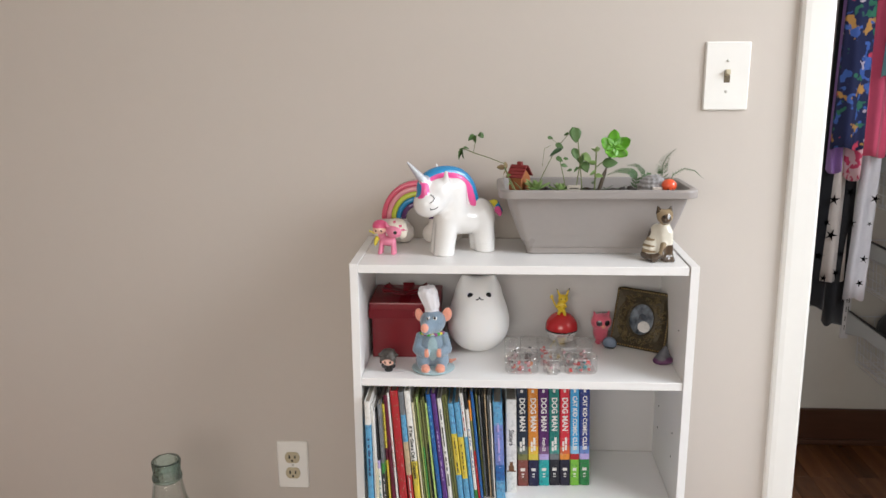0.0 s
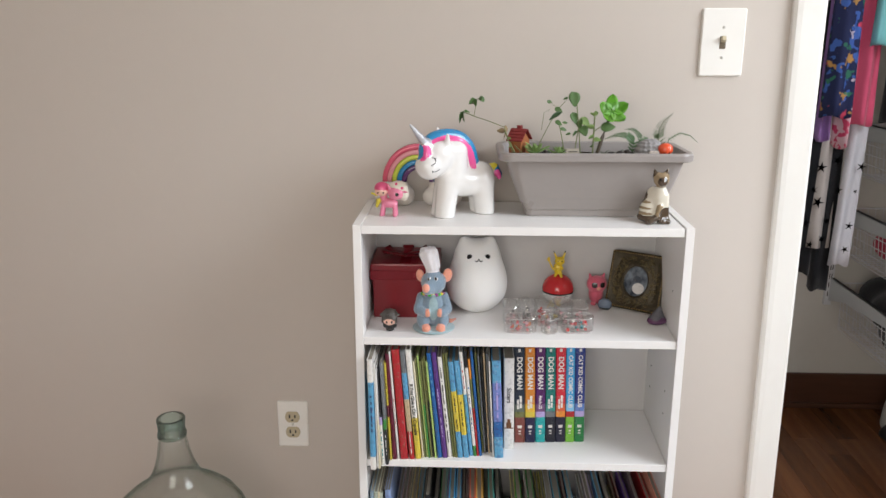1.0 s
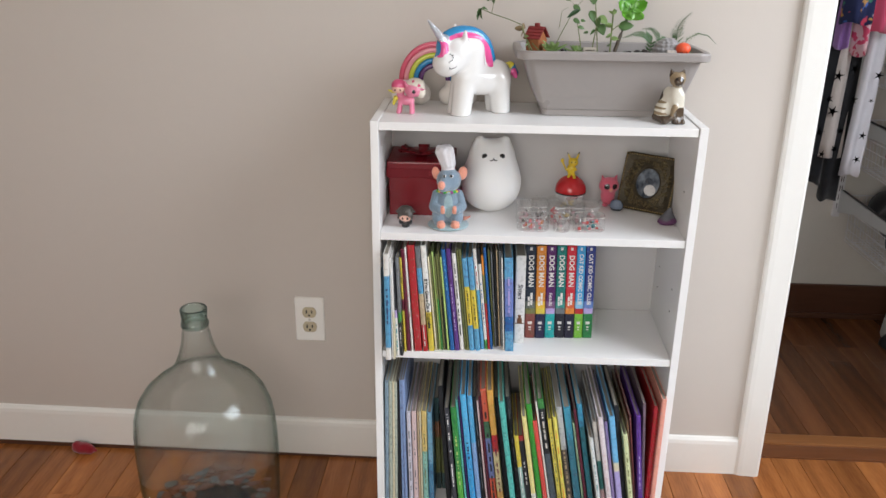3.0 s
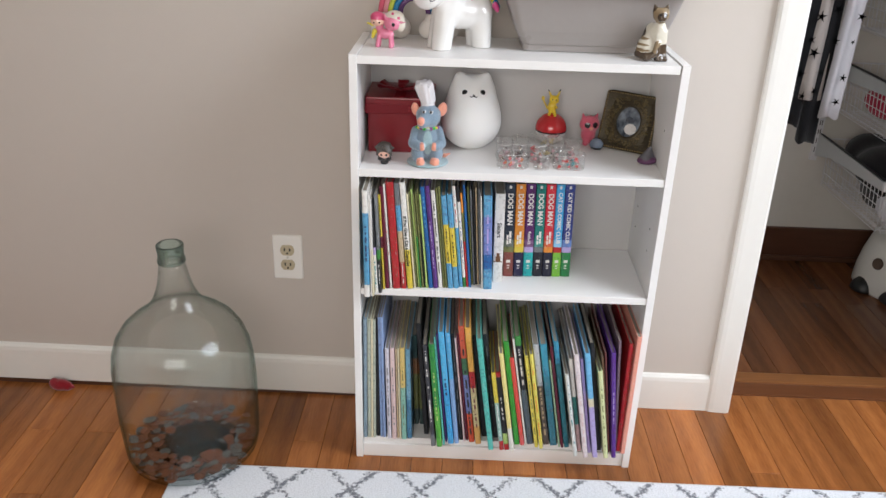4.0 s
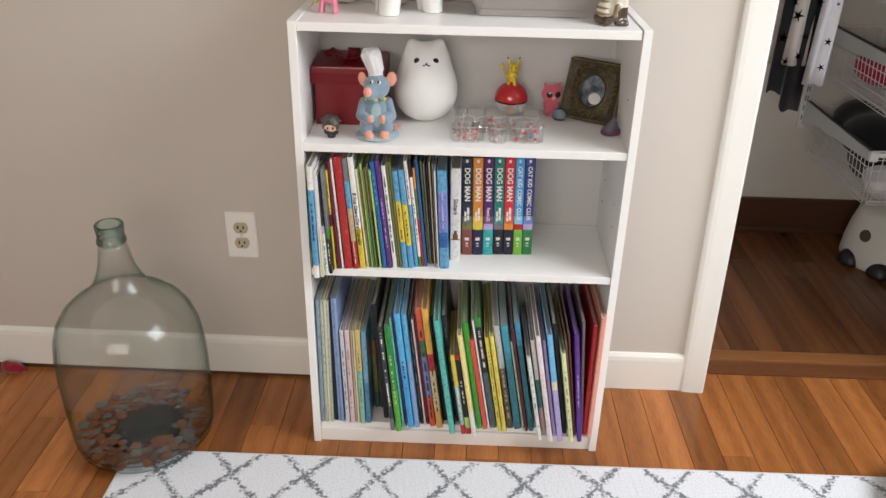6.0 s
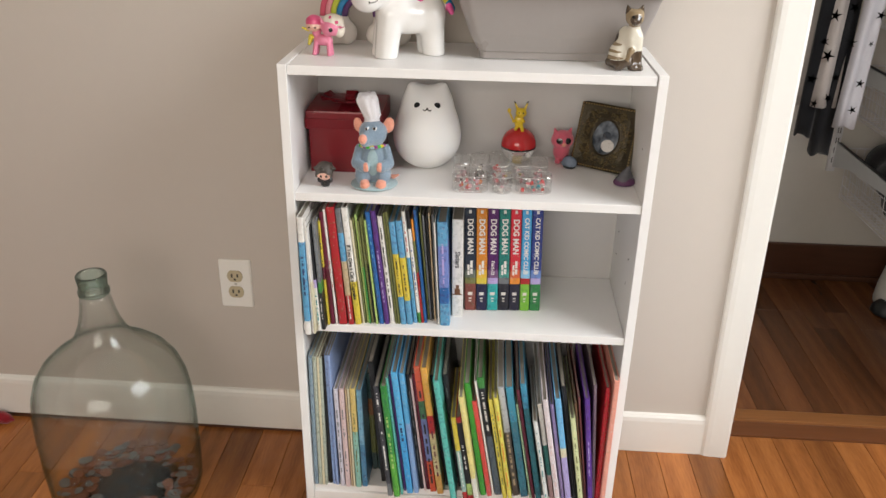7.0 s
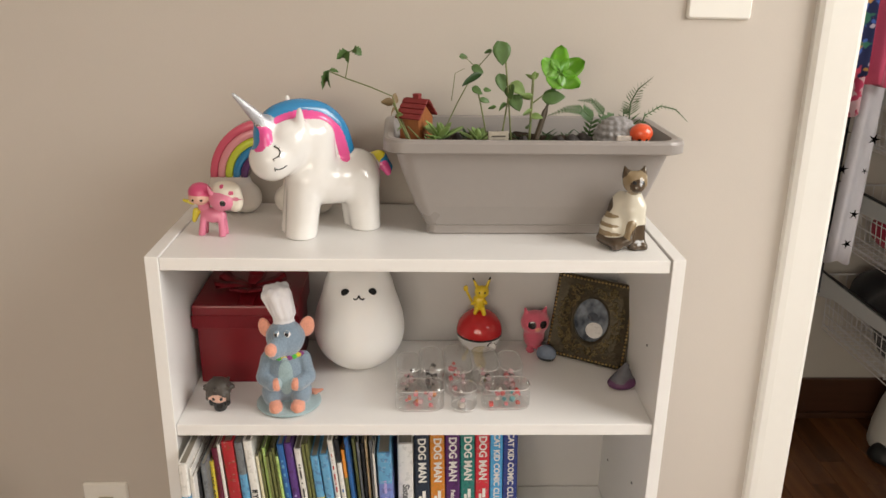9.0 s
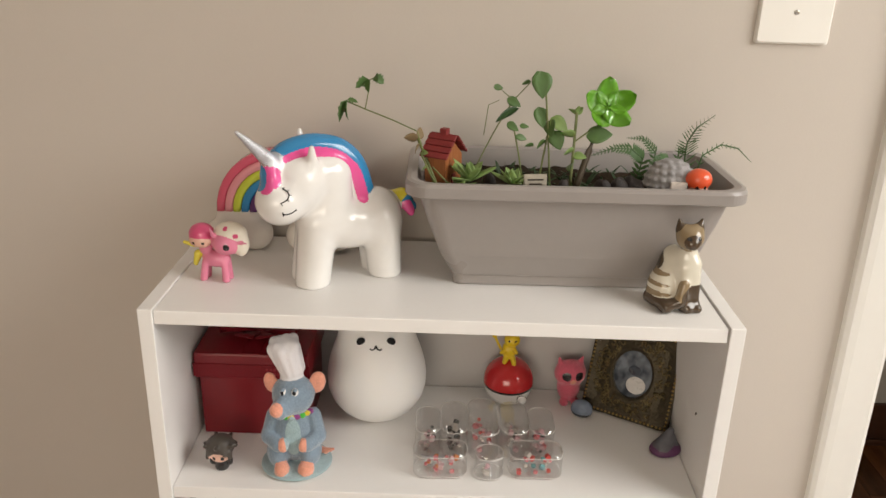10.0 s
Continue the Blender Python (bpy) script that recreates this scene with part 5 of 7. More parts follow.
for i in range(150):
    a, q = rr.uniform(0, 6.28), rr.uniform(1.25, 1.95)
    x, z = 0.025 * q * math.cos(a) * 1.05, 0.031 * q * math.sin(a)
    if abs(x) < fw - 0.007 and abs(z) < fh - 0.007:
        b0 = rr.uniform(0, 6.28)
        tube([(x + 0.004 * math.cos(b0 + t) * (1 - t / 6), -0.003, z + fh + 0.004 * math.sin(b0 + t) * (1 - t / 6)) for t in (0, 0.8, 1.6, 2.4, 3.2, 4.0)], 0.0011, 5, scroll)
tagged(part("scrollwork", scroll, surface("worn_gold", (0.16, 0.12, 0.055), 0.35, 0.5, 300, 0.6, metal=0.7, blotch=0.4), pf, smooth=True), kind="stuff")
m, n, l, b = mat("blurred_photo")
tc, vo, ramp = n.new("ShaderNodeTexCoord"), n.new("ShaderNodeTexNoise"), n.new("ShaderNodeValToRGB")
vo.inputs["Scale"].default_value = 60
l.new(tc.outputs["Object"], vo.inputs[0])
l.new(vo.outputs[0], ramp.inputs[0])
ramp.color_ramp.elements[0].color, ramp.color_ramp.elements[1].color = (0.03, 0.04, 0.055, 1), (0.22, 0.25, 0.29, 1)
ramp.color_ramp.elements[0].position, ramp.color_ramp.elements[1].position = 0.35, 0.65
l.new(ramp.outputs[0], b.inputs["Base Color"])
b.inputs["Roughness"].default_value = 0.15
pic = part("picture", lathe([(0.030, 0), (0.030, 0.001)], 32), m, pf, "plain grey picture", m=pose(0, 0.0045, fh, 90, 0, 0) @ Matrix.Diagonal((1, 1.2, 1, 1)))
part("pale_patch", lathe([(0.013, 0.001), (0.012, 0.0014)], 24), paint((0.68, 0.66, 0.64)), pic, m=pose(0.006, -0.012, 0) @ Matrix.Diagonal((1, 0.75, 1, 1)))
part("dark_patch", lathe([(0.006, 0.001), (0.005, 0.0014)], 24), paint((0.05, 0.06, 0.08)), pic, m=pose(0.001, 0.004, 0) @ Matrix.Diagonal((1.4, 0.9, 1, 1)))

# clear bead box
A_CLEAR = clear_glass("clear_acrylic", (0.945, 0.932, 0.930), 1.0, 0.0, 0.02, (2.0, 0.5, 0.08))
tray = thing("bead_box", "clear plastic bead box with rounded compartments, half full", "storage box", on_shelf(0.381, -0.170, 2))


A_EDGE = surface("frosted_plastic_edge", (0.62, 0.59, 0.57), 0.25, 0.05, 80, 0.02)


def cup(x, y, hx, hy, h, r):
    bm = loft([rounded(x, y, hx * 0.95, hy * 0.95, r, 0), rounded(x, y, hx, hy, r, 0.003), rounded(x, y, hx, hy, r, h - 0.003), rounded(x, y, hx * 0.9, hy * 0.9, r * 0.8, h)])
    bmesh.ops.recalc_face_normals(bm, faces=bm.faces)
    o = part("compartment", bm, A_CLEAR, tray)
    for z, q in ((h - 0.003, 1.0), (0.0025, 0.99)):
        lp = rounded(x, y, hx * q, hy * q, r, z)
        part("rim", tube(lp + lp[:2], 0.00055, 5), A_EDGE, o)


CUPS = [(-0.058, -0.030, 0.032, 0.018, 0.033, 0.013), (0.000, -0.036, 0.017, 0.016, 0.033, 0.0150), (0.056, -0.030, 0.032, 0.018, 0.033, 0.013), (-0.073, 0.019, 0.0155, 0.029, 0.040, 0.0150), (-0.040, 0.024, 0.0165, 0.035, 0.041, 0.016), (-0.004, 0.024, 0.0185, 0.041, 0.042, 0.018), (0.034, 0.024, 0.0175, 0.035, 0.041, 0.016), (0.068, 0.019, 0.0155, 0.029, 0.040, 0.0150)]
for c in CUPS:
    cup(*c)
bead_cols = [paint(c, 0.3) for c in ((0.70, 0.18, 0.20), (0.75, 0.24, 0.06), (0.70, 0.42, 0.45), (0.06, 0.30, 0.32), (0.06, 0.055, 0.05), (0.60, 0.55, 0.50), (0.66, 0.06, 0.05))]
charms = bmesh.new()
rr = random.Random(12)
for i, (x, y, hx, hy, h, r) in enumerate(CUPS):
    pal = [(0, 0, 2, 1), (5, 2, 5, 2), (3, 6, 0, 5), (2, 5, 2, 4), (4, 4, 5, 4), (0, 2, 6, 5), (4, 5, 2, 5), (2, 0, 2, 4)][i]
    for j in range(16 if i != 1 else 5):
        bx, by, bz = x + rr.uniform(-.75, .75) * (hx - 0.005), y + rr.uniform(-.75, .75) * (hy - 0.005), 0.005 + 0.0055 * (j // 6)
        before = len(charms.faces)
        if rr.random() < 0.5:
            bmesh.ops.create_icosphere(charms, subdivisions=1, radius=rr.uniform(0.0022, 0.0036), matrix=Matrix.Translation((bx, by, bz)))
        else:
            bmesh.ops.create_cube(charms, size=0.0055, matrix=pose(bx, by, bz, rr.uniform(0, 90), rr.uniform(0, 90), 0))
        charms.faces.ensure_lookup_table()
        for f in charms.faces[before:]:
            f.material_index = pal[j % 4]
charm = tagged(part("beads", charms, bead_cols), "small coloured beads and charms in the clear box", "beads", kind="stuff")
charm.matrix_basis = tray.matrix_basis.copy()

# ---- planter on the bookcase ----
PL_PLASTIC = surface("taupe_plastic", (0.305, 0.278, 0.263), 0.30, 0.03, 90, 0.02, 0.45, blotch=0.05)
SOIL = surface("potting_soil", (0.035, 0.024, 0.016), 0.95, 0.6, 300, 1.0, 0.1, blotch=0.3)
PX, PY = 0.4620, -0.099
planter = thing("planter_box", "long taupe plastic planter box with a rolled rim", "planter", pose(PX, PY, TOP, 0, 0, 1.2))
bm = loft([rounded(0, 0, hx, hy, r, z, 10) for hx, hy, r, z in (
    (0.128, 0.050, 0.010, 0), (0.131, 0.053, 0.012, 0.001), (0.1315, 0.0535, 0.012, 0.013), (0.134, 0.0565, 0.014, 0.0145), (0.1475, 0.0640, 0.016, 0.040), (0.1625, 0.0715, 0.020, 0.080), (0.1690, 0.0750, 0.022, 0.100), (0.1725, 0.077, 0.024, 0.112),
    (0.1755, 0.079, 0.024, 0.113), (0.185, 0.0885, 0.026, 0.1135), (0.187, 0.0905, 0.026, 0.115), (0.187, 0.0905, 0.026, 0.126), (0.185, 0.089, 0.026, 0.1295), (0.181, 0.085, 0.025, 0.1305), (0.1745, 0.078, 0.023, 0.129),
    (0.172, 0.0755, 0.022, 0.118), (0.168, 0.072, 0.021, 0.100))], True, True)
bmesh.ops.recalc_face_normals(bm, faces=bm.faces)
part("trough", bm, PL_PLASTIC, planter, smooth=False)
bm = bmesh.new()
bmesh.ops.create_grid(bm, x_segments=60, y_segments=26, size=0.5)
for v in bm.verts:
    v.co = Vector((v.co.x * 0.330, v.co.y * 0.138, 0.108 + 0.006 * noise.noise(Vector((v.co.x * 9, v.co.y * 5, 1))) + 0.003 * noise.noise(Vector((v.co.x * 40, v.co.y * 20, 5)))))
part("soil", bm, SOIL, planter, smooth=True)
SOILZ = TOP + 0.106


def leafy(name, c, rough=0.5, trans=0.25):
    m = surface(name, c, rough, 0.18, 120, 0.25, 0.4, blotch=0.15)
    m.node_tree.nodes["Principled BSDF"].inputs["Subsurface Weight"].default_value = trans * 0.4
    m.node_tree.nodes["Principled BSDF"].inputs["Subsurface Radius"].default_value = (0.004, 0.008, 0.002)
    return m


G_MID, G_DARK, G_PALE, G_FERN = leafy("leaf_green", (0.075, 0.145, 0.042)), leafy("dark_leaf_green", (0.025, 0.058, 0.018)), leafy("pale_leaf_green", (0.20, 0.30, 0.10)), leafy("fern_green", (0.048, 0.105, 0.030))
G_STEM, G_BROWN = leafy("stem_green", (0.16, 0.19, 0.07)), leafy("dry_leaf_brown", (0.20, 0.14, 0.07))


def leaf_mesh(length, width, fold=0.25, droop=0.2, tip=1.0, lobes=0, bm=None, m=None):
    """A leaf along +x with a midrib fold, a droop and real thickness."""
    bm = bm or bmesh.new()
    n = 9
    rows_up, rows_dn = [], []
    for i in range(n):
        t = i / (n - 1)
        w = width * 0.5 * (math.sin(math.pi * min(1, t ** 0.75)) ** tip * 0.97 + 0.03)
        if lobes:
            w *= 0.72 + 0.34 * math.cos(2 * math.pi * lobes * t) ** 2
        z = -droop * length * t * t
        up, dn = [], []
        for s in (-1, -0.5, 0, 0.5, 1):
            p = Vector((length * t, s * w, z + abs(s) * w * fold))
            q = p - Vector((0, 0, 0.0005))
            if m is not None:
                p, q = m @ p, m @ q
            up.append(bm.verts.new(p))
            dn.append(bm.verts.new(q))
        rows_up.append(up)
        rows_dn.append(dn)
    for i in range(n - 1):
        for j in range(4):
            bm.faces.new((rows_up[i][j], rows_up[i + 1][j], rows_up[i + 1][j + 1], rows_up[i][j + 1]))
            bm.faces.new((rows_dn[i][j], rows_dn[i][j + 1], rows_dn[i + 1][j + 1], rows_dn[i + 1][j]))
        for j in (0, 4):
            bm.faces.new((rows_up[i][j], rows_dn[i][j], rows_dn[i + 1][j], rows_up[i + 1][j]))
    return bm


def aim(at, heading, pitch, roll=0):
    """A leaf's place: heading round z, pitch up, roll about its own length."""
    return Matrix.Translation(at) @ Euler((0, 0, radians(heading))).to_matrix().to_4x4() @ Euler((0, radians(-pitch), 0)).to_matrix().to_4x4() @ Euler((radians(roll), 0, 0)).to_matrix().to_4x4()


def bend(a, b, sag, n=7):
    a, b = Vector(a), Vector(b)
    return [a.lerp(b, i / (n - 1)) + Vector((0, 0, sag * math.sin(math.pi * i / (n - 1)))) for i in range(n)]


def plant(name, label, stems, leaves, stem_mat=G_STEM, leaf_mat=G_MID):
    """stems: (points, radius); leaves: (place, heading, pitch, roll, length, width, lobes, material or None)."""
    t = thing(name, label, "plant")
    for pts, r in stems:
        part("stem", tube(pts, r, 6), stem_mat, t, smooth=True)
    for at, hd, pt, ro, ln, wd, lb, mt in leaves:
        bm = leaf_mesh(ln * 0.86, wd * 0.86, 0.22, 0.25, 0.8, lb)
        bmesh.ops.recalc_face_normals(bm, faces=bm.faces)
        part("leaf", bm, mt or leaf_mat, t, smooth=True, m=aim(at, hd, pt, ro))
    return t


# trailing columbine stem that reaches out over the unicorn
plant("trailing_plant", "thin trailing stem with lobed green leaves", [
    ([(0.312, -0.145, SOILZ), (0.300, -0.140, 1.075), (0.287, -0.130, 1.114), (0.258, -0.120, 1.124), (0.227, -0.110, 1.133), (0.207, -0.110, 1.141)], 0.0009),
    ([(0.227, -0.110, 1.133), (0.230, -0.107, 1.150), (0.230, -0.105, 1.164)], 0.0007), ([(0.230, -0.105, 1.164), (0.238, -0.104, 1.168)], 0.0006)],
    [((0.207, -0.110, 1.143), 250, -62, 60, 0.026, 0.020, 2, None), ((0.207, -0.110, 1.143), 205, -55, 55, 0.030, 0.018, 2, None), ((0.207, -0.110, 1.143), 5, -2, 30, 0.014, 0.010, 2, None),
     ((0.230, -0.105, 1.166), 190, -25, 55, 0.020, 0.018, 2, None), ((0.230, -0.105, 1.166), 262, -50, 40, 0.018, 0.014, 2, None), ((0.238, -0.104, 1.170), 350, -40, 60, 0.015, 0.014, 2, None), ((0.238, -0.104, 1.170), 280, -20, 60, 0.012, 0.012, 2, None)])
plant("withered_sprig", "withered brown-green sprig at the planter's end", [
    ([(0.325, -0.160, SOILZ), (0.310, -0.155, 1.062), (0.296, -0.14, 1.090), (0.288, -0.132, 1.106)], 0.0016), ([(0.316, -0.165, 1.055), (0.304, -0.165, 1.074), (0.292, -0.150, 1.095)], 0.0010), ([(0.34, -0.165, 1.058), (0.322, -0.17, 1.068), (0.306, -0.168, 1.084)], 0.0010)],
    [((0.288, -0.132, 1.106), 170, 10, 70, 0.018, 0.014, 0, G_BROWN), ((0.288, -0.132, 1.106), 60, 50, 70, 0.018, 0.013, 0, G_BROWN), ((0.290, -0.135, 1.10), 230, -30, 60, 0.015, 0.012, 0, G_BROWN), ((0.292, -0.140, 1.092), 300, 20, 50, 0.014, 0.009, 0, G_PALE), ((0.300, -0.150, 1.08), 220, -10, 50, 0.013, 0.008, 0, G_PALE)])
# the bushy plant in the middle
plant("leafy_plant", "upright houseplant with rounded green leaves", [
    (bend((0.440, -0.120, SOILZ), (0.428, -0.116, 1.160), 0.006), 0.0012), (bend((0.428, -0.115, 1.155), (0.416, -0.114, 1.172), 0.002, 4), 0.0008), (bend((0.410, -0.12, SOILZ), (0.392, -0.128, 1.128), 0.004), 0.0010),
    (bend((0.425, -0.12, SOILZ), (0.436, -0.112, 1.128), 0.0), 0.0011), (bend((0.350, -0.115, 1.062), (0.393, -0.11, 1.148), 0.004), 0.0008), (bend((0.393, -0.11, 1.148), (0.410, -0.112, 1.168), 0.0, 4), 0.0006), (bend((0.362, -0.10, 1.105), (0.366, -0.10, 1.140), 0, 4), 0.0005), (bend((0.366, -0.10, 1.140), (0.378, -0.10, 1.146), 0, 3), 0.0004), (bend((0.393, -0.11, 1.148), (0.376, -0.11, 1.162), 0, 3), 0.0005)],
    [((0.421, -0.114, 1.182), 285, -62, 12, 0.034, 0.027, 0, None), ((0.420, -0.114, 1.181), 205, -35, 40, 0.018, 0.016, 0, None), ((0.411, -0.114, 1.170), 190, -5, 55, 0.013, 0.008, 0, None),
     ((0.370, -0.11, 1.162), 10, 0, 60, 0.014, 0.009, 0, None), ((0.386, -0.11, 1.150), 340, -22, 60, 0.020, 0.013, 0, None),
     ((0.398, -0.13, 1.143), 195, -18, 62, 0.036, 0.014, 0, G_DARK), ((0.386, -0.13, 1.127), 330, -25, 60, 0.018, 0.011, 0, None), ((0.400, -0.13, 1.124), 350, 0, 60, 0.012, 0.007, 0, None), ((0.396, -0.13, 1.112), 0, -10, 60, 0.016, 0.009, 0, None),
     ((0.421, -0.112, 1.142), 300, -55, 20, 0.027, 0.019, 0, None), ((0.436, -0.112, 1.130), 330, -25, 50, 0.027, 0.020, 0, G_PALE), ((0.436, -0.112, 1.128), 260, -40, 40, 0.024, 0.020, 0, None), ((0.440, -0.114, 1.116), 300, -50, 35, 0.026, 0.022, 0, None), ((0.432, -0.116, 1.105), 190, -30, 50, 0.016, 0.012, 0, None), ((0.418, -0.12, 1.10), 200, 10, 50, 0.014, 0.009, 0, None)])
plant("round_leaf_plant", "small houseplant with round pale leaves", [
    (bend((0.462, -0.125, SOILZ), (0.464, -0.118, 1.140), 0.0), 0.0017), (bend((0.463, -0.12, 1.105), (0.478, -0.12, 1.117), 0, 4), 0.0010)],
    [((0.476, -0.12, 1.112), 350, 12, 62, 0.034, 0.024, 0, G_MID), ((0.464, -0.12, 1.112), 195, 25, 60, 0.022, 0.013, 0, G_PALE), ((0.464, -0.118, 1.136), 20, 50, 55, 0.013, 0.008, 0, G_PALE), ((0.464, -0.118, 1.136), 160, 40, 55, 0.013, 0.008, 0, G_PALE), ((0.464, -0.118, 1.136), 270, 75, 20, 0.014, 0.008, 0, G_PALE), ((0.463, -0.121, 1.095), 215, 5, 55, 0.020, 0.014, 0, G_PALE), ((0.463, -0.121, 1.090), 330, 5, 50, 0.018, 0.012, 0, G_PALE), ((0.463, -0.125, 1.082), 240, -5, 45, 0.020, 0.015, 0, G_MID)])


def succulent(x, y, z, n, size, seed):
    r = random.Random(seed)
    t = thing("succulent", "small rosette of pointed pale green leaves", "plant", group="succulents")
    for i in range(n):
        ring = i % 3
        bm = leaf_mesh(size * (1.0 - 0.2 * ring) * r.uniform(0.85, 1.1), size * 0.36, 0.5, -0.15, 0.8)
        bmesh.ops.recalc_face_normals(bm, faces=bm.faces)
        part("leaf", bm, G_PALE, t, smooth=True, m=aim((x, y, z), 360 * i / n * 1.62 + r.uniform(-12, 12), 18 + 22 * ring + r.uniform(-8, 8)))


succulent(0.347, -0.150, 1.064, 14, 0.037, 1)
succulent(0.394, -0.152, 1.062, 12, 0.030, 2)
succulent(0.336, -0.162, 1.058, 8, 0.022, 3)


def frond(bm, pts, size, per=9, flat=0.25):
    """A frond: a midrib with paired leaflets that shrink to the tip."""
    pts = [Vector(p) for p in pts]
    tube(pts, [0.0009] * (len(pts) - 1) + [0.0003], 5, bm)
    total = (len(pts) - 1) * per
    for i in range(1, total):
        t = i / total * (len(pts) - 1)
        k = min(int(t), len(pts) - 2)
        p, d = pts[k].lerp(pts[k + 1], t - k), (pts[k + 1] - pts[k]).normalized()
        side = d.cross(Vector((0, -0.9, 0.35))).normalized()
        ln = size * (1 - (i / total) ** 1.6) * 0.9 + size * 0.12
        for s in (-1, 1):
            tip = p + (side * s + d * 0.75).normalized() * ln
            w = d * ln * flat
            a, b, c = bm.verts.new(p - w * 0.3), bm.verts.new(p.lerp(tip, 0.5) - w * 0.6 + Vector((0, -0.0004, 0))), bm.verts.new(tip)
            e, f = bm.verts.new(p.lerp(tip, 0.5) + w * 0.6), bm.verts.new(p + w * 0.3)
            bm.faces.new((a, b, c, e, f))


fern = thing("fern", "feathery fern with fine dark green fronds", "plant")
for pts, size, per, fl in (
        ([(0.598, -0.100, SOILZ), (0.594, -0.105, 1.090), (0.592, -0.114, 1.108), (0.597, -0.124, 1.126), (0.612, -0.136, 1.144)], 0.020, 5, 0.11),
        ([(0.606, -0.100, SOILZ), (0.617, -0.095, 1.088), (0.640, -0.085, 1.099), (0.662, -0.080, 1.094), (0.680, -0.080, 1.078)], 0.007, 4, 0.25),
        ([(0.540, -0.105, SOILZ), (0.545, -0.110, 1.086), (0.530, -0.115, 1.098), (0.508, -0.118, 1.099), (0.484, -0.120, 1.090)], 0.013, 6, 0.35),
        ([(0.560, -0.100, SOILZ), (0.560, -0.103, 1.092), (0.545, -0.104, 1.108), (0.525, -0.104, 1.108)], 0.010, 6, 0.35),
        ([(0.575, -0.110, SOILZ), (0.572, -0.118, 1.086), (0.560, -0.126, 1.092), (0.546, -0.135, 1.086)], 0.012, 6, 0.35),
        ([(0.585, -0.095, SOILZ), (0.588, -0.100, 1.092), (0.595, -0.110, 1.102)], 0.010, 6, 0.3)):
    bm = bmesh.new()
    frond(bm, pts, size, per, fl)
    part("frond", bm, G_FERN, fern)

# green plastic flower on a dark stem
F_GREEN = surface("green_translucent_plastic", (0.24, 0.60, 0.06), 0.15, 0.1, 60, 0.02)
F_GREEN.node_tree.nodes["Principled BSDF"].inputs["Transmission Weight"].default_value = 0.3
flower = thing("plastic_flower", "translucent green plastic flower on a dark stem", "ornament")
part("stem", tube(bend((0.466, -0.130, SOILZ), (0.497, -0.107, 1.138), 0.003), [0.0042, 0.004, 0.0038, 0.0036, 0.0034, 0.003, 0.0028], 8), surface("brown_plastic", (0.055, 0.038, 0.02), 0.5), flower, smooth=True)
fm = Matrix.Translation((0.499, -0.110, 1.144)) @ Euler((radians(62), radians(0), radians(10))).to_matrix().to_4x4()
for i in range(5):
    a = 72 * i + 18
    bm = leaf_mesh(0.033, 0.027, 0.30, -0.22, 0.5)
    for v in bm.verts:
        v.co.z -= 0.006 * math.sin(math.pi * min(1, v.co.x / 0.033))
    bmesh.ops.solidify(bm, geom=bm.faces[:], thickness=0.0005)
    bmesh.ops.recalc_face_normals(bm, faces=bm.faces)
    part("petal", bm, F_GREEN, flower, smooth=True, m=fm @ Euler((0, radians(-12), radians(a))).to_matrix().to_4x4())

# little wooden house
H_ROOF, H_WALL = surface("red_stained_roof", (0.20, 0.018, 0.018), 0.6, 0.2, 160, 0.3), surface("orange_wood", (0.30, 0.098, 0.028), 0.55, 0.3, 120, 0.3, stretch=(4, 4, 0.5))
house = thing("toy_house", "tiny wooden house with a red shingled roof", "ornament", pose(0.317, -0.126, 1.044, 0, 0, 62) @ Matrix.Scale(1.08, 4))
bm = loft([[(x, y, z) for x, z in ((-0.018, 0), (0.018, 0), (0.018, 0.040), (0, 0.055), (-0.018, 0.040))] for y in (-0.012, 0.012)])
bmesh.ops.recalc_face_normals(bm, faces=bm.faces)
part("wall", bm, H_WALL, house)
for s in (-1, 1):
    for i in range(4):
        x0, z0 = 0.004 + 0.0055 * i, 0.0595 - 0.0052 * i
        bm = box((-0.0035, -0.016, -0.0012), (0.0035, 0.016, 0.0012), 0.0005, 1)
        part("shingle", bm, H_ROOF, house, m=pose(s * x0, 0, z0, 0, s * 38, 0))
part("chimney", box((-0.003, -0.004, 0.055), (0.005, 0.004, 0.068), 0.0008), H_ROOF, house)
part("door", box((-0.004, -0.0128, 0.004), (0.004, -0.0119, 0.022), 0.0003), H_ROOF, house)

# marker, mushroom, domed hut, bark
sign = thing("plant_marker", "small pale stone plant marker with tiny print", "sign", pose(0.419, -0.161, 1.044, -8, 0, 8))
part("slab", box((-0.013, -0.002, 0), (0.013, 0.002, 0.033), 0.0012), surface("cast_stone", (0.36, 0.32, 0.26), 0.8, 0.2, 200, 0.4), sign)
for z, q in ((0.027, 0.009), (0.022, 0.007), (0.017, 0.009), (0.012, 0.006)):
    part("print", box((-q, -0.0024, z - 0.0009), (q, -0.0019, z + 0.0009)), paint((0.06, 0.05, 0.04)), sign)
MU_RED = gloss("orange_red_glaze", (0.72, 0.09, 0.03), 0.3)
figure("toy_mushroom", "tiny orange-red toy mushroom hut at the planter's rim", "ornament", pose(0.597, -0.158, 1.050), [ell((0, 0, 0.027), (0.0145, 0.0125, 0.012)), ell((0, -0.001, 0.015), (0.0105, 0.010, 0.014), 1)], [MU_RED, T_SKIN, C_DARK], [ell((-0.004, -0.012, 0.019), (0.002, 0.006, 0.003), 2), ell((0.005, -0.012, 0.019), (0.002, 0.006, 0.003), 2)], cell=0.0012, k=0.001, flat=False)
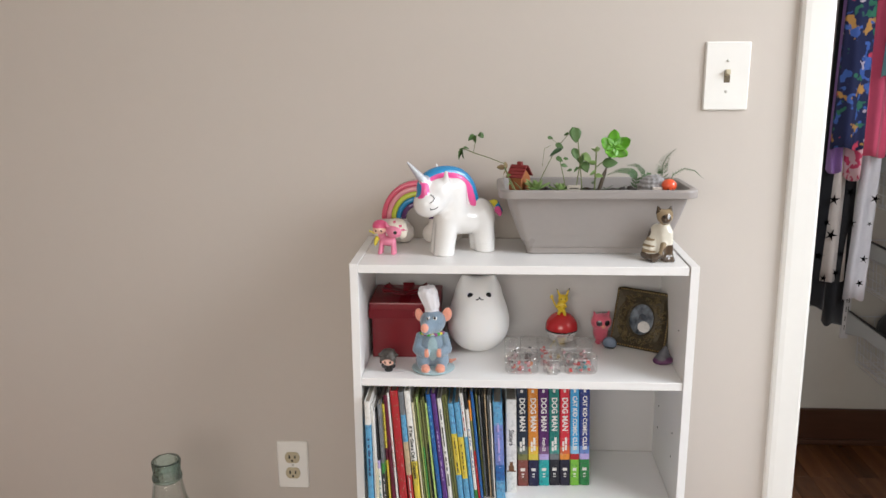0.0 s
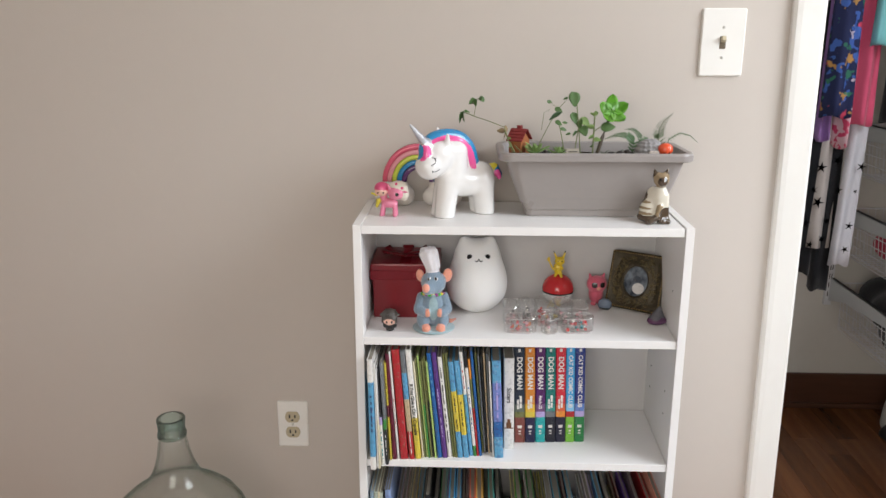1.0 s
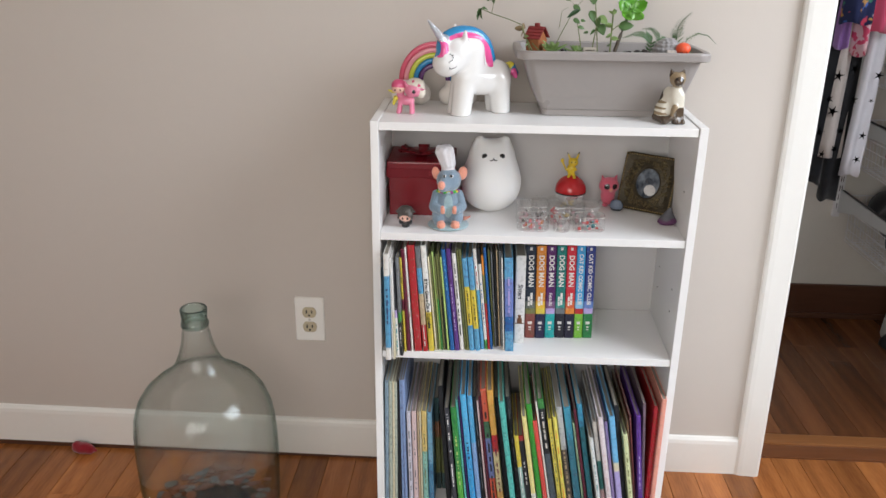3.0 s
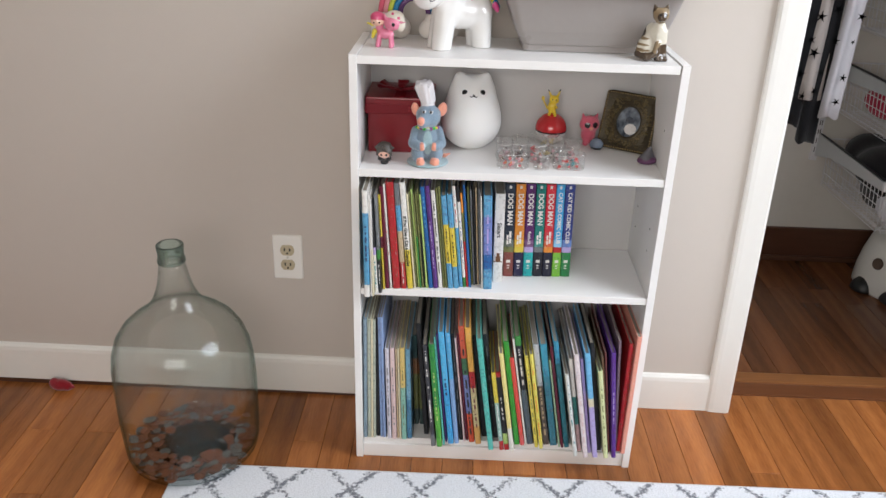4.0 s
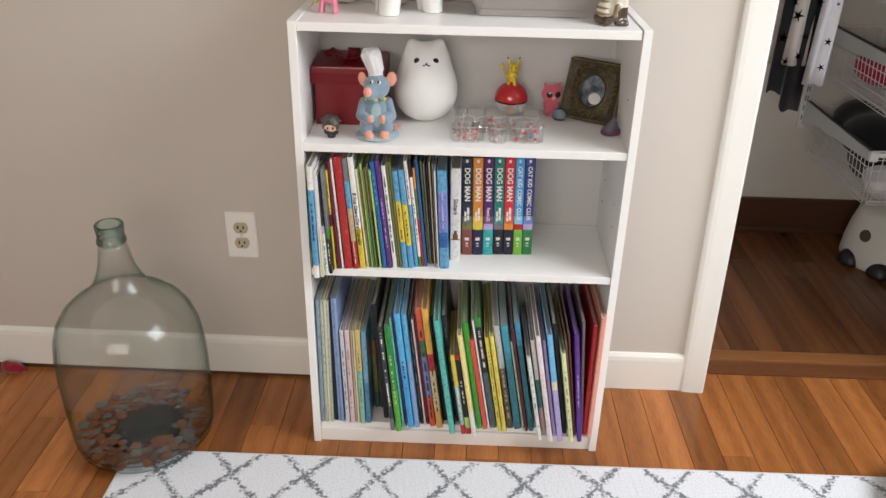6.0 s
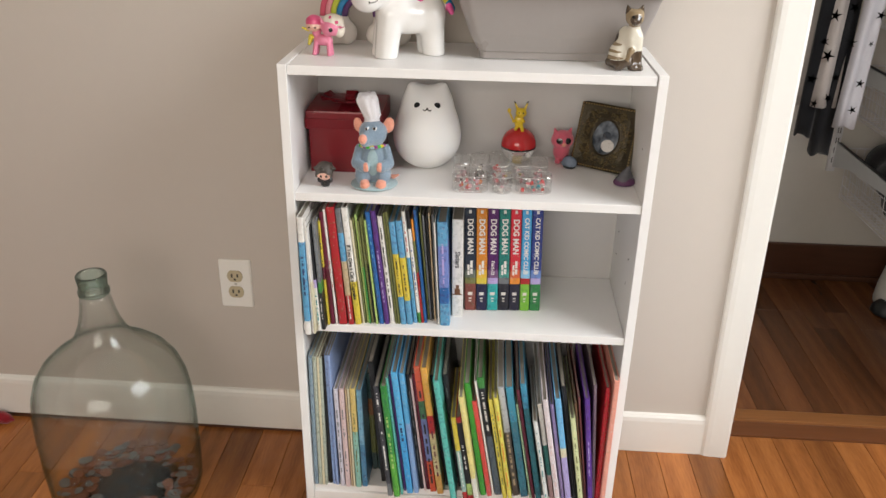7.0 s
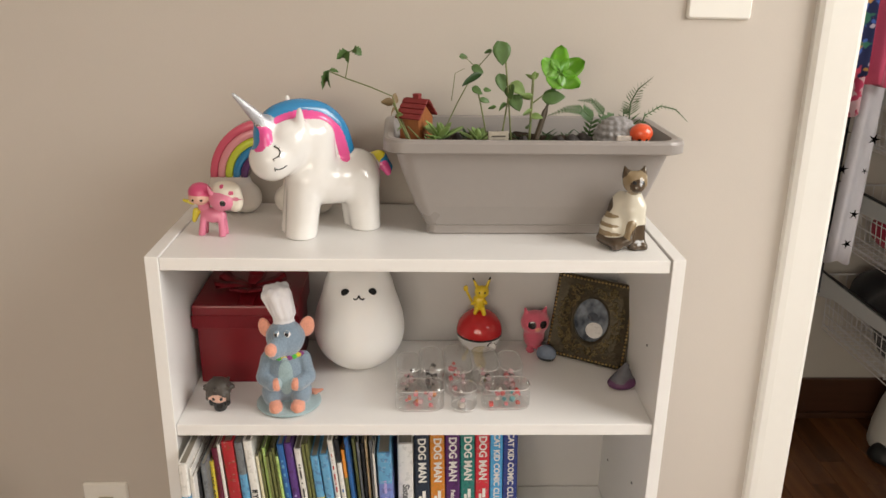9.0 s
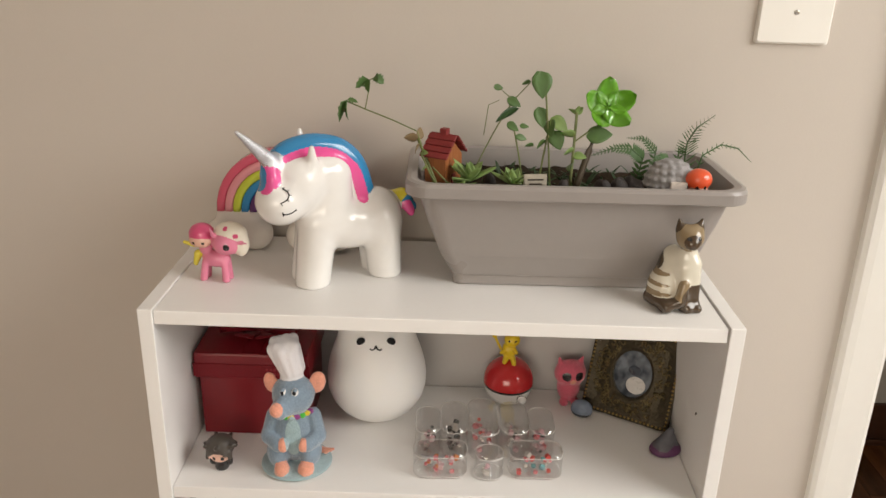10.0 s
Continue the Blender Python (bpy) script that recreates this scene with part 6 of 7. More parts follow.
hut = thing("stone_hut", "tiny grey stone-domed fairy hut with a pale door", "ornament", pose(0.570, -0.140, 1.046))
v, q, _ = skin([ell((0, 0, 0.018), (0.028, 0.020, 0.030))] + [ell((0.027 * math.cos(a) * math.cos(e), 0.019 * math.sin(a) * math.cos(e), 0.018 + 0.029 * math.sin(e)), (0.0042, 0.0042, 0.0028)) for e in (0.05, 0.35, 0.65, 0.95, 1.25) for a in np.arange(0, 6.28, 0.33 / max(0.3, math.cos(e)))], (), 0.0014, 0.0018)
me = bpy.data.meshes.new("dome")
me.from_pydata(v.tolist(), [], q.tolist())
me.materials.append(surface("grey_pebbles", (0.26, 0.25, 0.25), 0.55, 0.4, 200, 0.5, blotch=0.3))
part("dome", me, None, hut)
part("door", box((-0.004, -0.024, 0.004), (0.014, -0.019, 0.028), 0.001), paint((0.62, 0.55, 0.50)), hut)
for x, y, r, s in ((0.515, -0.140, 0.016, 4), (0.535, -0.135, 0.018, 5), (0.495, -0.145, 0.012, 6), (0.555, -0.12, 0.016, 7), (0.450, -0.15, 0.009, 9), (0.37, -0.13, 0.010, 11)):
    rr = random.Random(s)
    figure("bark_lump", "lump of dark bark lying on the soil", "bark", pose(x, y, 1.046, 0, 0, rr.uniform(0, 180)), [ell((0, 0, 0.010), (r, r * 0.7, 0.012))] + [ell((rr.uniform(-r, r) * .6, rr.uniform(-r, r) * .5, rr.uniform(.006, .02)), (r * .4, r * .35, .007)) for _ in range(7)], [surface("dark_bark", (0.030, 0.024, 0.022), 0.8, 0.5, 200, 0.8)], cell=0.002, k=0.003, flat=False, group="bark in the planter")
rr = random.Random(77)
moss = bmesh.new()
for i in range(420):
    x, y = rr.uniform(-0.155, 0.155), rr.uniform(-0.060, 0.060)
    leaf_mesh(rr.uniform(0.008, 0.02), rr.uniform(0.003, 0.006), 0.2, 0.3, 0.8, 0, moss, aim((PX + x, PY + y, SOILZ - 0.002), rr.uniform(0, 360), rr.uniform(20, 80)))
tagged(part("moss", moss, G_DARK, smooth=True), "low dark green moss and sprouts on the soil", "moss", kind="stuff")

# ---- demijohn with coins ----
G_JUG = clear_glass("pale_green_glass", (0.982, 0.997, 0.995), 0.93, 0.0, 0.02, (5.0, 0.85, 0.012), (0.24, 0.36, 0.34))
G_LIP = clear_glass("thick_green_glass", (0.86, 0.945, 0.925), 0.45, 0.0, 0.06, (3.2, 0.8, 0.03), (0.30, 0.42, 0.42))
JX, JY = -0.382, -0.255
jug = thing("glass_demijohn", "large pale green glass demijohn with a few coins", "bottle", pose(JX, JY, 0.0072))
out = [(0.120, 0.002), (0.134, 0.0), (0.146, 0.004), (0.155, 0.014), (0.160, 0.03), (0.1625, 0.06), (0.165, 0.12), (0.1655, 0.20), (0.164, 0.245), (0.159, 0.28), (0.148, 0.312), (0.130, 0.338), (0.108, 0.357), (0.084, 0.372), (0.067, 0.386), (0.056, 0.403), (0.0475, 0.426), (0.041, 0.45), (0.036, 0.475), (0.0315, 0.492)]
th = 0.0035
inn = [(max(r - th - (0.004 if z < 0.03 else 0), 0.01), z + (0.010 if z < 0.02 else 0.0)) for r, z in out]
prof = [(0.002, 0.026), (0.05, 0.022), (0.09, 0.012), (0.110, 0.005)] + out + [(0.0275, 0.493)] + inn[::-1][:-1] + [(0.100, 0.020), (0.06, 0.031), (0.002, 0.036)]
bm = lathe(prof, 72)
for v in bm.verts:
    a = math.atan2(v.co.y, v.co.x)
    f = 0.93 * (1 + 0.006 * math.sin(3 * a + v.co.z * 9) + 0.004 * noise.noise(v.co * 14)) if v.co.z < 0.38 else 0.93 - 0.12 * min(1, (v.co.z - 0.38) / 0.06)
    v.co.x *= f
    v.co.y *= f
bmesh.ops.recalc_face_normals(bm, faces=bm.faces)
part("body", bm, G_JUG, jug, smooth=True)
lip = [(r * 0.80, z) for r, z in ((0.0270, 0.488), (0.0330, 0.488), (0.0365, 0.491), (0.0365, 0.497), (0.0335, 0.500), (0.0330, 0.508), (0.0352, 0.522), (0.0355, 0.528), (0.0330, 0.531), (0.0300, 0.530), (0.0290, 0.525), (0.0285, 0.492))]
bm = lathe(lip + [lip[0]], 48, False, False)
bmesh.ops.remove_doubles(bm, verts=bm.verts, dist=0.00001)
bmesh.ops.recalc_face_normals(bm, faces=bm.faces)
part("lip", bm, G_LIP, jug, "thick blue-green rolled lip", smooth=True)
part("punt", lathe([(0.108, 0.0065), (0.104, 0.0125), (0.085, 0.018), (0.050, 0.0275), (0.003, 0.0325), (0.003, 0.0290), (0.050, 0.0235), (0.088, 0.0135)], 48), clear_glass("deep_green_glass_base", (0.86, 0.93, 0.925), 0.95, 0.0, 0.02, (4.0, 0.7, 0.02), (0.12, 0.18, 0.18)), jug, "thick dark green glass bottom", smooth=True)
M_COPPER, M_NICKEL = surface("worn_copper_coin", (0.27, 0.115, 0.068), 0.45, 0.35, 300, 0.4, metal=0.8, blotch=0.3), surface("worn_nickel_coin", (0.21, 0.205, 0.195), 0.45, 0.35, 300, 0.4, metal=0.8, blotch=0.3)
coins = bmesh.new()
rr = random.Random(31)
for i in range(270):
    a = rr.uniform(0, 6.283)
    q = 0.066 + 0.074 * rr.random() ** 0.7
    r = rr.choice((0.0095, 0.0095, 0.0106, 0.009, 0.012))
    mt = pose(q * math.cos(a), q * math.sin(a), 0.021 + 0.010 * rr.random(), rr.uniform(-16, 16), rr.uniform(-16, 16), 0)
    before = len(coins.faces)
    bmesh.ops.create_cone(coins, cap_ends=True, segments=16, radius1=r, radius2=r, depth=0.0016, matrix=mt)
    coins.faces.ensure_lookup_table()
    k = 0 if rr.random() < 0.6 else 1
    for f in coins.faces[before:]:
        f.material_index = k
co = tagged(part("coins", coins, [M_COPPER, M_NICKEL]), "scattered copper and nickel coins on the jug's bottom", "coins", kind="stuff")
co.matrix_basis = jug.matrix_basis.copy()

# ---- rug ----
m, n, l, b = mat("white_rug_grey_lattice")
tc, sep = n.new("ShaderNodeTexCoord"), n.new("ShaderNodeSeparateXYZ")
wob, wadd = n.new("ShaderNodeTexNoise"), n.new("ShaderNodeMixRGB")
wob.inputs["Scale"].default_value, wob.inputs["Detail"].default_value = 70, 4
wadd.blend_type, wadd.inputs[0].default_value = "LINEAR_LIGHT", 0.012
l.new(tc.outputs["Object"], wob.inputs[0])
l.new(tc.outputs["Object"], wadd.inputs[1]), l.new(wob.outputs["Color"], wadd.inputs[2])
l.new(wadd.outputs[0], sep.inputs[0])


def op(kind, a, b2=None):
    nd = n.new("ShaderNodeMath")
    nd.operation = kind
    for i, q in enumerate((a, b2)):
        if q is None:
            continue
        if isinstance(q, (int, float)):
            nd.inputs[i].default_value = q
        else:
            l.new(q, nd.inputs[i])
    return nd.outputs[0]


u = op("DIVIDE", op("SUBTRACT", sep.outputs[0], -0.158), 0.1575)
w = op("DIVIDE", op("SUBTRACT", sep.outputs[1], -0.372), 0.190)
dist = []
for s in (op("ADD", u, w), op("SUBTRACT", u, w)):
    fr = op("FRACT", op("ADD", s, 0.5))
    dist.append(op("ABSOLUTE", op("SUBTRACT", fr, 0.5)))
near = op("MINIMUM", dist[0], dist[1])
brk = n.new("ShaderNodeTexNoise")
brk.inputs["Scale"].default_value, brk.inputs["Detail"].default_value = 130, 4
l.new(tc.outputs["Object"], brk.inputs[0])
gap = n.new("ShaderNodeTexNoise")
gap.inputs["Scale"].default_value = 16
l.new(tc.outputs["Object"], gap.inputs[0])
val = op("ADD", op("ADD", op("MULTIPLY", near, 12.5), op("MULTIPLY", op("SUBTRACT", brk.outputs[0], 0.5), 4.0)), op("MULTIPLY", op("SUBTRACT", gap.outputs[0], 0.5), 1.6))
ramp = n.new("ShaderNodeValToRGB")
ramp.color_ramp.elements[0].position, ramp.color_ramp.elements[1].position = 0.0, 0.95
ramp.color_ramp.elements[0].color, ramp.color_ramp.elements[1].color = (0.20, 0.21, 0.24, 1), (0.80, 0.82, 0.865, 1)
l.new(val, ramp.inputs[0])
pile = n.new("ShaderNodeTexNoise")
pile.inputs["Scale"].default_value, pile.inputs["Detail"].default_value = 300, 3
l.new(tc.outputs["Object"], pile.inputs[0])
tint = n.new("ShaderNodeMixRGB")
tint.blend_type, tint.inputs[0].default_value = "MULTIPLY", 0.5
pr = n.new("ShaderNodeValToRGB")
pr.color_ramp.elements[0].position, pr.color_ramp.elements[1].position = 0.3, 0.6
pr.color_ramp.elements[0].color = (0.58, 0.58, 0.58, 1)
l.new(pile.outputs[0], pr.inputs[0])
l.new(ramp.outputs[0], tint.inputs[1]), l.new(pr.outputs[0], tint.inputs[2])
l.new(tint.outputs[0], b.inputs["Base Color"])
b.inputs["Roughness"].default_value, b.inputs["Specular IOR Level"].default_value = 0.95, 0.1
bp = n.new("ShaderNodeBump")
bp.inputs["Strength"].default_value, bp.inputs["Distance"].default_value = 0.7, 0.003
l.new(pile.outputs[0], bp.inputs["Height"])
l.new(bp.outputs[0], b.inputs["Normal"])
M_RUG = m
RX0, RX1, RY0, RY1 = -0.399, 1.75, -2.3, -0.311
bm = bmesh.new()
nx, ny = 300, 24
ys = [RY1 - (RY1 - RY0) * (i / ny) ** 1.6 for i in range(ny + 1)]
grid = [[bm.verts.new((RX0 + (RX1 - RX0) * i / nx, y, 0.0066 + 0.0008 * noise.noise(Vector((i * 0.9, j * 1.3, 0))))) for i in range(nx + 1)] for j, y in enumerate(ys)]
for j in range(ny):
    for i in range(nx):
        bm.faces.new((grid[j][i], grid[j + 1][i], grid[j + 1][i + 1], grid[j][i + 1]))
rim = [e for e in bm.edges if len(e.link_faces) == 1]
ext = bmesh.ops.extrude_edge_only(bm, edges=rim)
for v in ext["geom"]:
    if isinstance(v, bmesh.types.BMVert):
        v.co.z = 0.0006
bmesh.ops.recalc_face_normals(bm, faces=bm.faces)
rug = tagged(part("rug", bm, M_RUG), "white low-pile rug with a grey diamond lattice", "rug")
M_BIND = surface("white_binding", (0.66, 0.66, 0.655), 0.85, 0.2, 500, 0.5)
part("binding", box((RX0, RY1 - 0.0005, 0.0006), (RX1, RY1 + 0.0045, 0.0066), 0.0018), M_BIND, rug)
part("binding", box((RX0 - 0.0045, RY0, 0.0006), (RX0 + 0.0005, RY1 + 0.0045, 0.0066), 0.0018), M_BIND, rug)

# small red toy by the baseboard, and the patterned cushion at the rug's edge
figure("red_scrap", "crumpled red felt scrap beside the baseboard", "toy", pose(-0.803, -0.036, 0.0005, 0, 0, 8), [ell((0, 0, 0.015), (0.024, 0.016, 0.015)), ell((0.018, -0.004, 0.012), (0.013, 0.012, 0.012)), ell((-0.016, 0.004, 0.018), (0.013, 0.012, 0.015)), cap((0.02, 0, 0.012), (0.034, -0.004, 0.008), 0.006, 0.003)], [plush("red_felt", (0.24, 0.010, 0.018))], cell=0.002, k=0.005)
m, n, l, b = mat("camouflage_cloth")
tc, vo, rp = n.new("ShaderNodeTexCoord"), n.new("ShaderNodeTexNoise"), n.new("ShaderNodeValToRGB")
vo.inputs["Scale"].default_value, vo.inputs["Detail"].default_value = 24, 1
l.new(tc.outputs["Object"], vo.inputs[0]), l.new(vo.outputs[0], rp.inputs[0])
rp.color_ramp.interpolation = "CONSTANT"
rp.color_ramp.elements[0].color, rp.color_ramp.elements[1].color = (0.02, 0.03, 0.016, 1), (0.30, 0.34, 0.14, 1)
rp.color_ramp.elements[1].position = 0.58
e = rp.color_ramp.elements.new(0.46)
e.color = (0.34, 0.20, 0.14, 1)
l.new(rp.outputs[0], b.inputs["Base Color"])
b.inputs["Roughness"].default_value = 0.85
figure("floor_cushion", "camouflage patterned cloth cushion lying on the rug", "cushion", pose(1.35, -0.405, 0.0075), [ell((0, 0, 0.05), (0.125, 0.125, 0.055))], [m], cell=0.006, k=0.01)

# ---- closet ----
M_WIRE = surface("white_coated_wire", (0.70, 0.70, 0.71), 0.35, 0.02, 60, 0.02)
M_GREY = surface("grey_coated_steel", (0.50, 0.51, 0.52), 0.4, 0.03, 60, 0.02)
std = thing("shelf_standard", "white slotted wall standard for closet shelves", "rail", pose(1.452, CLB, 0.385))
part("strip", box((-0.012, -0.014, 0), (0.012, 0, 1.65), 0.001), M_WIRE, std)
for i in range(28):
    for x in (-0.0035, 0.0035):
        part("slot", box((x - 0.0013, -0.0145, 0.03 + i * 0.032), (x + 0.0013, -0.0138, 0.048 + i * 0.032)), M_BLACK, std)
rod = thing("closet_rod", "white steel closet hanging rod", "rod")
part("tube", tube([(0.6, 0.62, 1.72), (NX1, 0.62, 1.72)], 0.014, 16), M_WIRE, rod, smooth=True)


def wire_basket(z, label):
    """A wire drawer in a steel frame that juts out from the wall."""
    t = thing("wire_basket", label, "basket", pose(1.462, 0, z), "closet baskets")
    y0, y1, wx = CLB - 0.012, 0.475, 0.44
    for x in (0.0, wx):
        bm = loft([[(x - 0.008, y, b0), (x + 0.008, y, b0), (x + 0.008, y, b1), (x - 0.008, y, b1)] for y, b0, b1 in ((y1, -0.026, 0.0), (y0 - 0.12, -0.045, 0.002), (y0, -0.075, 0.004))])
        bmesh.ops.recalc_face_normals(bm, faces=bm.faces)
        part("bracket", bm, M_GREY, t)
        part("runner", box((x - 0.004, y1 + 0.004, 0.0005), (x + 0.004, y0, 0.006), 0.001), M_BLACK, t)
        part("end_cap", box((x - 0.012, y1 - 0.014, -0.024), (x + 0.012, y1 - 0.0005, 0.006), 0.004), M_WIRE, t)
    part("front_bar", tube([(0, y1 - 0.007, -0.006), (wx, y1 - 0.007, -0.006)], 0.007, 10), M_WIRE, t, smooth=True)
    for y in (y1 + 0.02, y0 - 0.03):
        part("rim_wire", tube([(0.014, y, -0.004), (wx - 0.014, y, -0.004)], 0.003, 6), M_WIRE, t)
    d = 0.165
    for i in range(19):
        y = y1 + 0.02 + (y0 - y1 - 0.05) * i / 18
        part("wire", tube([(0.014, y, -0.004), (0.03, y, -d), (wx - 0.03, y, -d), (wx - 0.014, y, -0.004)], 0.0014, 5), M_WIRE, t)
    for i in range(17):
        x = 0.02 + (wx - 0.04) * i / 16
        part("wire", tube([(x, y1 + 0.02, -0.004), (x, y1 + 0.03, -d), (x, y0 - 0.04, -d), (x, y0 - 0.03, -0.004)], 0.0014, 5), M_WIRE, t)
    for k in range(5):
        q = 0.03 + 0.032 * k
        xo = 0.014 + 0.016 * q / d
        for x in (xo, wx - xo):
            part("wire", tube([(x, y1 + 0.02, -q), (x, y0 - 0.03, -q)], 0.0014, 5), M_WIRE, t)
        part("wire", tube([(xo, y1 + 0.021, -q), (wx - xo, y1 + 0.021, -q)], 0.0014, 5), M_WIRE, t)
    return t


for z, lb in ((0.476, "white wire basket drawer full of dark clothes"), (0.735, "white wire basket drawer with red and black clothes"), (1.01, "white wire basket drawer near the top")):
    wire_basket(z, lb)


def cloth(name, c, pattern=None):
    m = surface(name, c, 0.9, 0.12, 500, 0.4, 0.15, sheen=0.2)
    return m


K_BLACK, K_RED, K_PINK, K_TEAL, K_NAVY, K_PURPLE, K_PALE, K_WHITE = (cloth("cloth_" + nm, c) for nm, c in (("black", (0.012, 0.012, 0.014)), ("red", (0.45, 0.02, 0.06)), ("pink", (0.66, 0.10, 0.19)), ("teal", (0.22, 0.55, 0.58)), ("navy", (0.02, 0.025, 0.08)), ("purple", (0.30, 0.16, 0.42)), ("pale", (0.46, 0.41, 0.38)), ("white", (0.68, 0.67, 0.72))))


def heap(label, m, col, seed, sx, sy, h):
    rr = random.Random(seed)
    figure("folded_clothes", label, "clothes", m, [ell((rr.uniform(-sx, sx) * .7, rr.uniform(-sy, sy) * .7, h * rr.uniform(.3, .8)), (sx * rr.uniform(.35, .6), sy * rr.uniform(.35, .6), h * rr.uniform(.25, .5))) for _ in range(9)], [col], cell=0.008, k=0.03, group="clothes in the baskets")


heap("black clothes heaped in a wire basket", pose(1.66, 0.72, 0.318), K_BLACK, 1, 0.18, 0.19, 0.20)
heap("white and grey clothes in a wire basket", pose(1.57, 0.57, 0.302), K_WHITE, 2, 0.07, 0.06, 0.09)
heap("red clothes heaped in a wire basket", pose(1.66, 0.72, 0.575), K_RED, 3, 0.13, 0.17, 0.13)
heap("black clothes heaped in a wire basket", pose(1.76, 0.66, 0.575), K_BLACK, 4, 0.10, 0.15, 0.17)
heap("dark clothes heaped in a wire basket", pose(1.68, 0.72, 0.85), K_NAVY, 5, 0.14, 0.16, 0.14)


def patterned(name, base, spots, scale, cut):
    """Cloth printed with soft blots of several colours."""
    m, n, l, b = mat(name)
    tc = n.new("ShaderNodeTexCoord")
    out = None
    for i, (c, sc, ct) in enumerate(spots):
        vo = n.new("ShaderNodeTexNoise")
        vo.inputs["Scale"].default_value, vo.inputs["Detail"].default_value = sc, 2
        mp = n.new("ShaderNodeMapping")
        mp.inputs["Location"].default_value = (i * 3.7, i * 1.9, i * 5.1)
        l.new(tc.outputs["Object"], mp.inputs[0]), l.new(mp.outputs[0], vo.inputs[0])
        rp = n.new("ShaderNodeMapRange")
        rp.inputs[1].default_value, rp.inputs[2].default_value = ct, ct + 0.03
        l.new(vo.outputs[0], rp.inputs[0])
        mx = n.new("ShaderNodeMixRGB")
        if out is None:
            mx.inputs[1].default_value = (*base, 1)
        else:
            l.new(out, mx.inputs[1])
        mx.inputs[2].default_value = (*c, 1)
        l.new(rp.outputs[0], mx.inputs[0])
        out = mx.outputs[0]
    l.new(out, b.inputs["Base Color"])
    b.inputs["Roughness"].default_value = 0.85
    return m


K_FLORAL = patterned("navy_floral_cloth", (0.012, 0.018, 0.075), [((0.50, 0.26, 0.07), 26, 0.60), ((0.62, 0.06, 0.12), 22, 0.62), ((0.05, 0.12, 0.42), 30, 0.58), ((0.03, 0.16, 0.10), 24, 0.64), ((0.5, 0.42, 0.5), 34, 0.68)], 1, 1)
K_FLOWER = patterned("pink_print_cloth", (0.66, 0.42, 0.46), [((0.55, 0.05, 0.12), 40, 0.56)], 1, 1)


def garment(label, mt, x, y, width, z0, z1, lean=0.0, depth=0.035, seed=0, flare=1.25, folds=3, yaw=0, z_skew=0.0):
    """A hanging garment: a closed, folded sleeve of cloth that widens to its hem."""
    rr = random.Random(seed)
    ph = rr.uniform(0, 6)
    loops = []
    N, R = 40, 16
    for j in range(R + 1):
        t = j / R
        hw = width / 2 * (1 + (flare - 1) * t)
        lp = []
        for i in range(N):
            a = 2 * math.pi * i / N
            d = depth * (0.6 + 0.5 * t) * (1 + 0.45 * math.sin(folds * a + ph + 1.5 * t) * (0.3 + 0.7 * t))
            px = hw * math.cos(a)
            lp.append((px + lean * t, d * math.sin(a), z1 + (z0 - z1) * t + z_skew * t * math.cos(a) + 0.006 * t * math.sin(3 * a + ph)))
        loops.append(lp)
    bm = loft(loops, True, True)
    bmesh.ops.recalc_face_normals(bm, faces=bm.faces)
    t = thing("hanging_garment", label, "clothes", pose(x, y, 0, 0, 0, yaw), "clothes on the rod")
    part("cloth", bm, mt, t, smooth=True)
    hook = [(0, 0, 1.72 + 0.018)] + [(0.018 * math.sin(a), 0, 1.72 + 0.018 * math.cos(a)) for a in (0.6, 1.2, 1.8, 2.4)] + [(0, 0, 1.69), (0, 0, z1 - 0.004)]
    part("hanger", tube(hook, 0.0016, 6), M_SCREW, t)
    return t


garment("pale grey dress printed with dark stars, hanging", K_PALE, 1.222, 0.640, 0.098, 0.684, 1.55, 0.004, 0.05, 1, 1.15, 4)
garment("black leggings hanging on the closet rod", K_BLACK, 1.262, 0.625, 0.048, 0.550, 1.50, 0, 0.018, 2, 1.2, 2)
garment("black leggings hanging on the closet rod", K_BLACK, 1.200, 0.600, 0.038, 0.608, 1.50, 0, 0.016, 3, 1.1, 2)
garment("white star-printed top hanging on the closet rod", K_WHITE, 1.318, 0.590, 0.042, 0.638, 1.50, -0.020, 0.02, 4, 1.35, 3)
garment("purple satin dress hanging on the closet rod", K_PURPLE, 1.205, 0.600, 0.034, 1.000, 1.55, 0, 0.03, 5, 1.2, 4)
garment("pale pink printed nightgown hanging on the rod", K_FLOWER, 1.252, 0.580, 0.042, 0.985, 1.55, 0, 0.03, 6, 1.1, 3)
garment("navy floral dress hanging on the closet rod", K_FLORAL, 1.212, 0.535, 0.072, 1.072, 1.56, 0, 0.03, 7, 1.1, 4)
garment("pink top hanging on the closet rod", K_PINK, 1.288, 0.560, 0.058, 1.048, 1.56, 0, 0.03, 8, 1.15, 4)
garment("teal shirt hanging on the closet rod", K_TEAL, 1.310, 0.515, 0.060, 1.262, 1.56, 0, 0.03, 9, 1.2, 3)
garment("black top hanging on the closet rod", K_BLACK, 1.42, 0.60, 0.09, 1.05, 1.56, 0, 0.03, 10, 1.2, 3)
# dark star print on the pale dress and the white top


def star(x, y, z, size, turn, name_parent):
    bm = bmesh.new()
    vs = [bm.verts.new((size * (1 if i % 2 == 0 else 0.30) * math.sin(math.pi * i / 5 + turn), 0, size * (1 if i % 2 == 0 else 0.30) * math.cos(math.pi * i / 5 + turn))) for i in range(10)]
    bm.faces.new(vs)
    bmesh.ops.solidify(bm, geom=bm.faces[:], thickness=0.001)
    part("star_print", bm, K_BLACK, name_parent, m=pose(x, y, z))


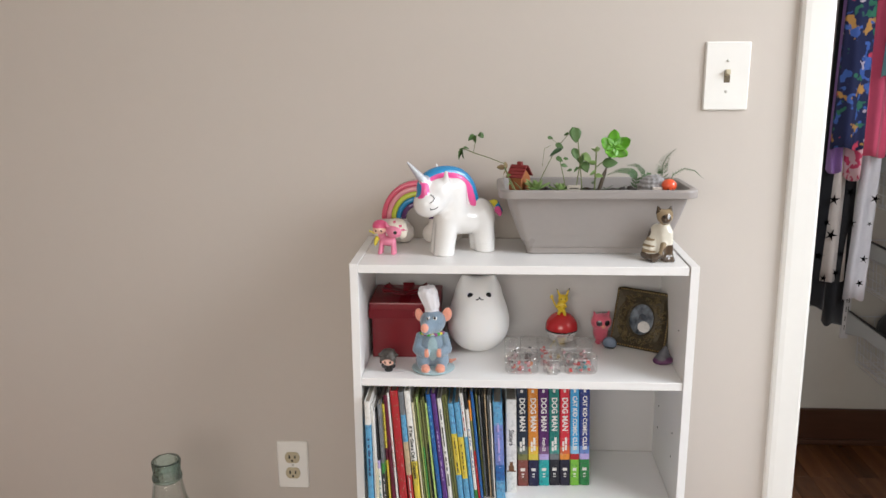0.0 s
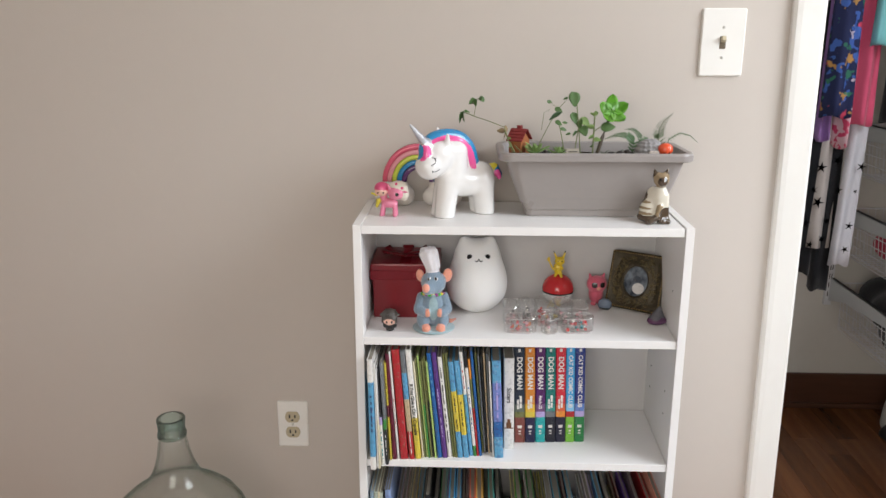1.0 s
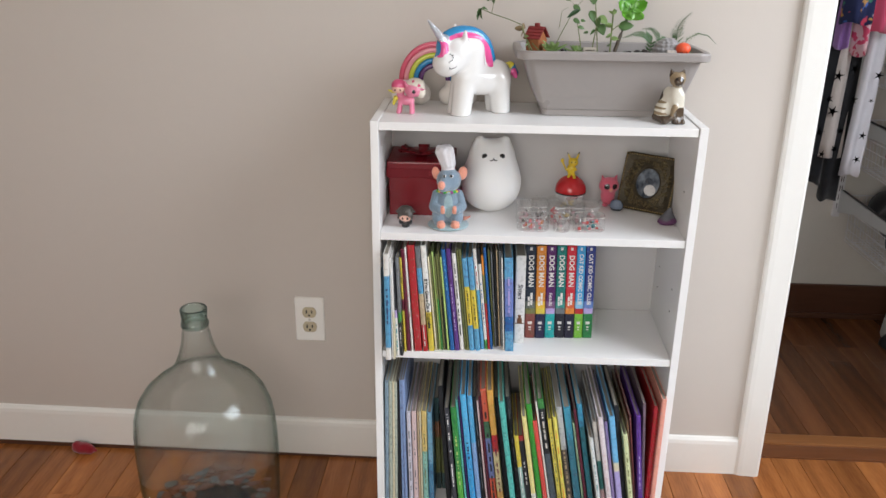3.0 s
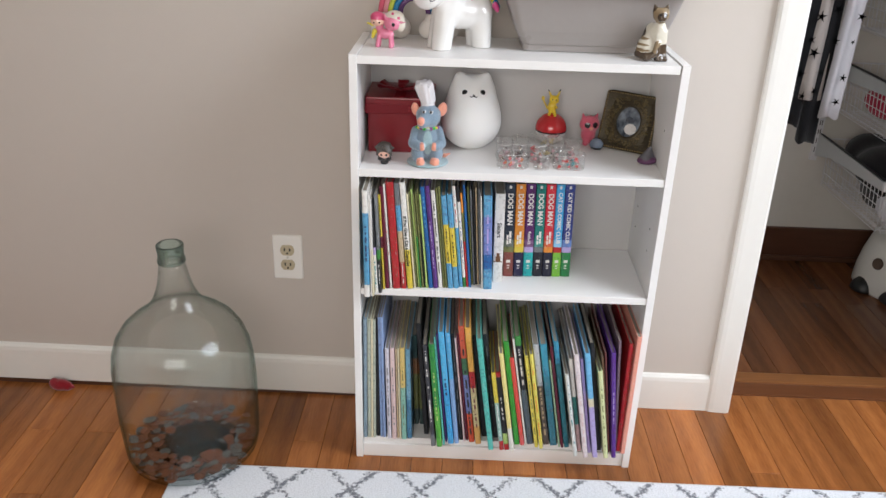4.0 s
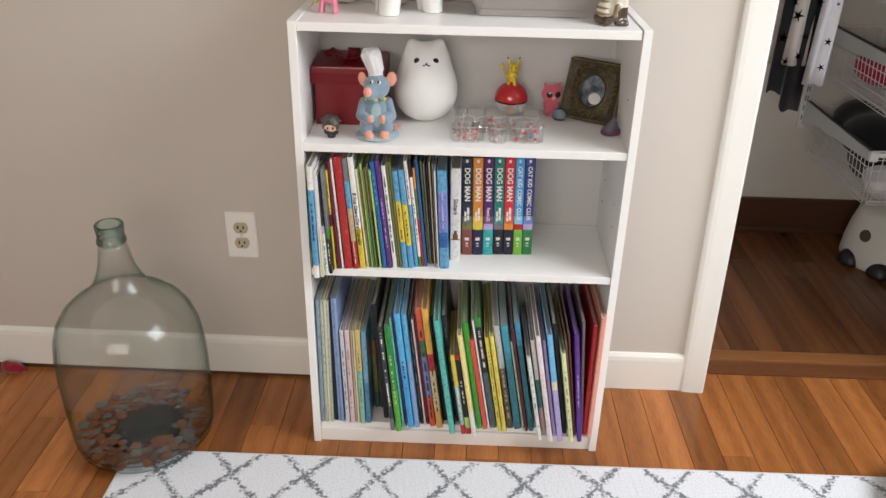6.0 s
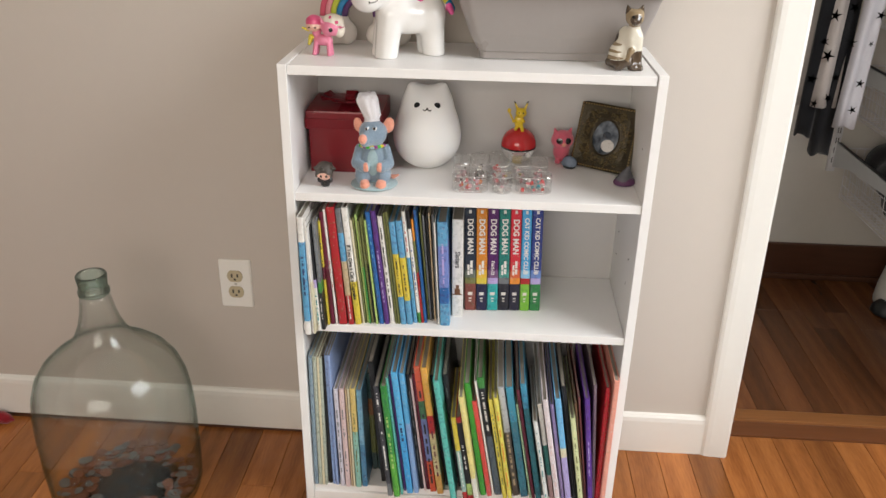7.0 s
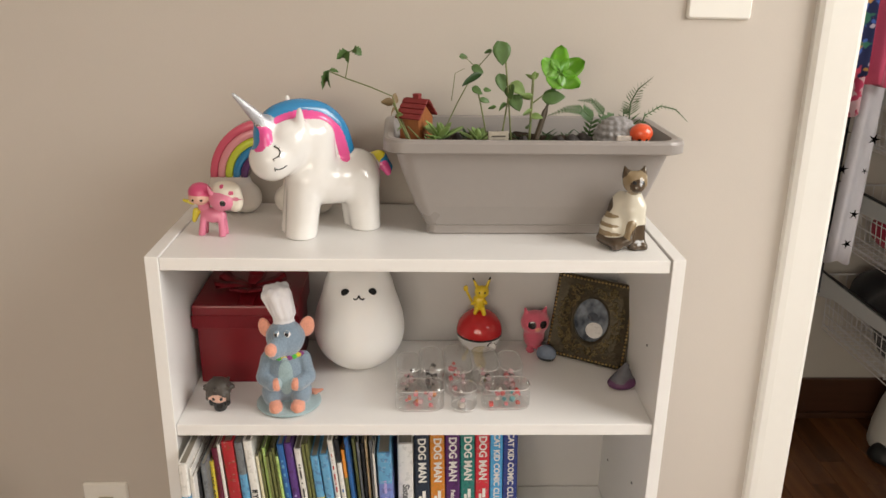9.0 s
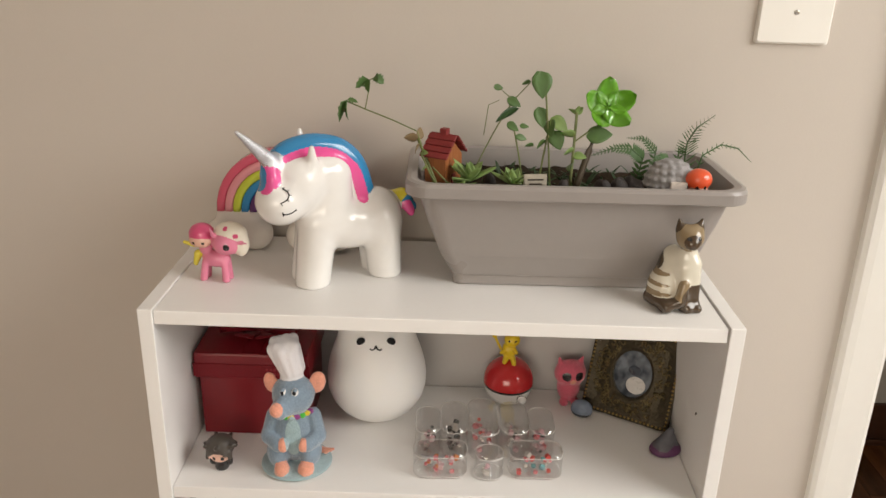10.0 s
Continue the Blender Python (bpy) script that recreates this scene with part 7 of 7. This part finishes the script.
dress = [o for o in scene.objects if o.name.startswith("hanging_garment")]
for x, z, s, tn in ((-0.014, 0.925, 0.018, 0.1), (0.028, 0.945, 0.016, 0.5), (-0.028, 0.86, 0.014, 0.9), (-0.012, 0.825, 0.019, 0.4), (0.020, 0.77, 0.014, 1.0), (-0.040, 0.765, 0.018, 0.2), (0.012, 0.715, 0.015, 0.7), (-0.02, 0.70, 0.014, 0.2), (0.04, 0.86, 0.014, 0.1)):
    star(x, -0.072, z, s, tn, dress[0])
for x, z, s, tn in ((-0.006, 0.93, 0.015, 0.3), (-0.014, 0.86, 0.008, 0.6), (-0.018, 0.76, 0.013, 0.1), (-0.022, 0.69, 0.013, 0.8)):
    star(x, -0.036, z, s, tn, dress[3])

# white and black step stool shaped like a cow's hooves
stool = thing("step_stool", "white plastic stool with black feet and spots", "stool", pose(1.760, 0.755, 0))
S_WHITE = surface("white_stool_plastic", (0.72, 0.71, 0.67), 0.35, 0.02, 60, 0.02)
bm = lathe([(0.150, 0.0), (0.156, 0.01), (0.153, 0.06), (0.143, 0.12), (0.128, 0.17), (0.112, 0.195), (0.060, 0.205)], 48)
part("body", bm, S_WHITE, stool, smooth=True)
for a in (190, 235, 280, 325):
    p = Vector((0.140 * math.cos(radians(a)), 0.140 * math.sin(radians(a)), 0))
    v, q, _ = skin([ell((0, 0, 0.0), (0.045, 0.045, 0.050))], (), 0.005, 0.004)
    me = bpy.data.meshes.new("foot")
    me.from_pydata(v.tolist(), [], q.tolist())
    me.materials.append(M_BLACK)
    me.polygons.foreach_set("use_smooth", [True] * len(me.polygons))
    part("foot", me, None, stool, "black rounded foot", m=Matrix.Translation(p))
bm = lathe([(0.020, 0), (0.019, 0.003)], 24)
part("spot", bm, surface("brown_spot", (0.09, 0.06, 0.045), 0.5), stool, m=Matrix.Translation((-0.1325, -0.060, 0.115)) @ Euler((radians(78), 0, radians(-65.6))).to_matrix().to_4x4())

# ---- floor boards, each of them a piece ----
rr = random.Random(19)
BWID = 0.0725


def board(length, width, material):
    g = 0.0005
    bm = box((g, g, -0.02), (width - g, length - g, 0.0), 0.0006, 1)
    return mesh_of("floor_board", bm, material)


SHARED = {}
x = -1.32
while x < 2.0:
    y = -0.95 - rr.uniform(0, 0.5)
    end = 0.065
    spans = [(-1.46, y + 1.46)] if y > -1.44 else []
    while y < end - 0.01:
        ln = rr.choice((0.35, 0.5, 0.65, 0.8, 0.95))
        if end - (y + ln) < 0.2:
            ln = end - y
        spans.append((y, ln))
        y += ln
    if x > 0.8:
        for y0, ln in ((0.1685, rr.choice((0.35, 0.45, 0.55))),):
            spans += [(y0, ln), (y0 + ln, CLB - y0 - ln)]
    for y0, ln in spans:
        # boards behind the threshold get the wood darkened for closet shade
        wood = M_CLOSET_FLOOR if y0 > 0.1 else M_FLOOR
        key = (round(ln, 3), wood.name)
        if key not in SHARED:
            SHARED[key] = board(ln, BWID, wood)
        part("floor_board", SHARED[key], None, floor, m=pose(x, y0, 0))
    x += BWID
# the rest of the floor, out of the near stretch
rest = bmesh.new()
xx = NX0
while xx < NX1:
    yy = SY
    while yy < 0.0:
        ln = 0.9
        if not (xx > -1.39 and xx < 1.98 and yy + ln > -1.46):
            add_box(rest, (xx, yy, -0.02), (xx + BWID - 0.001, min(yy + ln - 0.001, 0.0), -0.0006))
        elif yy < -1.47:
            add_box(rest, (xx, yy, -0.02), (xx + BWID - 0.001, -1.46, -0.0006))
        yy += ln
    xx += BWID
tagged(part("floor_board", rest, M_FLOOR, floor), kind="stuff")
